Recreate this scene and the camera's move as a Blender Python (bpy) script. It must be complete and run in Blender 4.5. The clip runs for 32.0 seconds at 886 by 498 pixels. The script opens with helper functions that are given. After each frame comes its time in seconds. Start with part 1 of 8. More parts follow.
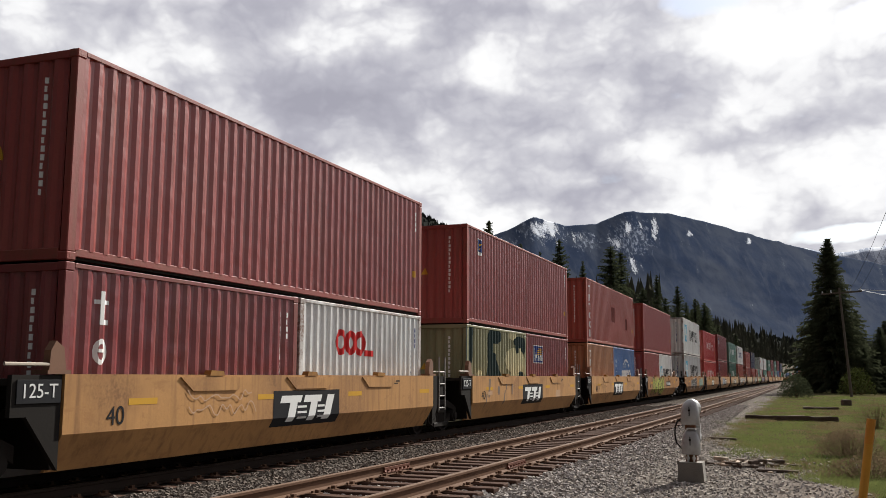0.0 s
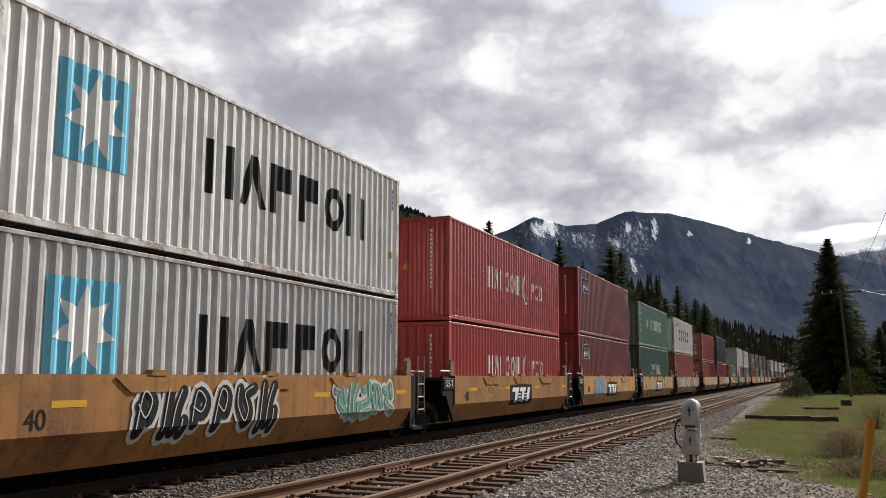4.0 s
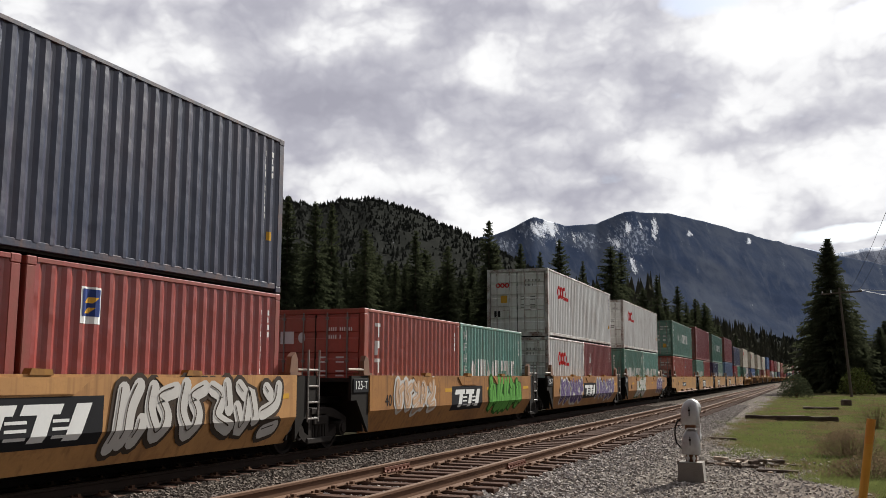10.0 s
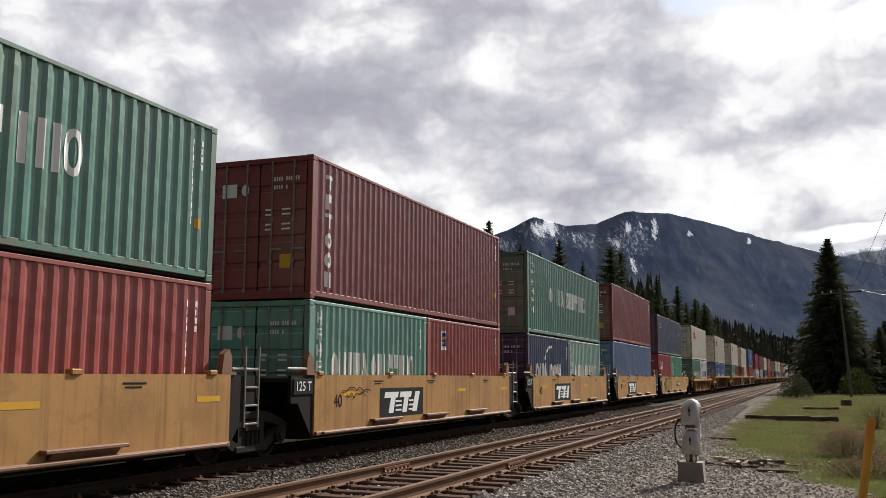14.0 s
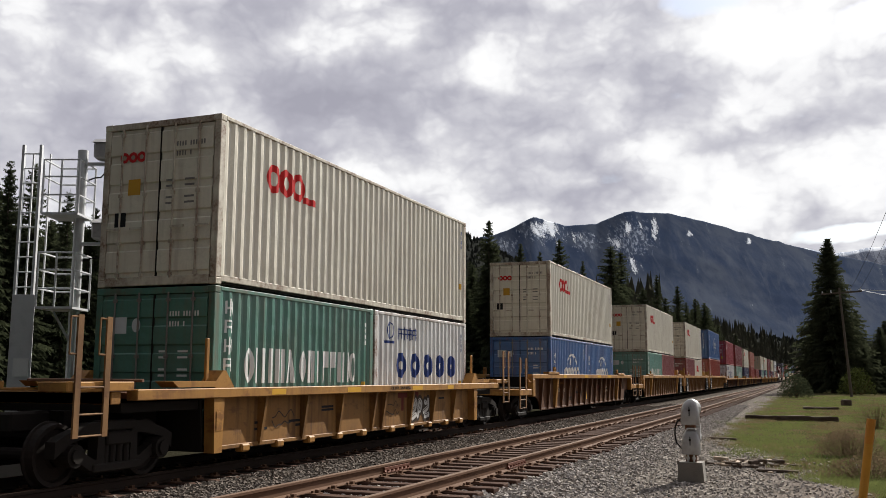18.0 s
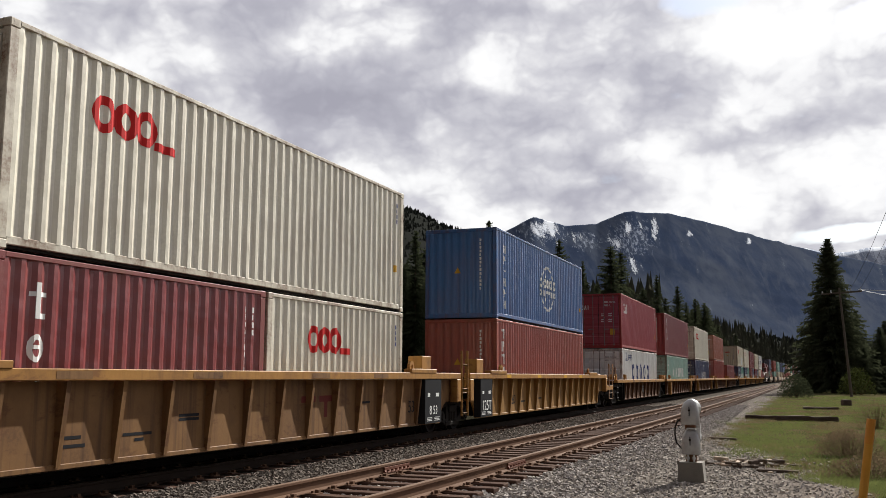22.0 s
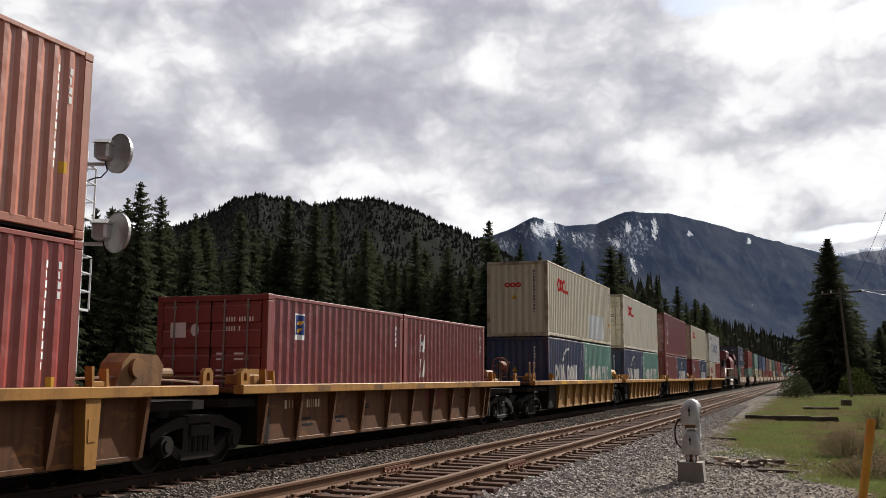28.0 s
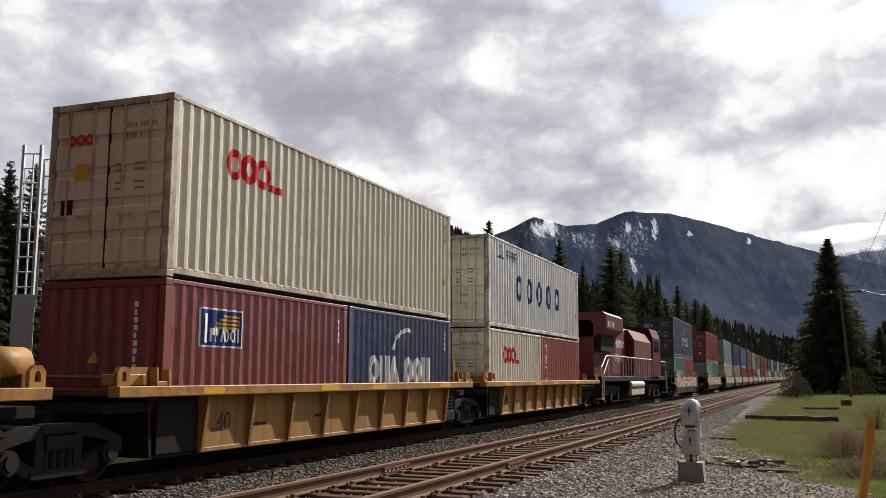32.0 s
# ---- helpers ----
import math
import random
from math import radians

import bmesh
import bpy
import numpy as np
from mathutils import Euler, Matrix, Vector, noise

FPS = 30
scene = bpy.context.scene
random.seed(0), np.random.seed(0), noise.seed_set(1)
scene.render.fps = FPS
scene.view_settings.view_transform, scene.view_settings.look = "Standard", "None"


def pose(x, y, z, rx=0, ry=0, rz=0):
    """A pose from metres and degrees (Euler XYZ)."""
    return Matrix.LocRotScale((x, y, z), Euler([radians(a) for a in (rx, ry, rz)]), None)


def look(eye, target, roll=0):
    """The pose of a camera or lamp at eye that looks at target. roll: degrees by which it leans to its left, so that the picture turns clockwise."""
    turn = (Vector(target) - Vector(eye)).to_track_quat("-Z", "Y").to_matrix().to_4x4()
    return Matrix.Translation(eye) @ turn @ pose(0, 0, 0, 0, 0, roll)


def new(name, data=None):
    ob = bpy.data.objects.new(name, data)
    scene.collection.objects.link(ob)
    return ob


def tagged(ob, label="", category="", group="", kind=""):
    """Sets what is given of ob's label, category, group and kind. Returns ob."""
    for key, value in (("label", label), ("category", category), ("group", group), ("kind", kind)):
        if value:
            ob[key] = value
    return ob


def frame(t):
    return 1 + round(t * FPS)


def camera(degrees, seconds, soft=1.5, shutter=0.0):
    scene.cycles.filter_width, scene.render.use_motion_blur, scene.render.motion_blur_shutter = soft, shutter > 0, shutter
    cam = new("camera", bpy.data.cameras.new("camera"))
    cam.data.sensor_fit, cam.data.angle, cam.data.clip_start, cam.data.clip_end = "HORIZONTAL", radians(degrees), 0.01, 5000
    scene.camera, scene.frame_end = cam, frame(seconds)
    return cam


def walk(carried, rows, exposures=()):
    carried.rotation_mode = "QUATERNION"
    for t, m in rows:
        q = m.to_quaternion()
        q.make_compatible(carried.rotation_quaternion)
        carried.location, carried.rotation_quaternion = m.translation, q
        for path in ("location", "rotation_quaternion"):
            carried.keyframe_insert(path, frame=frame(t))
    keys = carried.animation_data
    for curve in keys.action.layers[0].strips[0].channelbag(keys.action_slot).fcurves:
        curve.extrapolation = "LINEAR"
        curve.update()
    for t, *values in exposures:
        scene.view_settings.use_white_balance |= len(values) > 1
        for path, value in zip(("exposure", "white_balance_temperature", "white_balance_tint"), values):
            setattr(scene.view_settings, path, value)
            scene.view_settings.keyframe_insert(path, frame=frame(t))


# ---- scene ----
# z = 0 is the rail top of the main track; +y runs along it, away from the eye.
EYE = (0.0, 0.0, 1.5)
YAW, PITCH = radians(21.1986), radians(7.7536)
AIM = (EYE[0] - 50 * math.sin(YAW) * math.cos(PITCH), EYE[1] + 50 * math.cos(YAW) * math.cos(PITCH), EYE[2] + 50 * math.sin(PITCH))
cam = camera(50.925, 32.0, soft=0.8)
walk(cam, [(0, look(EYE, AIM, 0.236)), (32, look(EYE, AIM, 0.236))], [(0, 1.0), (32, 1.0)])

# ---- light ----
SUN_AZ, SUN_EL = 16.0, 35.0  # degrees to the right of +y, and above the horizon
sun_dir = Vector((math.sin(radians(SUN_AZ)) * math.cos(radians(SUN_EL)), math.cos(radians(SUN_AZ)) * math.cos(radians(SUN_EL)), math.sin(radians(SUN_EL))))
sun_lamp = bpy.data.lights.new("sun", "SUN")
sun_lamp.energy, sun_lamp.angle, sun_lamp.color = 3.7, radians(0.8), (1.0, 0.965, 0.89)
sun = new("sun", sun_lamp)
sun.matrix_world = look((0, 0, 60), Vector((0, 0, 60)) - sun_dir)


def tree_of(nodes_owner):
    nt = nodes_owner.node_tree
    nt.nodes.clear()
    return nt


def node(nt, kind, inputs=None, operation="", use_clamp=False, data_type="", blend_type=""):
    n = nt.nodes.new(kind)
    if data_type:
        n.data_type = data_type
    if blend_type:
        n.blend_type = blend_type
    if operation:
        n.operation = operation
    if use_clamp:
        n.use_clamp = True
    for k, v in (inputs or {}).items():
        s = n.inputs[k]
        if isinstance(v, bpy.types.NodeSocket):
            nt.links.new(v, s)
        else:
            s.default_value = v
    return n


def ramp(nt, fac, stops):
    n = node(nt, "ShaderNodeValToRGB", {0: fac})
    e = n.color_ramp.elements
    while len(e) > len(stops):
        e.remove(e[-1])
    while len(e) < len(stops):
        e.new(1.0)
    for el, (p, c) in zip(e, stops):
        el.position = p
        el.color = (*c, 1) if isinstance(c, tuple) else (c, c, c, 1)
    return n.outputs[0]


def maths(nt, op, a, b=0.0, c=0.0, clamp=False):
    n = node(nt, "ShaderNodeMath", {0: a, 1: b, 2: c}, operation=op, use_clamp=clamp)
    return n.outputs[0]


def mixc(nt, fac, a, b, blend="MIX"):
    n = node(nt, "ShaderNodeMix", data_type="RGBA", blend_type=blend)
    for s, v in ((n.inputs[0], fac), (n.inputs[6], a), (n.inputs[7], b)):
        if isinstance(v, bpy.types.NodeSocket):
            nt.links.new(v, s)
        else:
            s.default_value = (*v, 1) if isinstance(v, tuple) and len(v) == 3 else v
    return n.outputs[2]


BANKS = ((-26.3, 16.4, 11.8, 4.5, -0.30), (-33.7, 17.4, 9.0, 3.1, -0.14), (-11.3, 18.7, 7.0, 4.2, -0.30), (-18.1, 21.4, 6.6, 2.8, -0.22), (-44.0, 13.6, 9.7, 3.8, -0.17), (-15.3, 11.0, 5.2, 1.7, -0.32), (-2.4, 14.0, 7.7, 2.4, -0.29), (-3.5, 18.4, 4.5, 1.7, -0.22), (2.7, 15.2, 6.3, 2.1, -0.22), (-36.2, 20.1, 5.6, 2.1, -0.08), (-7.4, 11.3, 7.0, 1.7, -0.15), (-27.8, 21.1, 6.6, 2.6, 0.50), (-45.8, 18.7, 7.0, 2.8, 0.24), (-1.8, 20.2, 11.5, 3.1, 0.20), (-9.4, 14.1, 7.0, 1.7, 0.16), (-25.6, 12.1, 9.0, 1.9, 0.34), (-18.8, 18.4, 3.5, 2.1, 0.44), (-14.9, 14.8, 4.5, 1.4, 0.24), (-41.4, 17.4, 3.8, 1.7, 0.24), (-13.2, 12.0, 3.1, 1.0, 0.24))
GAPS = ((-4.3, 22.2, 2.8, 1.3), (4.5, 19.9, 2.1, 1.3), (2.3, 8.3, 4.2, 0.7))


def make_world():
    w = bpy.data.worlds.new("sky")
    scene.world = w
    w.use_nodes = True
    nt = tree_of(w)
    sky = node(nt, "ShaderNodeTexSky")
    sky.sky_type, sky.sun_disc, sky.sun_elevation, sky.sun_rotation = "NISHITA", False, radians(SUN_EL), radians(SUN_AZ)
    clear = node(nt, "ShaderNodeBackground", {0: sky.outputs[0], 1: 0.06})
    way = node(nt, "ShaderNodeTexCoord").outputs["Generated"]
    sep = node(nt, "ShaderNodeSeparateXYZ", {0: way})
    # a flat cloud deck seen in perspective
    low = maths(nt, "ADD", maths(nt, "MAXIMUM", sep.outputs[2], 0.0), 0.34)
    deck = node(nt, "ShaderNodeCombineXYZ", {0: maths(nt, "DIVIDE", sep.outputs[0], low), 1: maths(nt, "DIVIDE", sep.outputs[1], low), 2: 0.35}).outputs[0]
    drift = node(nt, "ShaderNodeVectorMath", {0: deck, 1: (15.498, -20.79, -1.012)}, operation="ADD").outputs[0]
    cover = node(nt, "ShaderNodeTexNoise", {"Vector": drift, "Scale": 4.2, "Detail": 6.0, "Roughness": 0.52, "Distortion": 0.1})
    shade = node(nt, "ShaderNodeTexNoise", {"Vector": drift, "Scale": 1.3, "Detail": 8.0, "Roughness": 0.5, "Distortion": 0.3})
    toward = node(nt, "ShaderNodeVectorMath", {0: way, 1: tuple(sun_dir)}, operation="DOT_PRODUCT").outputs["Value"]
    near_sun = maths(nt, "POWER", maths(nt, "MAXIMUM", toward, 0.0), 3.0)
    lift = maths(nt, "ADD", maths(nt, "MULTIPLY", near_sun, 0.36), maths(nt, "ADD", maths(nt, "MULTIPLY", shade.outputs[0], 1.1), 0.02))
    # banks and breaks of the cloud deck over the valley: bearing, rise, half-width, half-height, weight
    tear = node(nt, "ShaderNodeTexNoise", {"Vector": way, "Scale": 6.0, "Detail": 5.0, "Roughness": 0.55}).outputs["Color"]
    tear = node(nt, "ShaderNodeSeparateColor", {0: tear})
    az = maths(nt, "MULTIPLY", maths(nt, "ARCTAN2", sep.outputs[0], sep.outputs[1]), 57.296)
    el = maths(nt, "MULTIPLY", maths(nt, "ARCSINE", sep.outputs[2]), 57.296)
    az_n, el_n = maths(nt, "SUBTRACT", tear.outputs[0], 0.5), maths(nt, "SUBTRACT", tear.outputs[1], 0.5)
    gap_az, gap_el = maths(nt, "ADD", az, maths(nt, "MULTIPLY", az_n, 4.0)), maths(nt, "ADD", el, maths(nt, "MULTIPLY", el_n, 3.0))
    az = maths(nt, "ADD", az, maths(nt, "MULTIPLY", az_n, 9.0))
    el = maths(nt, "ADD", el, maths(nt, "MULTIPLY", el_n, 6.0))
    for a, e, wa, we, k in BANKS:
        u = maths(nt, "DIVIDE", maths(nt, "SUBTRACT", az, a), wa)
        v = maths(nt, "DIVIDE", maths(nt, "SUBTRACT", el, e), we)
        d = maths(nt, "SUBTRACT", 1.0, maths(nt, "SQRT", maths(nt, "ADD", maths(nt, "MULTIPLY", u, u), maths(nt, "MULTIPLY", v, v))), clamp=True)
        d = maths(nt, "MULTIPLY", maths(nt, "MULTIPLY", d, d), maths(nt, "SUBTRACT", 3.0, maths(nt, "MULTIPLY", d, 2.0)))
        lift = maths(nt, "ADD", lift, maths(nt, "MULTIPLY", d, k))
    lift = maths(nt, "ADD", lift, maths(nt, "MULTIPLY", maths(nt, "SUBTRACT", cover.outputs[0], 0.5), 1.25))
    puff = node(nt, "ShaderNodeTexNoise", {"Vector": way, "Scale": 9.0, "Detail": 5.0, "Roughness": 0.52, "Distortion": 0.1}).outputs[0]
    lift = maths(nt, "ADD", lift, maths(nt, "MULTIPLY", maths(nt, "SUBTRACT", puff, 0.5), 1.0))
    warp = node(nt, "ShaderNodeVectorMath", {0: way, 1: node(nt, "ShaderNodeVectorMath", {0: node(nt, "ShaderNodeTexNoise", {"Vector": way, "Scale": 16.0, "Detail": 4.0}).outputs["Color"], 1: (0.07, 0.07, 0.05)}, operation="MULTIPLY").outputs[0]}, operation="ADD").outputs[0]
    billow = node(nt, "ShaderNodeTexVoronoi", {"Vector": node(nt, "ShaderNodeVectorMath", {0: warp, 1: (1.0, 1.0, 1.7)}, operation="MULTIPLY").outputs[0], "Scale": 9.0, "Detail": 3.0, "Roughness": 0.6}).outputs["Distance"]
    lift = maths(nt, "ADD", lift, maths(nt, "MULTIPLY", maths(nt, "SUBTRACT", 0.62, billow), 0.62))
    body = ramp(nt, maths(nt, "ADD", maths(nt, "MULTIPLY", lift, 0.55), 0.14), [(0.0, (0.365, 0.362, 0.425)), (0.20, (0.455, 0.452, 0.515)), (0.36, (0.61, 0.607, 0.655)), (0.445, (0.74, 0.738, 0.768)), (0.51, (0.87, 0.87, 0.885)), (0.62, (0.965, 0.965, 0.97)), (1.0, (1.30, 1.29, 1.27))])
    # clouds on the side away from the sun are lit less
    lit = node(nt, "ShaderNodeMapRange", {0: toward, 1: -0.25, 2: 0.47, 3: 0.05, 4: 0.53}).outputs[0]
    cloud = node(nt, "ShaderNodeBackground", {0: body, 1: lit})
    hole = cover.outputs[0]
    for a, e, wa, we in GAPS:
        u = maths(nt, "DIVIDE", maths(nt, "SUBTRACT", gap_az, a), wa)
        v = maths(nt, "DIVIDE", maths(nt, "SUBTRACT", gap_el, e), we)
        d = maths(nt, "SUBTRACT", 1.0, maths(nt, "ADD", maths(nt, "MULTIPLY", u, u), maths(nt, "MULTIPLY", v, v)), clamp=True)
        hole = maths(nt, "SUBTRACT", hole, maths(nt, "MULTIPLY", d, 0.40))
    mask = ramp(nt, hole, [(0.14, 0.0), (0.36, 1.0)])
    mix = node(nt, "ShaderNodeMixShader", {0: mask, 1: clear.outputs[0], 2: cloud.outputs[0]})
    nt.links.new(mix.outputs[0], node(nt, "ShaderNodeOutputWorld").inputs[0])


make_world()


# ---- materials ----
def paint(name, col, rough=0.55, metal=0.0, dirt=(0.10, 0.08, 0.06), amount=0.35, size=1.3, grain=22.0, bump=0.15, streak=0.0, spread=0.10, spec=0.35, dent=0.0, reach=0.46, flake=None):
    """A worn surface: colour, broad stains, fine grain, streaks that run down, and a bump."""
    m = bpy.data.materials.new(name)
    m.use_nodes = True
    nt = tree_of(m)
    pos = node(nt, "ShaderNodeTexCoord").outputs["Object"]
    rnd = node(nt, "ShaderNodeObjectInfo").outputs["Random"]
    off = node(nt, "ShaderNodeVectorMath", {0: pos, 1: node(nt, "ShaderNodeCombineXYZ", {0: maths(nt, "MULTIPLY", rnd, 37.0), 1: maths(nt, "MULTIPLY", rnd, 91.0), 2: maths(nt, "MULTIPLY", rnd, 53.0)}).outputs[0]}, operation="ADD").outputs[0]
    big = node(nt, "ShaderNodeTexNoise", {"Vector": off, "Scale": size, "Detail": 5.0, "Roughness": 0.6}).outputs[0]
    fine = node(nt, "ShaderNodeTexNoise", {"Vector": off, "Scale": grain, "Detail": 4.0, "Roughness": 0.6}).outputs[0]
    tone = maths(nt, "ADD", 1.0 - spread, maths(nt, "MULTIPLY", maths(nt, "ADD", big, fine), spread))
    base = mixc(nt, 1.0, col, node(nt, "ShaderNodeCombineColor", {0: tone, 1: tone, 2: tone}).outputs[0], "MULTIPLY")
    grime = maths(nt, "MULTIPLY", ramp(nt, big, [(reach, 0.0), (reach + 0.26, 1.0)]), ramp(nt, fine, [(0.30, 0.35), (0.65, 1.0)]))
    base = mixc(nt, maths(nt, "MULTIPLY", grime, amount), base, dirt)
    if streak:
        long = node(nt, "ShaderNodeVectorMath", {0: off, 1: (7.0, 7.0, 0.35)}, operation="MULTIPLY").outputs[0]
        run = node(nt, "ShaderNodeTexNoise", {"Vector": long, "Scale": 1.0, "Detail": 3.0, "Roughness": 0.55}).outputs[0]
        base = mixc(nt, maths(nt, "MULTIPLY", ramp(nt, run, [(0.50, 0.0), (0.72, 1.0)]), streak), base, dirt)
    if flake:  # blotches of another colour with ragged edges
        blot = node(nt, "ShaderNodeTexNoise", {"Vector": node(nt, "ShaderNodeVectorMath", {0: off, 1: (1.0, 1.0, 2.2)}, operation="MULTIPLY").outputs[0], "Scale": 1.5, "Detail": 6.0, "Roughness": 0.68, "Distortion": 0.3}).outputs[0]
        base = mixc(nt, ramp(nt, blot, [(0.56, 0.0), (0.63, 0.75)]), base, flake)
    bm_ = node(nt, "ShaderNodeBump", {"Height": fine, "Strength": bump, "Distance": 0.01})
    if dent:
        bm_ = node(nt, "ShaderNodeBump", {"Height": node(nt, "ShaderNodeTexNoise", {"Vector": off, "Scale": 2.6, "Detail": 2.0}).outputs[0], "Strength": dent, "Distance": 0.06, "Normal": bm_.outputs[0]})
    r = maths(nt, "ADD", rough - 0.08, maths(nt, "MULTIPLY", big, 0.16))
    b = node(nt, "ShaderNodeBsdfPrincipled", {"Base Color": base, "Roughness": r, "Metallic": metal, "Normal": bm_.outputs[0], "Specular IOR Level": spec})
    nt.links.new(b.outputs[0], node(nt, "ShaderNodeOutputMaterial").inputs[0])
    return m


def flat(name, col, rough=0.6, spread=0.12):
    return paint(name, col, rough, dirt=tuple(0.6 * c + 0.02 for c in col), amount=0.4, size=2.5, spread=spread, bump=0.05, spec=0.05)


RUST = (0.13, 0.055, 0.028)
BOX, EDGE, BASE = {}, {}, {"camo": (0.1, 0.1, 0.1)}
for key, col, worn in (
        ("maroon", (0.20, 0.034, 0.035), 0.26), ("red", (0.275, 0.047, 0.039), 0.26), ("brick", (0.32, 0.064, 0.042), 0.3),
        ("rose", (0.40, 0.140, 0.090), 0.42), ("orange", (0.36, 0.155, 0.065), 0.3), ("scarlet", (0.42, 0.035, 0.030), 0.2), ("crimson", (0.30, 0.022, 0.030), 0.2),
        ("cream", (0.68, 0.64, 0.53), 0.24), ("white", (0.70, 0.70, 0.68), 0.36), ("grey", (0.48, 0.49, 0.49), 0.4), ("beige", (0.58, 0.53, 0.40), 0.2),
        ) + (
        ("green", (0.072, 0.19, 0.145), 0.25), ("teal", (0.12, 0.29, 0.24), 0.3), ("mint", (0.25, 0.41, 0.35), 0.3), ("darkgreen", (0.022, 0.095, 0.068), 0.2), ("kelly", (0.05, 0.26, 0.17), 0.25),
        ("navy", (0.022, 0.040, 0.105), 0.25), ("slate", (0.060, 0.066, 0.090), 0.6), ("blue", (0.045, 0.13, 0.33), 0.25), ("royal", (0.03, 0.095, 0.24), 0.2), ("midnight", (0.023, 0.031, 0.064), 0.15), ("sky", (0.105, 0.17, 0.30), 0.3),
        ("tan", (0.42, 0.34, 0.22), 0.3), ("brown", (0.20, 0.075, 0.05), 0.3)):
    BASE[key] = col
    BOX[key] = paint("steel_" + key, col, 0.34, dirt=RUST if key != "slate" else (0.030, 0.055, 0.19), amount=worn * 1.4, streak=worn * 1.15, size=0.8, bump=0.14, spread=0.36, spec=0.7, dent=0.45)
    EDGE[key] = paint("edge_" + key, tuple(v * 0.92 for v in col), 0.55, dirt=RUST, amount=1.0 if key in ("white", "grey") else 0.95 if min(col) > 0.2 else 0.6, streak=0.45, size=2.2, bump=0.25, spread=0.3, reach=0.33 if key in ("white", "grey") else 0.36 if min(col) > 0.2 else 0.40)


def camo_paint():
    m = bpy.data.materials.new("steel_camouflage")
    m.use_nodes = True
    nt = tree_of(m)
    pos = node(nt, "ShaderNodeTexCoord").outputs["Object"]
    a = node(nt, "ShaderNodeTexNoise", {"Vector": pos, "Scale": 0.62, "Detail": 0.6, "Distortion": 0.5}).outputs[0]
    f = node(nt, "ShaderNodeTexNoise", {"Vector": pos, "Scale": 18.0, "Detail": 3.0}).outputs[0]
    c = mixc(nt, ramp(nt, a, [(0.30, 0.0), (0.70, 1.0)]), (0.20, 0.195, 0.095), (0.27, 0.26, 0.135))
    c = mixc(nt, 0.25, c, mixc(nt, f, (0.04, 0.04, 0.03), (0.5, 0.5, 0.42)), "MULTIPLY")
    p = node(nt, "ShaderNodeBsdfPrincipled", {"Base Color": c, "Roughness": 0.55})
    nt.links.new(p.outputs[0], node(nt, "ShaderNodeOutputMaterial").inputs[0])
    return m


BOX["camo"] = EDGE["camo"] = camo_paint()
INK = {k: flat("ink_" + k, c) for k, c in (
    ("white", (0.70, 0.70, 0.68)), ("navy", (0.03, 0.05, 0.17)), ("black", (0.022, 0.022, 0.024)), ("red", (0.52, 0.03, 0.03)), ("yellow", (0.56, 0.31, 0.045)),
    ("cyan", (0.16, 0.46, 0.62)), ("patch", (0.60, 0.62, 0.63)), ("rust", (0.14, 0.035, 0.03)), ("purple", (0.11, 0.075, 0.18)), ("lime", (0.12, 0.34, 0.07)), ("silver", (0.52, 0.50, 0.47)),
    ("sky", (0.14, 0.25, 0.38)), ("pale", (0.47, 0.31, 0.20)), ("olive", (0.36, 0.37, 0.10)), ("lilac", (0.125, 0.095, 0.20)), ("bone", (0.50, 0.395, 0.265)), ("camo_dark", (0.026, 0.042, 0.040)), ("camo_cream", (0.50, 0.46, 0.28)), ("tan", (0.375, 0.215, 0.085)), ("smear", (0.20, 0.155, 0.125)), ("ash", (0.20, 0.19, 0.18)), ("umber", (0.06, 0.045, 0.035)), ("moss", (0.03, 0.10, 0.02)))}
CAR_YELLOW = paint("car_yellow", (0.45, 0.238, 0.090), 0.5, dirt=(0.15, 0.070, 0.034), amount=0.9, streak=0.55, size=0.6, spread=0.30, spec=0.22, flake=(0.33, 0.165, 0.065))
CAR_ORANGE = paint("car_orange", (0.34, 0.160, 0.050), 0.5, dirt=(0.095, 0.043, 0.022), amount=0.95, streak=0.65, size=0.6, spread=0.34, spec=0.2, flake=(0.215, 0.100, 0.036))
CAR_GOLD = paint("car_gold", (0.385, 0.208, 0.074), 0.5, dirt=(0.13, 0.066, 0.034), amount=0.85, streak=0.55, size=0.8, spread=0.28, spec=0.18, flake=(0.30, 0.155, 0.055))
CAR_TAN = paint("car_tan", (0.36, 0.25, 0.165), 0.6, dirt=(0.14, 0.085, 0.06), amount=0.8, streak=0.5, size=0.7, spread=0.25)
CAR_MUSTARD = paint("car_mustard", (0.29, 0.152, 0.045), 0.6, dirt=(0.10, 0.052, 0.026), amount=0.85, streak=0.5, size=0.8, spread=0.3, spec=0.14)
CAR_RUSTY = paint("car_rusty", (0.205, 0.108, 0.044), 0.62, dirt=(0.070, 0.036, 0.021), amount=0.95, streak=0.75, size=0.9, spread=0.35, flake=(0.115, 0.054, 0.026), spec=0.14)
CAR_BROWN = paint("car_brown", (0.108, 0.048, 0.022), 0.65, dirt=(0.045, 0.024, 0.016), amount=0.85, streak=0.7, size=0.9, spread=0.35, flake=(0.185, 0.082, 0.028), spec=0.14)
CAR_OCHRE = paint("car_ochre", (0.250, 0.126, 0.040), 0.6, dirt=(0.075, 0.038, 0.020), amount=0.95, streak=0.7, size=1.1, spread=0.35, flake=(0.135, 0.066, 0.030), spec=0.14)
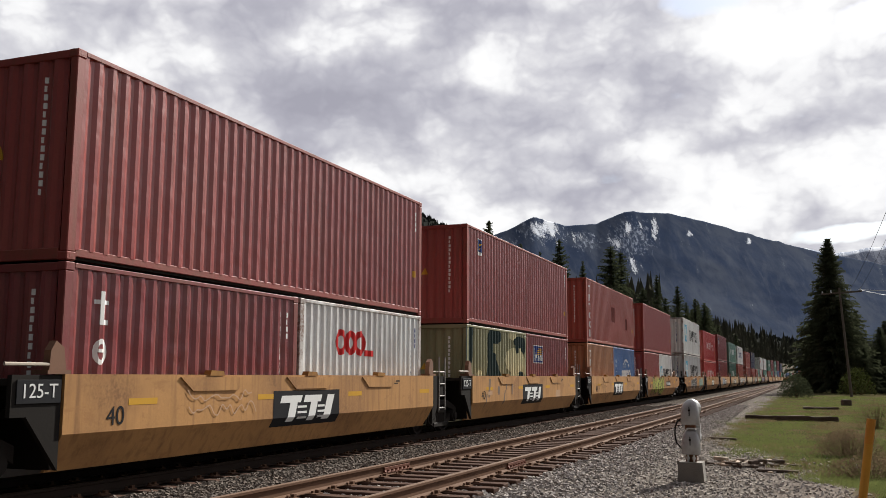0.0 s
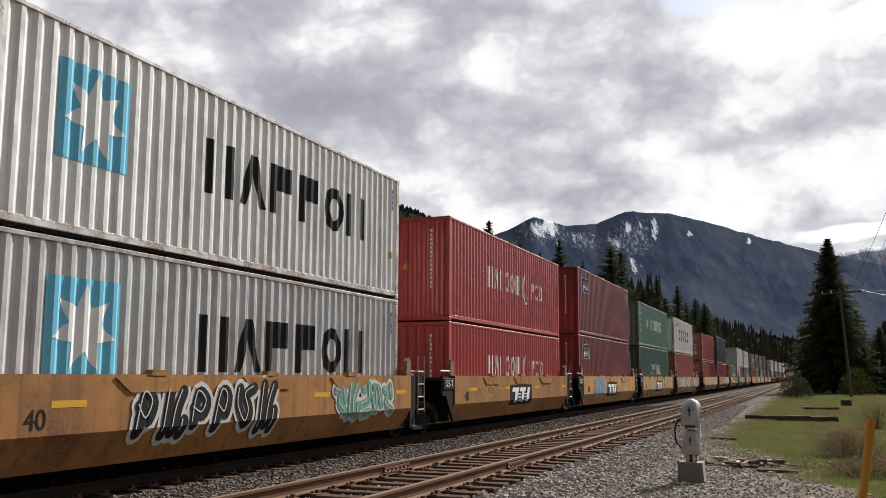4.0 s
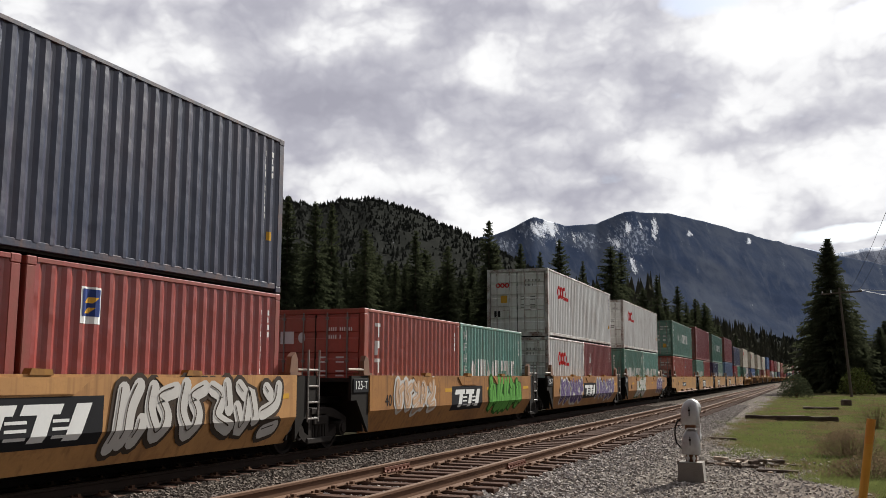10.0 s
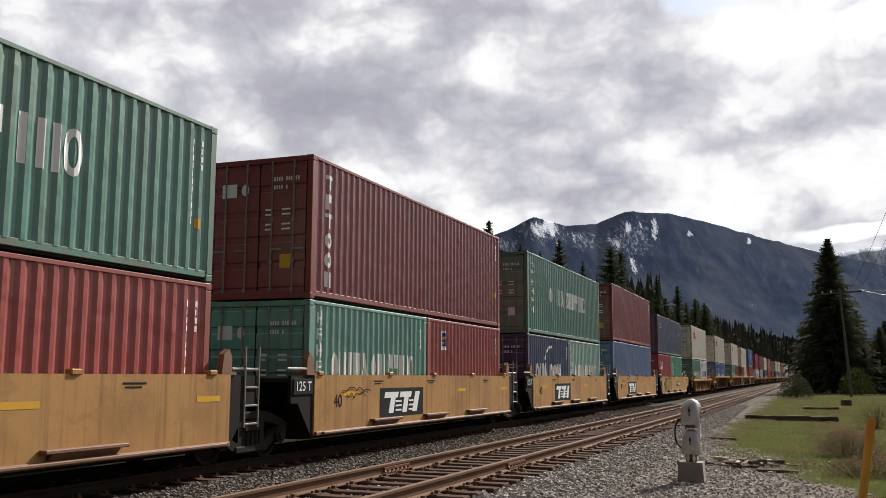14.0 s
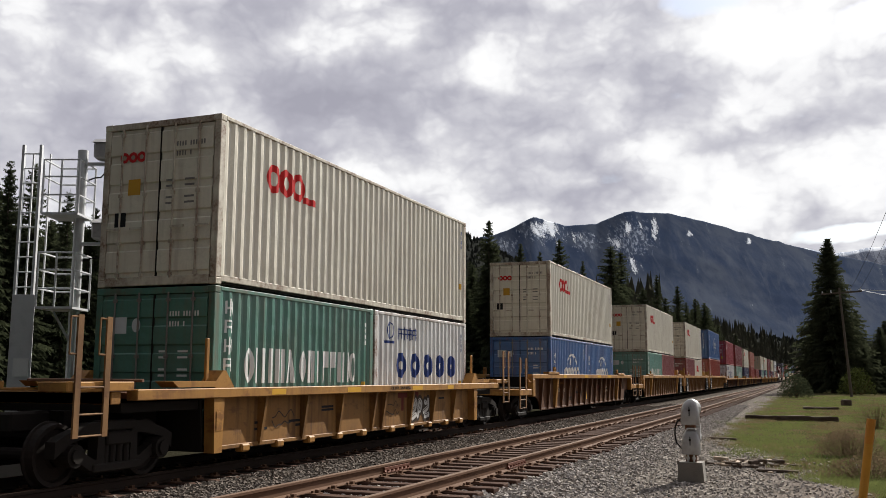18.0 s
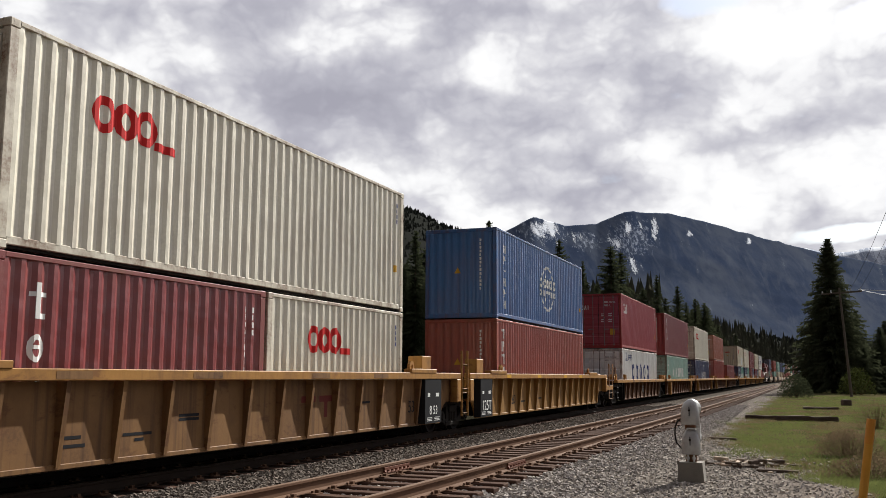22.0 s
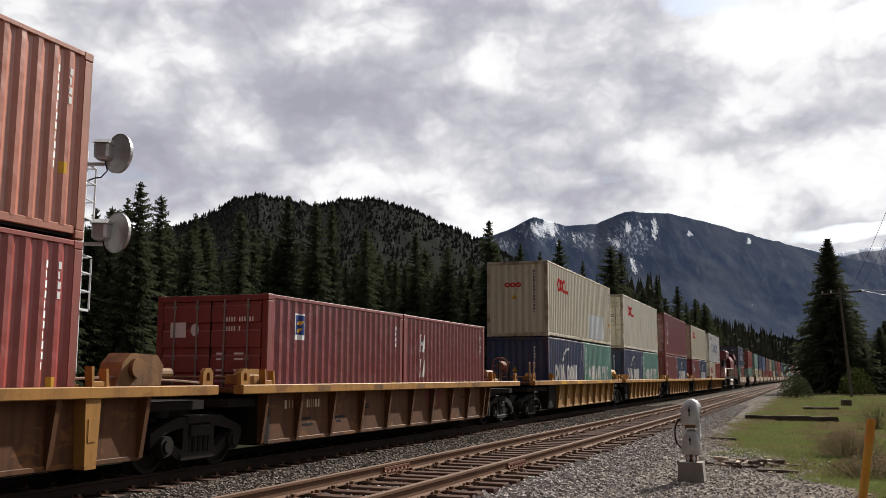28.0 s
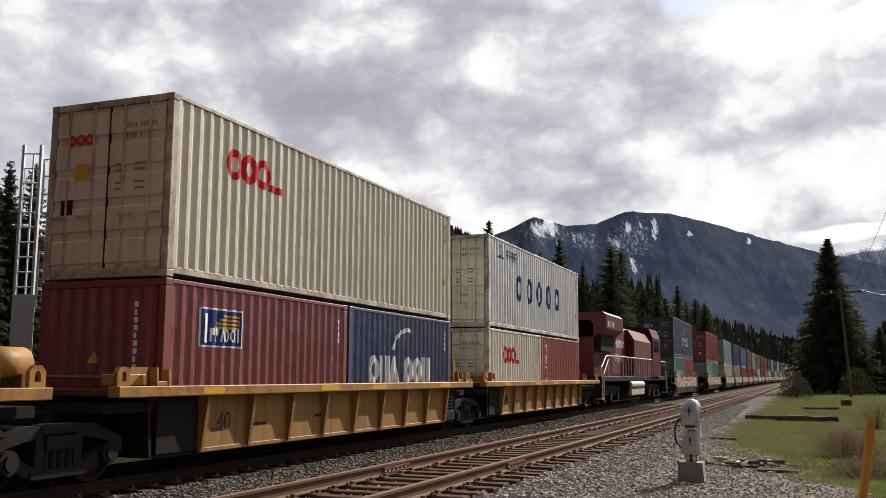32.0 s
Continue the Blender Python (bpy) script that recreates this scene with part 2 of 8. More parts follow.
CAR_CHORD = paint("car_chord", (0.345, 0.172, 0.046), 0.55, dirt=(0.10, 0.046, 0.023), amount=0.95, size=1.4, streak=0.35, spread=0.3, flake=(0.18, 0.080, 0.030), spec=0.14)
BLACK_STEEL = paint("black_steel", (0.019, 0.0165, 0.0145), 0.7, dirt=(0.024, 0.018, 0.015), amount=0.5, spec=0.06)
TRUCK_STEEL = paint("truck_steel", (0.022, 0.0185, 0.016), 0.72, dirt=(0.026, 0.020, 0.017), amount=0.7, spec=0.06)
WHEEL_STEEL = paint("wheel_steel", (0.022, 0.018, 0.016), 0.75, dirt=(0.05, 0.033, 0.025), amount=0.5, spec=0.1)
RUSTY = paint("rusty_bracket", (0.17, 0.080, 0.042), 0.7, dirt=(0.07, 0.038, 0.025), amount=0.7, size=4)
PALE_STEEL = paint("pale_steel", (0.46, 0.40, 0.33), 0.5, dirt=RUST, amount=0.4)
GALV = paint("galvanised", (0.60, 0.61, 0.62), 0.42, metal=0.45, dirt=(0.34, 0.34, 0.34), amount=0.4, size=5)
RAIL_SIDE = paint("rail_side", (0.135, 0.076, 0.048), 0.75, dirt=(0.06, 0.035, 0.025), amount=0.5, size=2, spec=0.06)
# dark copy of RAIL_SIDE for the main rails: the train's shade in the colour
RAIL_SHADED = paint("shaded_rail", (0.034, 0.024, 0.019), 0.7, dirt=(0.05, 0.033, 0.025), amount=0.5, size=2, spec=0.06)
RAIL_TOP = paint("rail_top", (0.15, 0.095, 0.065), 0.8, dirt=(0.11, 0.065, 0.042), amount=0.5, size=2, spec=0.12)
TIE_WOOD = paint("tie_wood", (0.072, 0.040, 0.029), 0.85, dirt=(0.13, 0.085, 0.062), amount=0.6, size=3, grain=40, bump=0.5, spread=0.3, spec=0.06)
JOINT_RUST = paint("joint_rust", (0.19, 0.072, 0.042), 0.8, dirt=(0.10, 0.045, 0.03), amount=0.6, size=6)
LOG_WOOD = paint("weathered_log", (0.085, 0.062, 0.048), 0.9, dirt=(0.19, 0.16, 0.13), amount=0.5, size=4, grain=30, bump=0.6, spread=0.3, spec=0.06)
SPLINTER = paint("pale_splinters", (0.40, 0.31, 0.23), 0.85, dirt=(0.16, 0.10, 0.07), amount=0.5, size=6)
POLE_WOOD = paint("pole_wood", (0.11, 0.090, 0.075), 0.85, dirt=(0.06, 0.048, 0.04), amount=0.5)
CONCRETE = paint("concrete", (0.20, 0.18, 0.155), 0.85, dirt=(0.10, 0.085, 0.07), amount=0.6, size=4, grain=35, bump=0.4)
POST_YELLOW = paint("post_yellow", (0.50, 0.235, 0.026), 0.5, dirt=(0.35, 0.16, 0.03), amount=0.4, size=5)
SIGNAL_PAINT = paint("signal_paint", (0.42, 0.41, 0.41), 0.38, metal=0.3, dirt=(0.20, 0.185, 0.17), amount=0.7, size=5, spread=0.3, reach=0.40)
LOCO_RED = paint("loco_red", (0.100, 0.008, 0.011), 0.42, dirt=(0.055, 0.022, 0.018), amount=0.5, streak=0.4, spec=0.2)
# lighter copy of LOCO_RED: sun on the flank put into the colour
LOCO_SUNLIT = paint("loco_sunlit", (0.125, 0.026, 0.025), 0.55, dirt=(0.075, 0.014, 0.013), amount=0.7, streak=0.5, spread=0.3, spec=0.15)
GLASS_DARK = paint("dark_glass", (0.012, 0.014, 0.018), 0.08, amount=0.0, spec=0.8, bump=0.0)
BARK = paint("bark", (0.085, 0.062, 0.048), 0.9, amount=0.5, size=3, bump=0.6)


def leafy(name, col, dark, thin=0.0):
    m = bpy.data.materials.new(name)
    m.use_nodes = True
    nt = tree_of(m)
    isl = node(nt, "ShaderNodeNewGeometry").outputs["Random Per Island"]
    rnd = node(nt, "ShaderNodeObjectInfo").outputs["Random"]
    pos = node(nt, "ShaderNodeTexCoord").outputs["Object"]
    n = node(nt, "ShaderNodeTexNoise", {"Vector": pos, "Scale": 0.9, "Detail": 3.0}).outputs[0]
    k = maths(nt, "ADD", maths(nt, "MULTIPLY", isl, 0.5), maths(nt, "MULTIPLY", maths(nt, "ADD", n, rnd), 0.3))
    c = mixc(nt, k, dark, col)
    p = node(nt, "ShaderNodeBsdfPrincipled", {"Base Color": c, "Roughness": 0.9, "Specular IOR Level": 0.0})
    if thin:
        p = node(nt, "ShaderNodeMixShader", {0: thin, 1: p.outputs[0], 2: node(nt, "ShaderNodeBsdfTranslucent", {0: c}).outputs[0]})
    nt.links.new(p.outputs[0], node(nt, "ShaderNodeOutputMaterial").inputs[0])
    return m


SPRUCE = leafy("spruce_needles", (0.069, 0.078, 0.043), (0.038, 0.046, 0.027), 0.30)
# far and hill needles are paler and greyer: haze put into their colour
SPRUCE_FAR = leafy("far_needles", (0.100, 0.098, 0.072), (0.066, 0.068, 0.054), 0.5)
SPRUCE_MEADOW = leafy("meadow_needles", (0.072, 0.080, 0.046), (0.040, 0.046, 0.028), 0.35)
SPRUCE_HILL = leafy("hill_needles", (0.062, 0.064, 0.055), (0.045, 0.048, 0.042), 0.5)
BUSH = leafy("bush_leaves", (0.15, 0.17, 0.06), (0.05, 0.065, 0.022))
TWIG = leafy("dry_twigs", (0.19, 0.135, 0.085), (0.10, 0.070, 0.045), 0.4)
GRASS = leafy("grass_blades", (0.150, 0.170, 0.056), (0.066, 0.078, 0.028), 0.45)
STRAW = leafy("dry_blades", (0.21, 0.165, 0.085), (0.085, 0.062, 0.034), 0.4)
STONE = leafy("ballast_stones", (0.49, 0.445, 0.410), (0.038, 0.033, 0.030))
ROD_STEEL = paint("rod_steel", (0.20, 0.185, 0.17), 0.5, metal=0.3, dirt=RUST, amount=0.5, size=4)
DEBRIS = leafy("pale_stones", (0.58, 0.53, 0.47), (0.24, 0.21, 0.18))
STONE_DARK = leafy("dark_stones", (0.235, 0.200, 0.172), (0.026, 0.021, 0.018))


def ground_mat():
    m = bpy.data.materials.new("ground_cover")
    m.use_nodes = True
    nt = tree_of(m)
    pos = node(nt, "ShaderNodeTexCoord").outputs["Object"]
    s = node(nt, "ShaderNodeSeparateXYZ", {0: pos})
    x, y = s.outputs[0], s.outputs[1]
    wob = node(nt, "ShaderNodeTexNoise", {"Vector": pos, "Scale": 0.55, "Detail": 6.0, "Roughness": 0.65}).outputs[0]
    fine = node(nt, "ShaderNodeTexNoise", {"Vector": pos, "Scale": 7.0, "Detail": 6.0, "Roughness": 0.7}).outputs[0]
    cells = node(nt, "ShaderNodeTexVoronoi", {"Vector": pos, "Scale": 16.0, "Randomness": 1.0})
    small = node(nt, "ShaderNodeTexVoronoi", {"Vector": pos, "Scale": 38.0, "Randomness": 1.0})
    tint = node(nt, "ShaderNodeSeparateColor", {0: cells.outputs["Color"]}).outputs[0]
    tint2 = node(nt, "ShaderNodeSeparateColor", {0: small.outputs["Color"]}).outputs[1]
    stones = ramp(nt, maths(nt, "ADD", maths(nt, "MULTIPLY", tint, 0.6), maths(nt, "MULTIPLY", tint2, 0.4)), [(0.1, (0.064, 0.054, 0.047)), (0.5, (0.19, 0.164, 0.144)), (0.95, (0.46, 0.41, 0.365))])
    # shade in the gaps between stones is painted into their colour
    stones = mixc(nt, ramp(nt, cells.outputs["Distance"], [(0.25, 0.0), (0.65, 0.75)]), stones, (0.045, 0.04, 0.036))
    dirt = mixc(nt, fine, (0.10, 0.080, 0.066), (0.31, 0.265, 0.23))
    green = mixc(nt, fine, (0.028, 0.038, 0.013), (0.066, 0.080, 0.026))
    dry = mixc(nt, fine, (0.050, 0.038, 0.021), (0.115, 0.092, 0.052))
    grass = mixc(nt, ramp(nt, wob, [(0.40, 0.0), (0.54, 0.9)]), green, dry)
    # a gravel lot between the ballast and the meadow
    lot = ramp(nt, maths(nt, "ADD", maths(nt, "MULTIPLY", x, 0.5), maths(nt, "MULTIPLY", wob, 1.2)), [(0.0, 0.0), (0.55, 1.0)])
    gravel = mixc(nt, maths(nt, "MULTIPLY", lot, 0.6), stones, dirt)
    far_side = maths(nt, "MULTIPLY", maths(nt, "LESS_THAN", y, 27.0), maths(nt, "MULTIPLY", maths(nt, "SUBTRACT", 27.0, y), 0.245))
    reach = maths(nt, "ADD", maths(nt, "SUBTRACT", maths(nt, "ADD", x, 2.55), far_side), maths(nt, "MULTIPLY", maths(nt, "SUBTRACT", wob, 0.5), 2.2))
    meadow = ramp(nt, reach, [(0.0, 0.0), (0.45, 1.0)])
    left = ramp(nt, maths(nt, "ADD", maths(nt, "MULTIPLY", maths(nt, "ADD", x, 11.8), -0.5), wob), [(0.3, 0.0), (0.9, 1.0)])
    c = mixc(nt, meadow, gravel, grass)
    # shade under the train, painted dark over the ballast between the main rails
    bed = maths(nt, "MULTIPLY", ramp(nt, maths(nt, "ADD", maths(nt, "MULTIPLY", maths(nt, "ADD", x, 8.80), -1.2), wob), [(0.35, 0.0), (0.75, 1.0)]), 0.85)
    # ground turns darker brown towards the main line
    near_main = maths(nt, "MULTIPLY", ramp(nt, maths(nt, "ADD", maths(nt, "MULTIPLY", maths(nt, "ADD", x, 7.0), -1.0), wob), [(0.2, 0.0), (0.9, 1.0)]), 0.55)
    c = mixc(nt, near_main, c, (0.050, 0.041, 0.034))
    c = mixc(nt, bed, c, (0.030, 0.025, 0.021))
    # forest floor left of the line, with its deep shade put into the colour
    c = mixc(nt, left, c, mixc(nt, fine, (0.012, 0.012, 0.008), (0.042, 0.038, 0.025)))
    run = maths(nt, "MAXIMUM", maths(nt, "SUBTRACT", y, 180.0), 0.0)
    away = maths(nt, "ABSOLUTE", maths(nt, "ADD", maths(nt, "SUBTRACT", x, maths(nt, "DIVIDE", maths(nt, "MULTIPLY", run, run), 9800.0)), 7.0))
    wood = maths(nt, "MULTIPLY", ramp(nt, maths(nt, "MULTIPLY", away, 0.02), [(0.22, 0.0), (0.36, 1.0)]), ramp(nt, maths(nt, "MULTIPLY", y, 0.002), [(0.23, 0.0), (0.29, 1.0)]))
    c = mixc(nt, wood, c, mixc(nt, fine, (0.020, 0.018, 0.012), (0.045, 0.040, 0.026)))
    h = maths(nt, "ADD", maths(nt, "MULTIPLY", cells.outputs["Distance"], -0.8), maths(nt, "MULTIPLY", fine, 0.5))
    bm_ = node(nt, "ShaderNodeBump", {"Height": h, "Strength": maths(nt, "SUBTRACT", 0.9, maths(nt, "MULTIPLY", meadow, 0.65)), "Distance": 0.035})
    p = node(nt, "ShaderNodeBsdfPrincipled", {"Base Color": c, "Roughness": 0.9, "Normal": bm_.outputs[0], "Specular IOR Level": 0.0})
    nt.links.new(p.outputs[0], node(nt, "ShaderNodeOutputMaterial").inputs[0])
    return m


def mountain_mat(name, forest_a, forest_b, rock, fields, snow=0.0, haze=(0.0, 1.0)):
    """A far slope; its cover runs with bearing and rise, in degrees. fields: places of snow (bearing, rise, half-width, half-height, strength)."""
    m = bpy.data.materials.new(name)
    m.use_nodes = True
    nt = tree_of(m)
    pos = node(nt, "ShaderNodeTexCoord").outputs["Object"]
    s = node(nt, "ShaderNodeSeparateXYZ", {0: pos})
    x, y, z = s.outputs[0], s.outputs[1], s.outputs[2]
    far = maths(nt, "SQRT", maths(nt, "ADD", maths(nt, "MULTIPLY", x, x), maths(nt, "MULTIPLY", y, y)))
    az = maths(nt, "MULTIPLY", maths(nt, "ARCTAN2", x, y), 57.296)
    el = maths(nt, "MULTIPLY", maths(nt, "ARCTAN2", z, far), 57.296)

    def grain(ku, kv, shear, detail, seed):
        v = node(nt, "ShaderNodeCombineXYZ", {0: maths(nt, "MULTIPLY", maths(nt, "ADD", az, maths(nt, "MULTIPLY", el, shear)), ku), 1: maths(nt, "MULTIPLY", el, kv), 2: seed}).outputs[0]
        return node(nt, "ShaderNodeTexNoise", {"Vector": v, "Scale": 1.0, "Detail": detail, "Roughness": 0.62, "Distortion": 0.4}).outputs[0]

    wood, spot, chute, spur = grain(11.0, 13.0, 0.0, 5.0, 1.0), grain(1.1, 1.2, 0.5, 4.0, 2.0), grain(2.6, 0.8, 0.35, 6.0, 3.0), grain(0.55, 0.30, 0.9, 5.0, 4.0)
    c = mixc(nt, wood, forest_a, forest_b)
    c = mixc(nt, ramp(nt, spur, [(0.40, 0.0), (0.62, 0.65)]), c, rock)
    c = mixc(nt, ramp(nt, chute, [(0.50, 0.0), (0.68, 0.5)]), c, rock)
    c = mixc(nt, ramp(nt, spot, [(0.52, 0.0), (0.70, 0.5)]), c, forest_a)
    cover = snow
    for a, e, wa, we, k in fields:
        u = maths(nt, "DIVIDE", maths(nt, "SUBTRACT", az, a), wa)
        v = maths(nt, "DIVIDE", maths(nt, "SUBTRACT", el, e), we)
        d = maths(nt, "ADD", maths(nt, "MULTIPLY", u, u), maths(nt, "MULTIPLY", v, v))
        cover = maths(nt, "ADD", cover, maths(nt, "MULTIPLY", maths(nt, "SUBTRACT", 1.0, d, clamp=True), k * 1.45))
    broken = maths(nt, "ADD", maths(nt, "MULTIPLY", maths(nt, "SUBTRACT", chute, 0.5), 3.2), maths(nt, "MULTIPLY", maths(nt, "SUBTRACT", wood, 0.5), 1.2))
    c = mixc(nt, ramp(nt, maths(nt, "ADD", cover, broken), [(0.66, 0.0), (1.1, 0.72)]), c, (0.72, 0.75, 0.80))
    if fields:
        veil = 0.0
        for a, e, wa, we in ((-9.6, 8.3, 1.9, 1.5), (-15.0, 8.9, 2.0, 0.9), (-12.4, 8.2, 1.2, 0.8), (-17.5, 8.0, 1.4, 0.6)):
            u = maths(nt, "DIVIDE", maths(nt, "SUBTRACT", az, a), wa)
            v = maths(nt, "DIVIDE", maths(nt, "SUBTRACT", el, e), we)
            veil = maths(nt, "ADD", veil, maths(nt, "SUBTRACT", 1.0, maths(nt, "ADD", maths(nt, "MULTIPLY", u, u), maths(nt, "MULTIPLY", v, v)), clamp=True))
        web = grain(6.0, 4.0, 0.35, 6.0, 6.0)
        thin_snow = maths(nt, "ADD", maths(nt, "MULTIPLY", veil, 0.16), maths(nt, "MULTIPLY", web, 1.0))
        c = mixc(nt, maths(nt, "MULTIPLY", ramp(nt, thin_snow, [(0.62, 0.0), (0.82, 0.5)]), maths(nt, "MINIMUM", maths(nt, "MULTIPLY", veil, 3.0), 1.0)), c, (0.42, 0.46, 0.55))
    bm_ = node(nt, "ShaderNodeBump", {"Height": maths(nt, "ADD", maths(nt, "MULTIPLY", wood, 0.3), maths(nt, "ADD", chute, spur)), "Strength": 0.05, "Distance": 25.0})
    p = node(nt, "ShaderNodeBsdfPrincipled", {"Base Color": c, "Roughness": 1.0, "Specular IOR Level": 0.0, "Normal": bm_.outputs[0]})
    nt.links.new(p.outputs[0], node(nt, "ShaderNodeOutputMaterial").inputs[0])
    return m


GROUND = ground_mat()
SNOW_FIELDS = ((-14.7, 9.1, 1.1, 0.75, 0.62), (-15.6, 9.0, 0.9, 0.7, 0.40), (-14.2, 8.2, 1.1, 0.8, 0.42), (-13.0, 8.6, 0.9, 0.6, 0.36), (-17.2, 8.1, 0.8, 0.5, 0.35), (-10.6, 7.9, 1.1, 0.9, 0.52), (-9.6, 8.9, 0.9, 0.6, 0.52), (-8.3, 8.9, 0.35, 1.0, 0.62), (-9.4, 6.7, 0.7, 0.9, 0.5), (-6.0, 8.5, 0.8, 0.35, 0.42), (-3.0, 7.9, 0.8, 0.25, 0.4))
# blue distance haze is mixed into these forest and rock colours
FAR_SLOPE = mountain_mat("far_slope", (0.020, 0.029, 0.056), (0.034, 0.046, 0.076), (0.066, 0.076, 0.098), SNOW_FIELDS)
NEAR_SLOPE = mountain_mat("near_slope", (0.017, 0.018, 0.016), (0.024, 0.025, 0.023), (0.028, 0.029, 0.026), ())
# the peak's haze is put into pale blue base tones
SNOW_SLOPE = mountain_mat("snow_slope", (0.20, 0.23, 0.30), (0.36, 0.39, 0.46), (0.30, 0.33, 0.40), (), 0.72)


# ---- mesh helpers ----
def finish(name, bm, material):
    me = bpy.data.meshes.new(name)
    bmesh.ops.recalc_face_normals(bm, faces=bm.faces)
    bm.to_mesh(me)
    bm.free()
    if material:
        me.materials.append(material)
    return me


def part(name, bm, material, parent, label=""):
    """One mesh object under a thing or a part; bm may be a mesh that is shared."""
    me = bm if isinstance(bm, bpy.types.Mesh) else finish(name, bm, material)
    ob = new(name, me)
    ob.parent = parent
    return tagged(ob, label)


def thing(name, label, category, group="", m=None, kind=""):
    ob = new(name)
    ob.empty_display_size = 0.2
    if m is not None:
        ob.matrix_world = m
    return tagged(ob, label, category, group, kind)


def box(bm, x0, x1, y0, y1, z0, z1, bevel=0.0):
    vs = [bm.verts.new((x, y, z)) for x in (x0, x1) for y in (y0, y1) for z in (z0, z1)]
    fs = [bm.faces.new([vs[i] for i in q]) for q in ((0, 1, 3, 2), (4, 6, 7, 5), (0, 4, 5, 1), (2, 3, 7, 6), (0, 2, 6, 4), (1, 5, 7, 3))]
    if bevel:
        es = list({e for f in fs for e in f.edges})
        bmesh.ops.bevel(bm, geom=es, offset=bevel, segments=1, affect="EDGES")
    return bm


def boxes(*specs, bevel=0.0):
    bm = bmesh.new()
    for s in specs:
        box(bm, *s, bevel=bevel)
    return bm


def prism(bm, poly, axis, a, b):
    """A polygon pushed along an axis: 0: poly is (y, z); 1: (x, z); 2: (x, y)."""
    def at(p, k):
        return ((k, p[0], p[1]), (p[0], k, p[1]), (p[0], p[1], k))[axis]
    lo, hi = [bm.verts.new(at(p, a)) for p in poly], [bm.verts.new(at(p, b)) for p in poly]
    n = len(poly)
    bm.faces.new(lo[::-1])
    bm.faces.new(hi)
    for i in range(n):
        bm.faces.new((lo[i], lo[(i + 1) % n], hi[(i + 1) % n], hi[i]))
    return bm


def tube(bm, a, b, r, sides=8, r2=None):
    a, b = Vector(a), Vector(b)
    d = b - a
    q = d.to_track_quat("Z", "Y").to_matrix().to_4x4()
    bmesh.ops.create_cone(bm, cap_ends=True, segments=sides, radius1=r, radius2=r if r2 is None else r2, depth=d.length, matrix=Matrix.Translation((a + b) / 2) @ q)
    return bm


def pipe(bm, pts, r, sides=6):
    for a, b in zip(pts, pts[1:]):
        tube(bm, a, b, r, sides)
    return bm


# ---- drawn shapes, as lists of flat convex polygons (u to the right, v up) ----
def rect(u0, v0, u1, v1, lean=0.0):
    return [[(u0, v0), (u1, v0), (u1 + lean, v1), (u0 + lean, v1)]]


def ring(cu, cv, ru, rv, wide, n=14, a0=0.0, a1=360.0):
    out = []
    for i in range(n):
        a, b = (radians(a0 + (a1 - a0) * (i + k) / n) for k in (0, 1))
        out.append([(cu + (ru - wide) * math.cos(a), cv + (rv - wide) * math.sin(a)), (cu + ru * math.cos(a), cv + rv * math.sin(a)), (cu + ru * math.cos(b), cv + rv * math.sin(b)), (cu + (ru - wide) * math.cos(b), cv + (rv - wide) * math.sin(b))])
    return out


def disc(cu, cv, ru, rv, n=16):
    return [[(cu + ru * math.cos(2 * math.pi * i / n), cv + rv * math.sin(2 * math.pi * i / n)) for i in range(n)]]


def blocks(kinds, u, v, w, h, gap, wide=0.28):
    """A row of plain shapes: o ring, i narrow bar, n two bars, a chevron, p bar and half block, l bar on a foot, b block. wide: the stroke, as a share of w."""
    out = []
    for k in kinds:
        q = w * wide
        if k == "o":
            out += ring(u + w / 2, v + h / 2, w / 2, h / 2, q, 16)
        elif k == "n":
            out += rect(u, v, u + q, v + h) + rect(u + w - q, v, u + w, v + h)
        elif k == "i":
            out += rect(u + w / 2 - q / 2, v, u + w / 2 + q / 2, v + h)
        elif k == "a":
            out += rect(u, v, u + q, v + h, w / 2 - q / 2) + rect(u + w - q, v, u + w, v + h, q / 2 - w / 2)
        elif k == "p":
            out += rect(u, v, u + q, v + h) + rect(u + q, v + h * 0.48, u + w * 0.86, v + h)
        elif k == "l":
            out += rect(u, v, u + q, v + h) + rect(u + q, v, u + w, v + q * 0.8)
        elif k == "b":
            out += rect(u, v, u + w * 0.85, v + h)
        u += w + gap
    return out


def stack(n, u, v, w, h, gap):
    """Small plain bars, one over another."""
    return [p for i in range(n) for p in rect(u, v - i * (h + gap) - h, u + w * (0.6 if i % 3 == 1 else 1.0), v - i * (h + gap))]


def clip(poly, lo, hi):
    for k, side in ((lo, 1), (hi, -1)):
        out = []
        for (a, b) in zip(poly, poly[1:] + poly[:1]):
            da, db = (a[0] - k) * side, (b[0] - k) * side
            if da >= 0:
                out.append(a)
            if da * db < 0:
                t = da / (da - db)
                out.append((k, a[1] + (b[1] - a[1]) * t))
        poly = out
        if len(poly) < 3:
            return []
    return poly


def draw(bm, polys, creases, place, rise=0.0):
    """Lays flat polygons on a folded sheet: creases are the sheet's folds along u, place maps (u, v) to the sheet."""
    for i, poly in enumerate(polys):
        up = Vector((rise * i, 0, 0))
        us = [p[0] for p in poly]
        for a, b in zip(creases, creases[1:]):
            if b <= min(us) or a >= max(us):
                continue
            c = clip(poly, a, b)
            if len(c) >= 3:
                bm.faces.new([bm.verts.new(Vector(place(u, v)) + up) for u, v in c])
    return bm


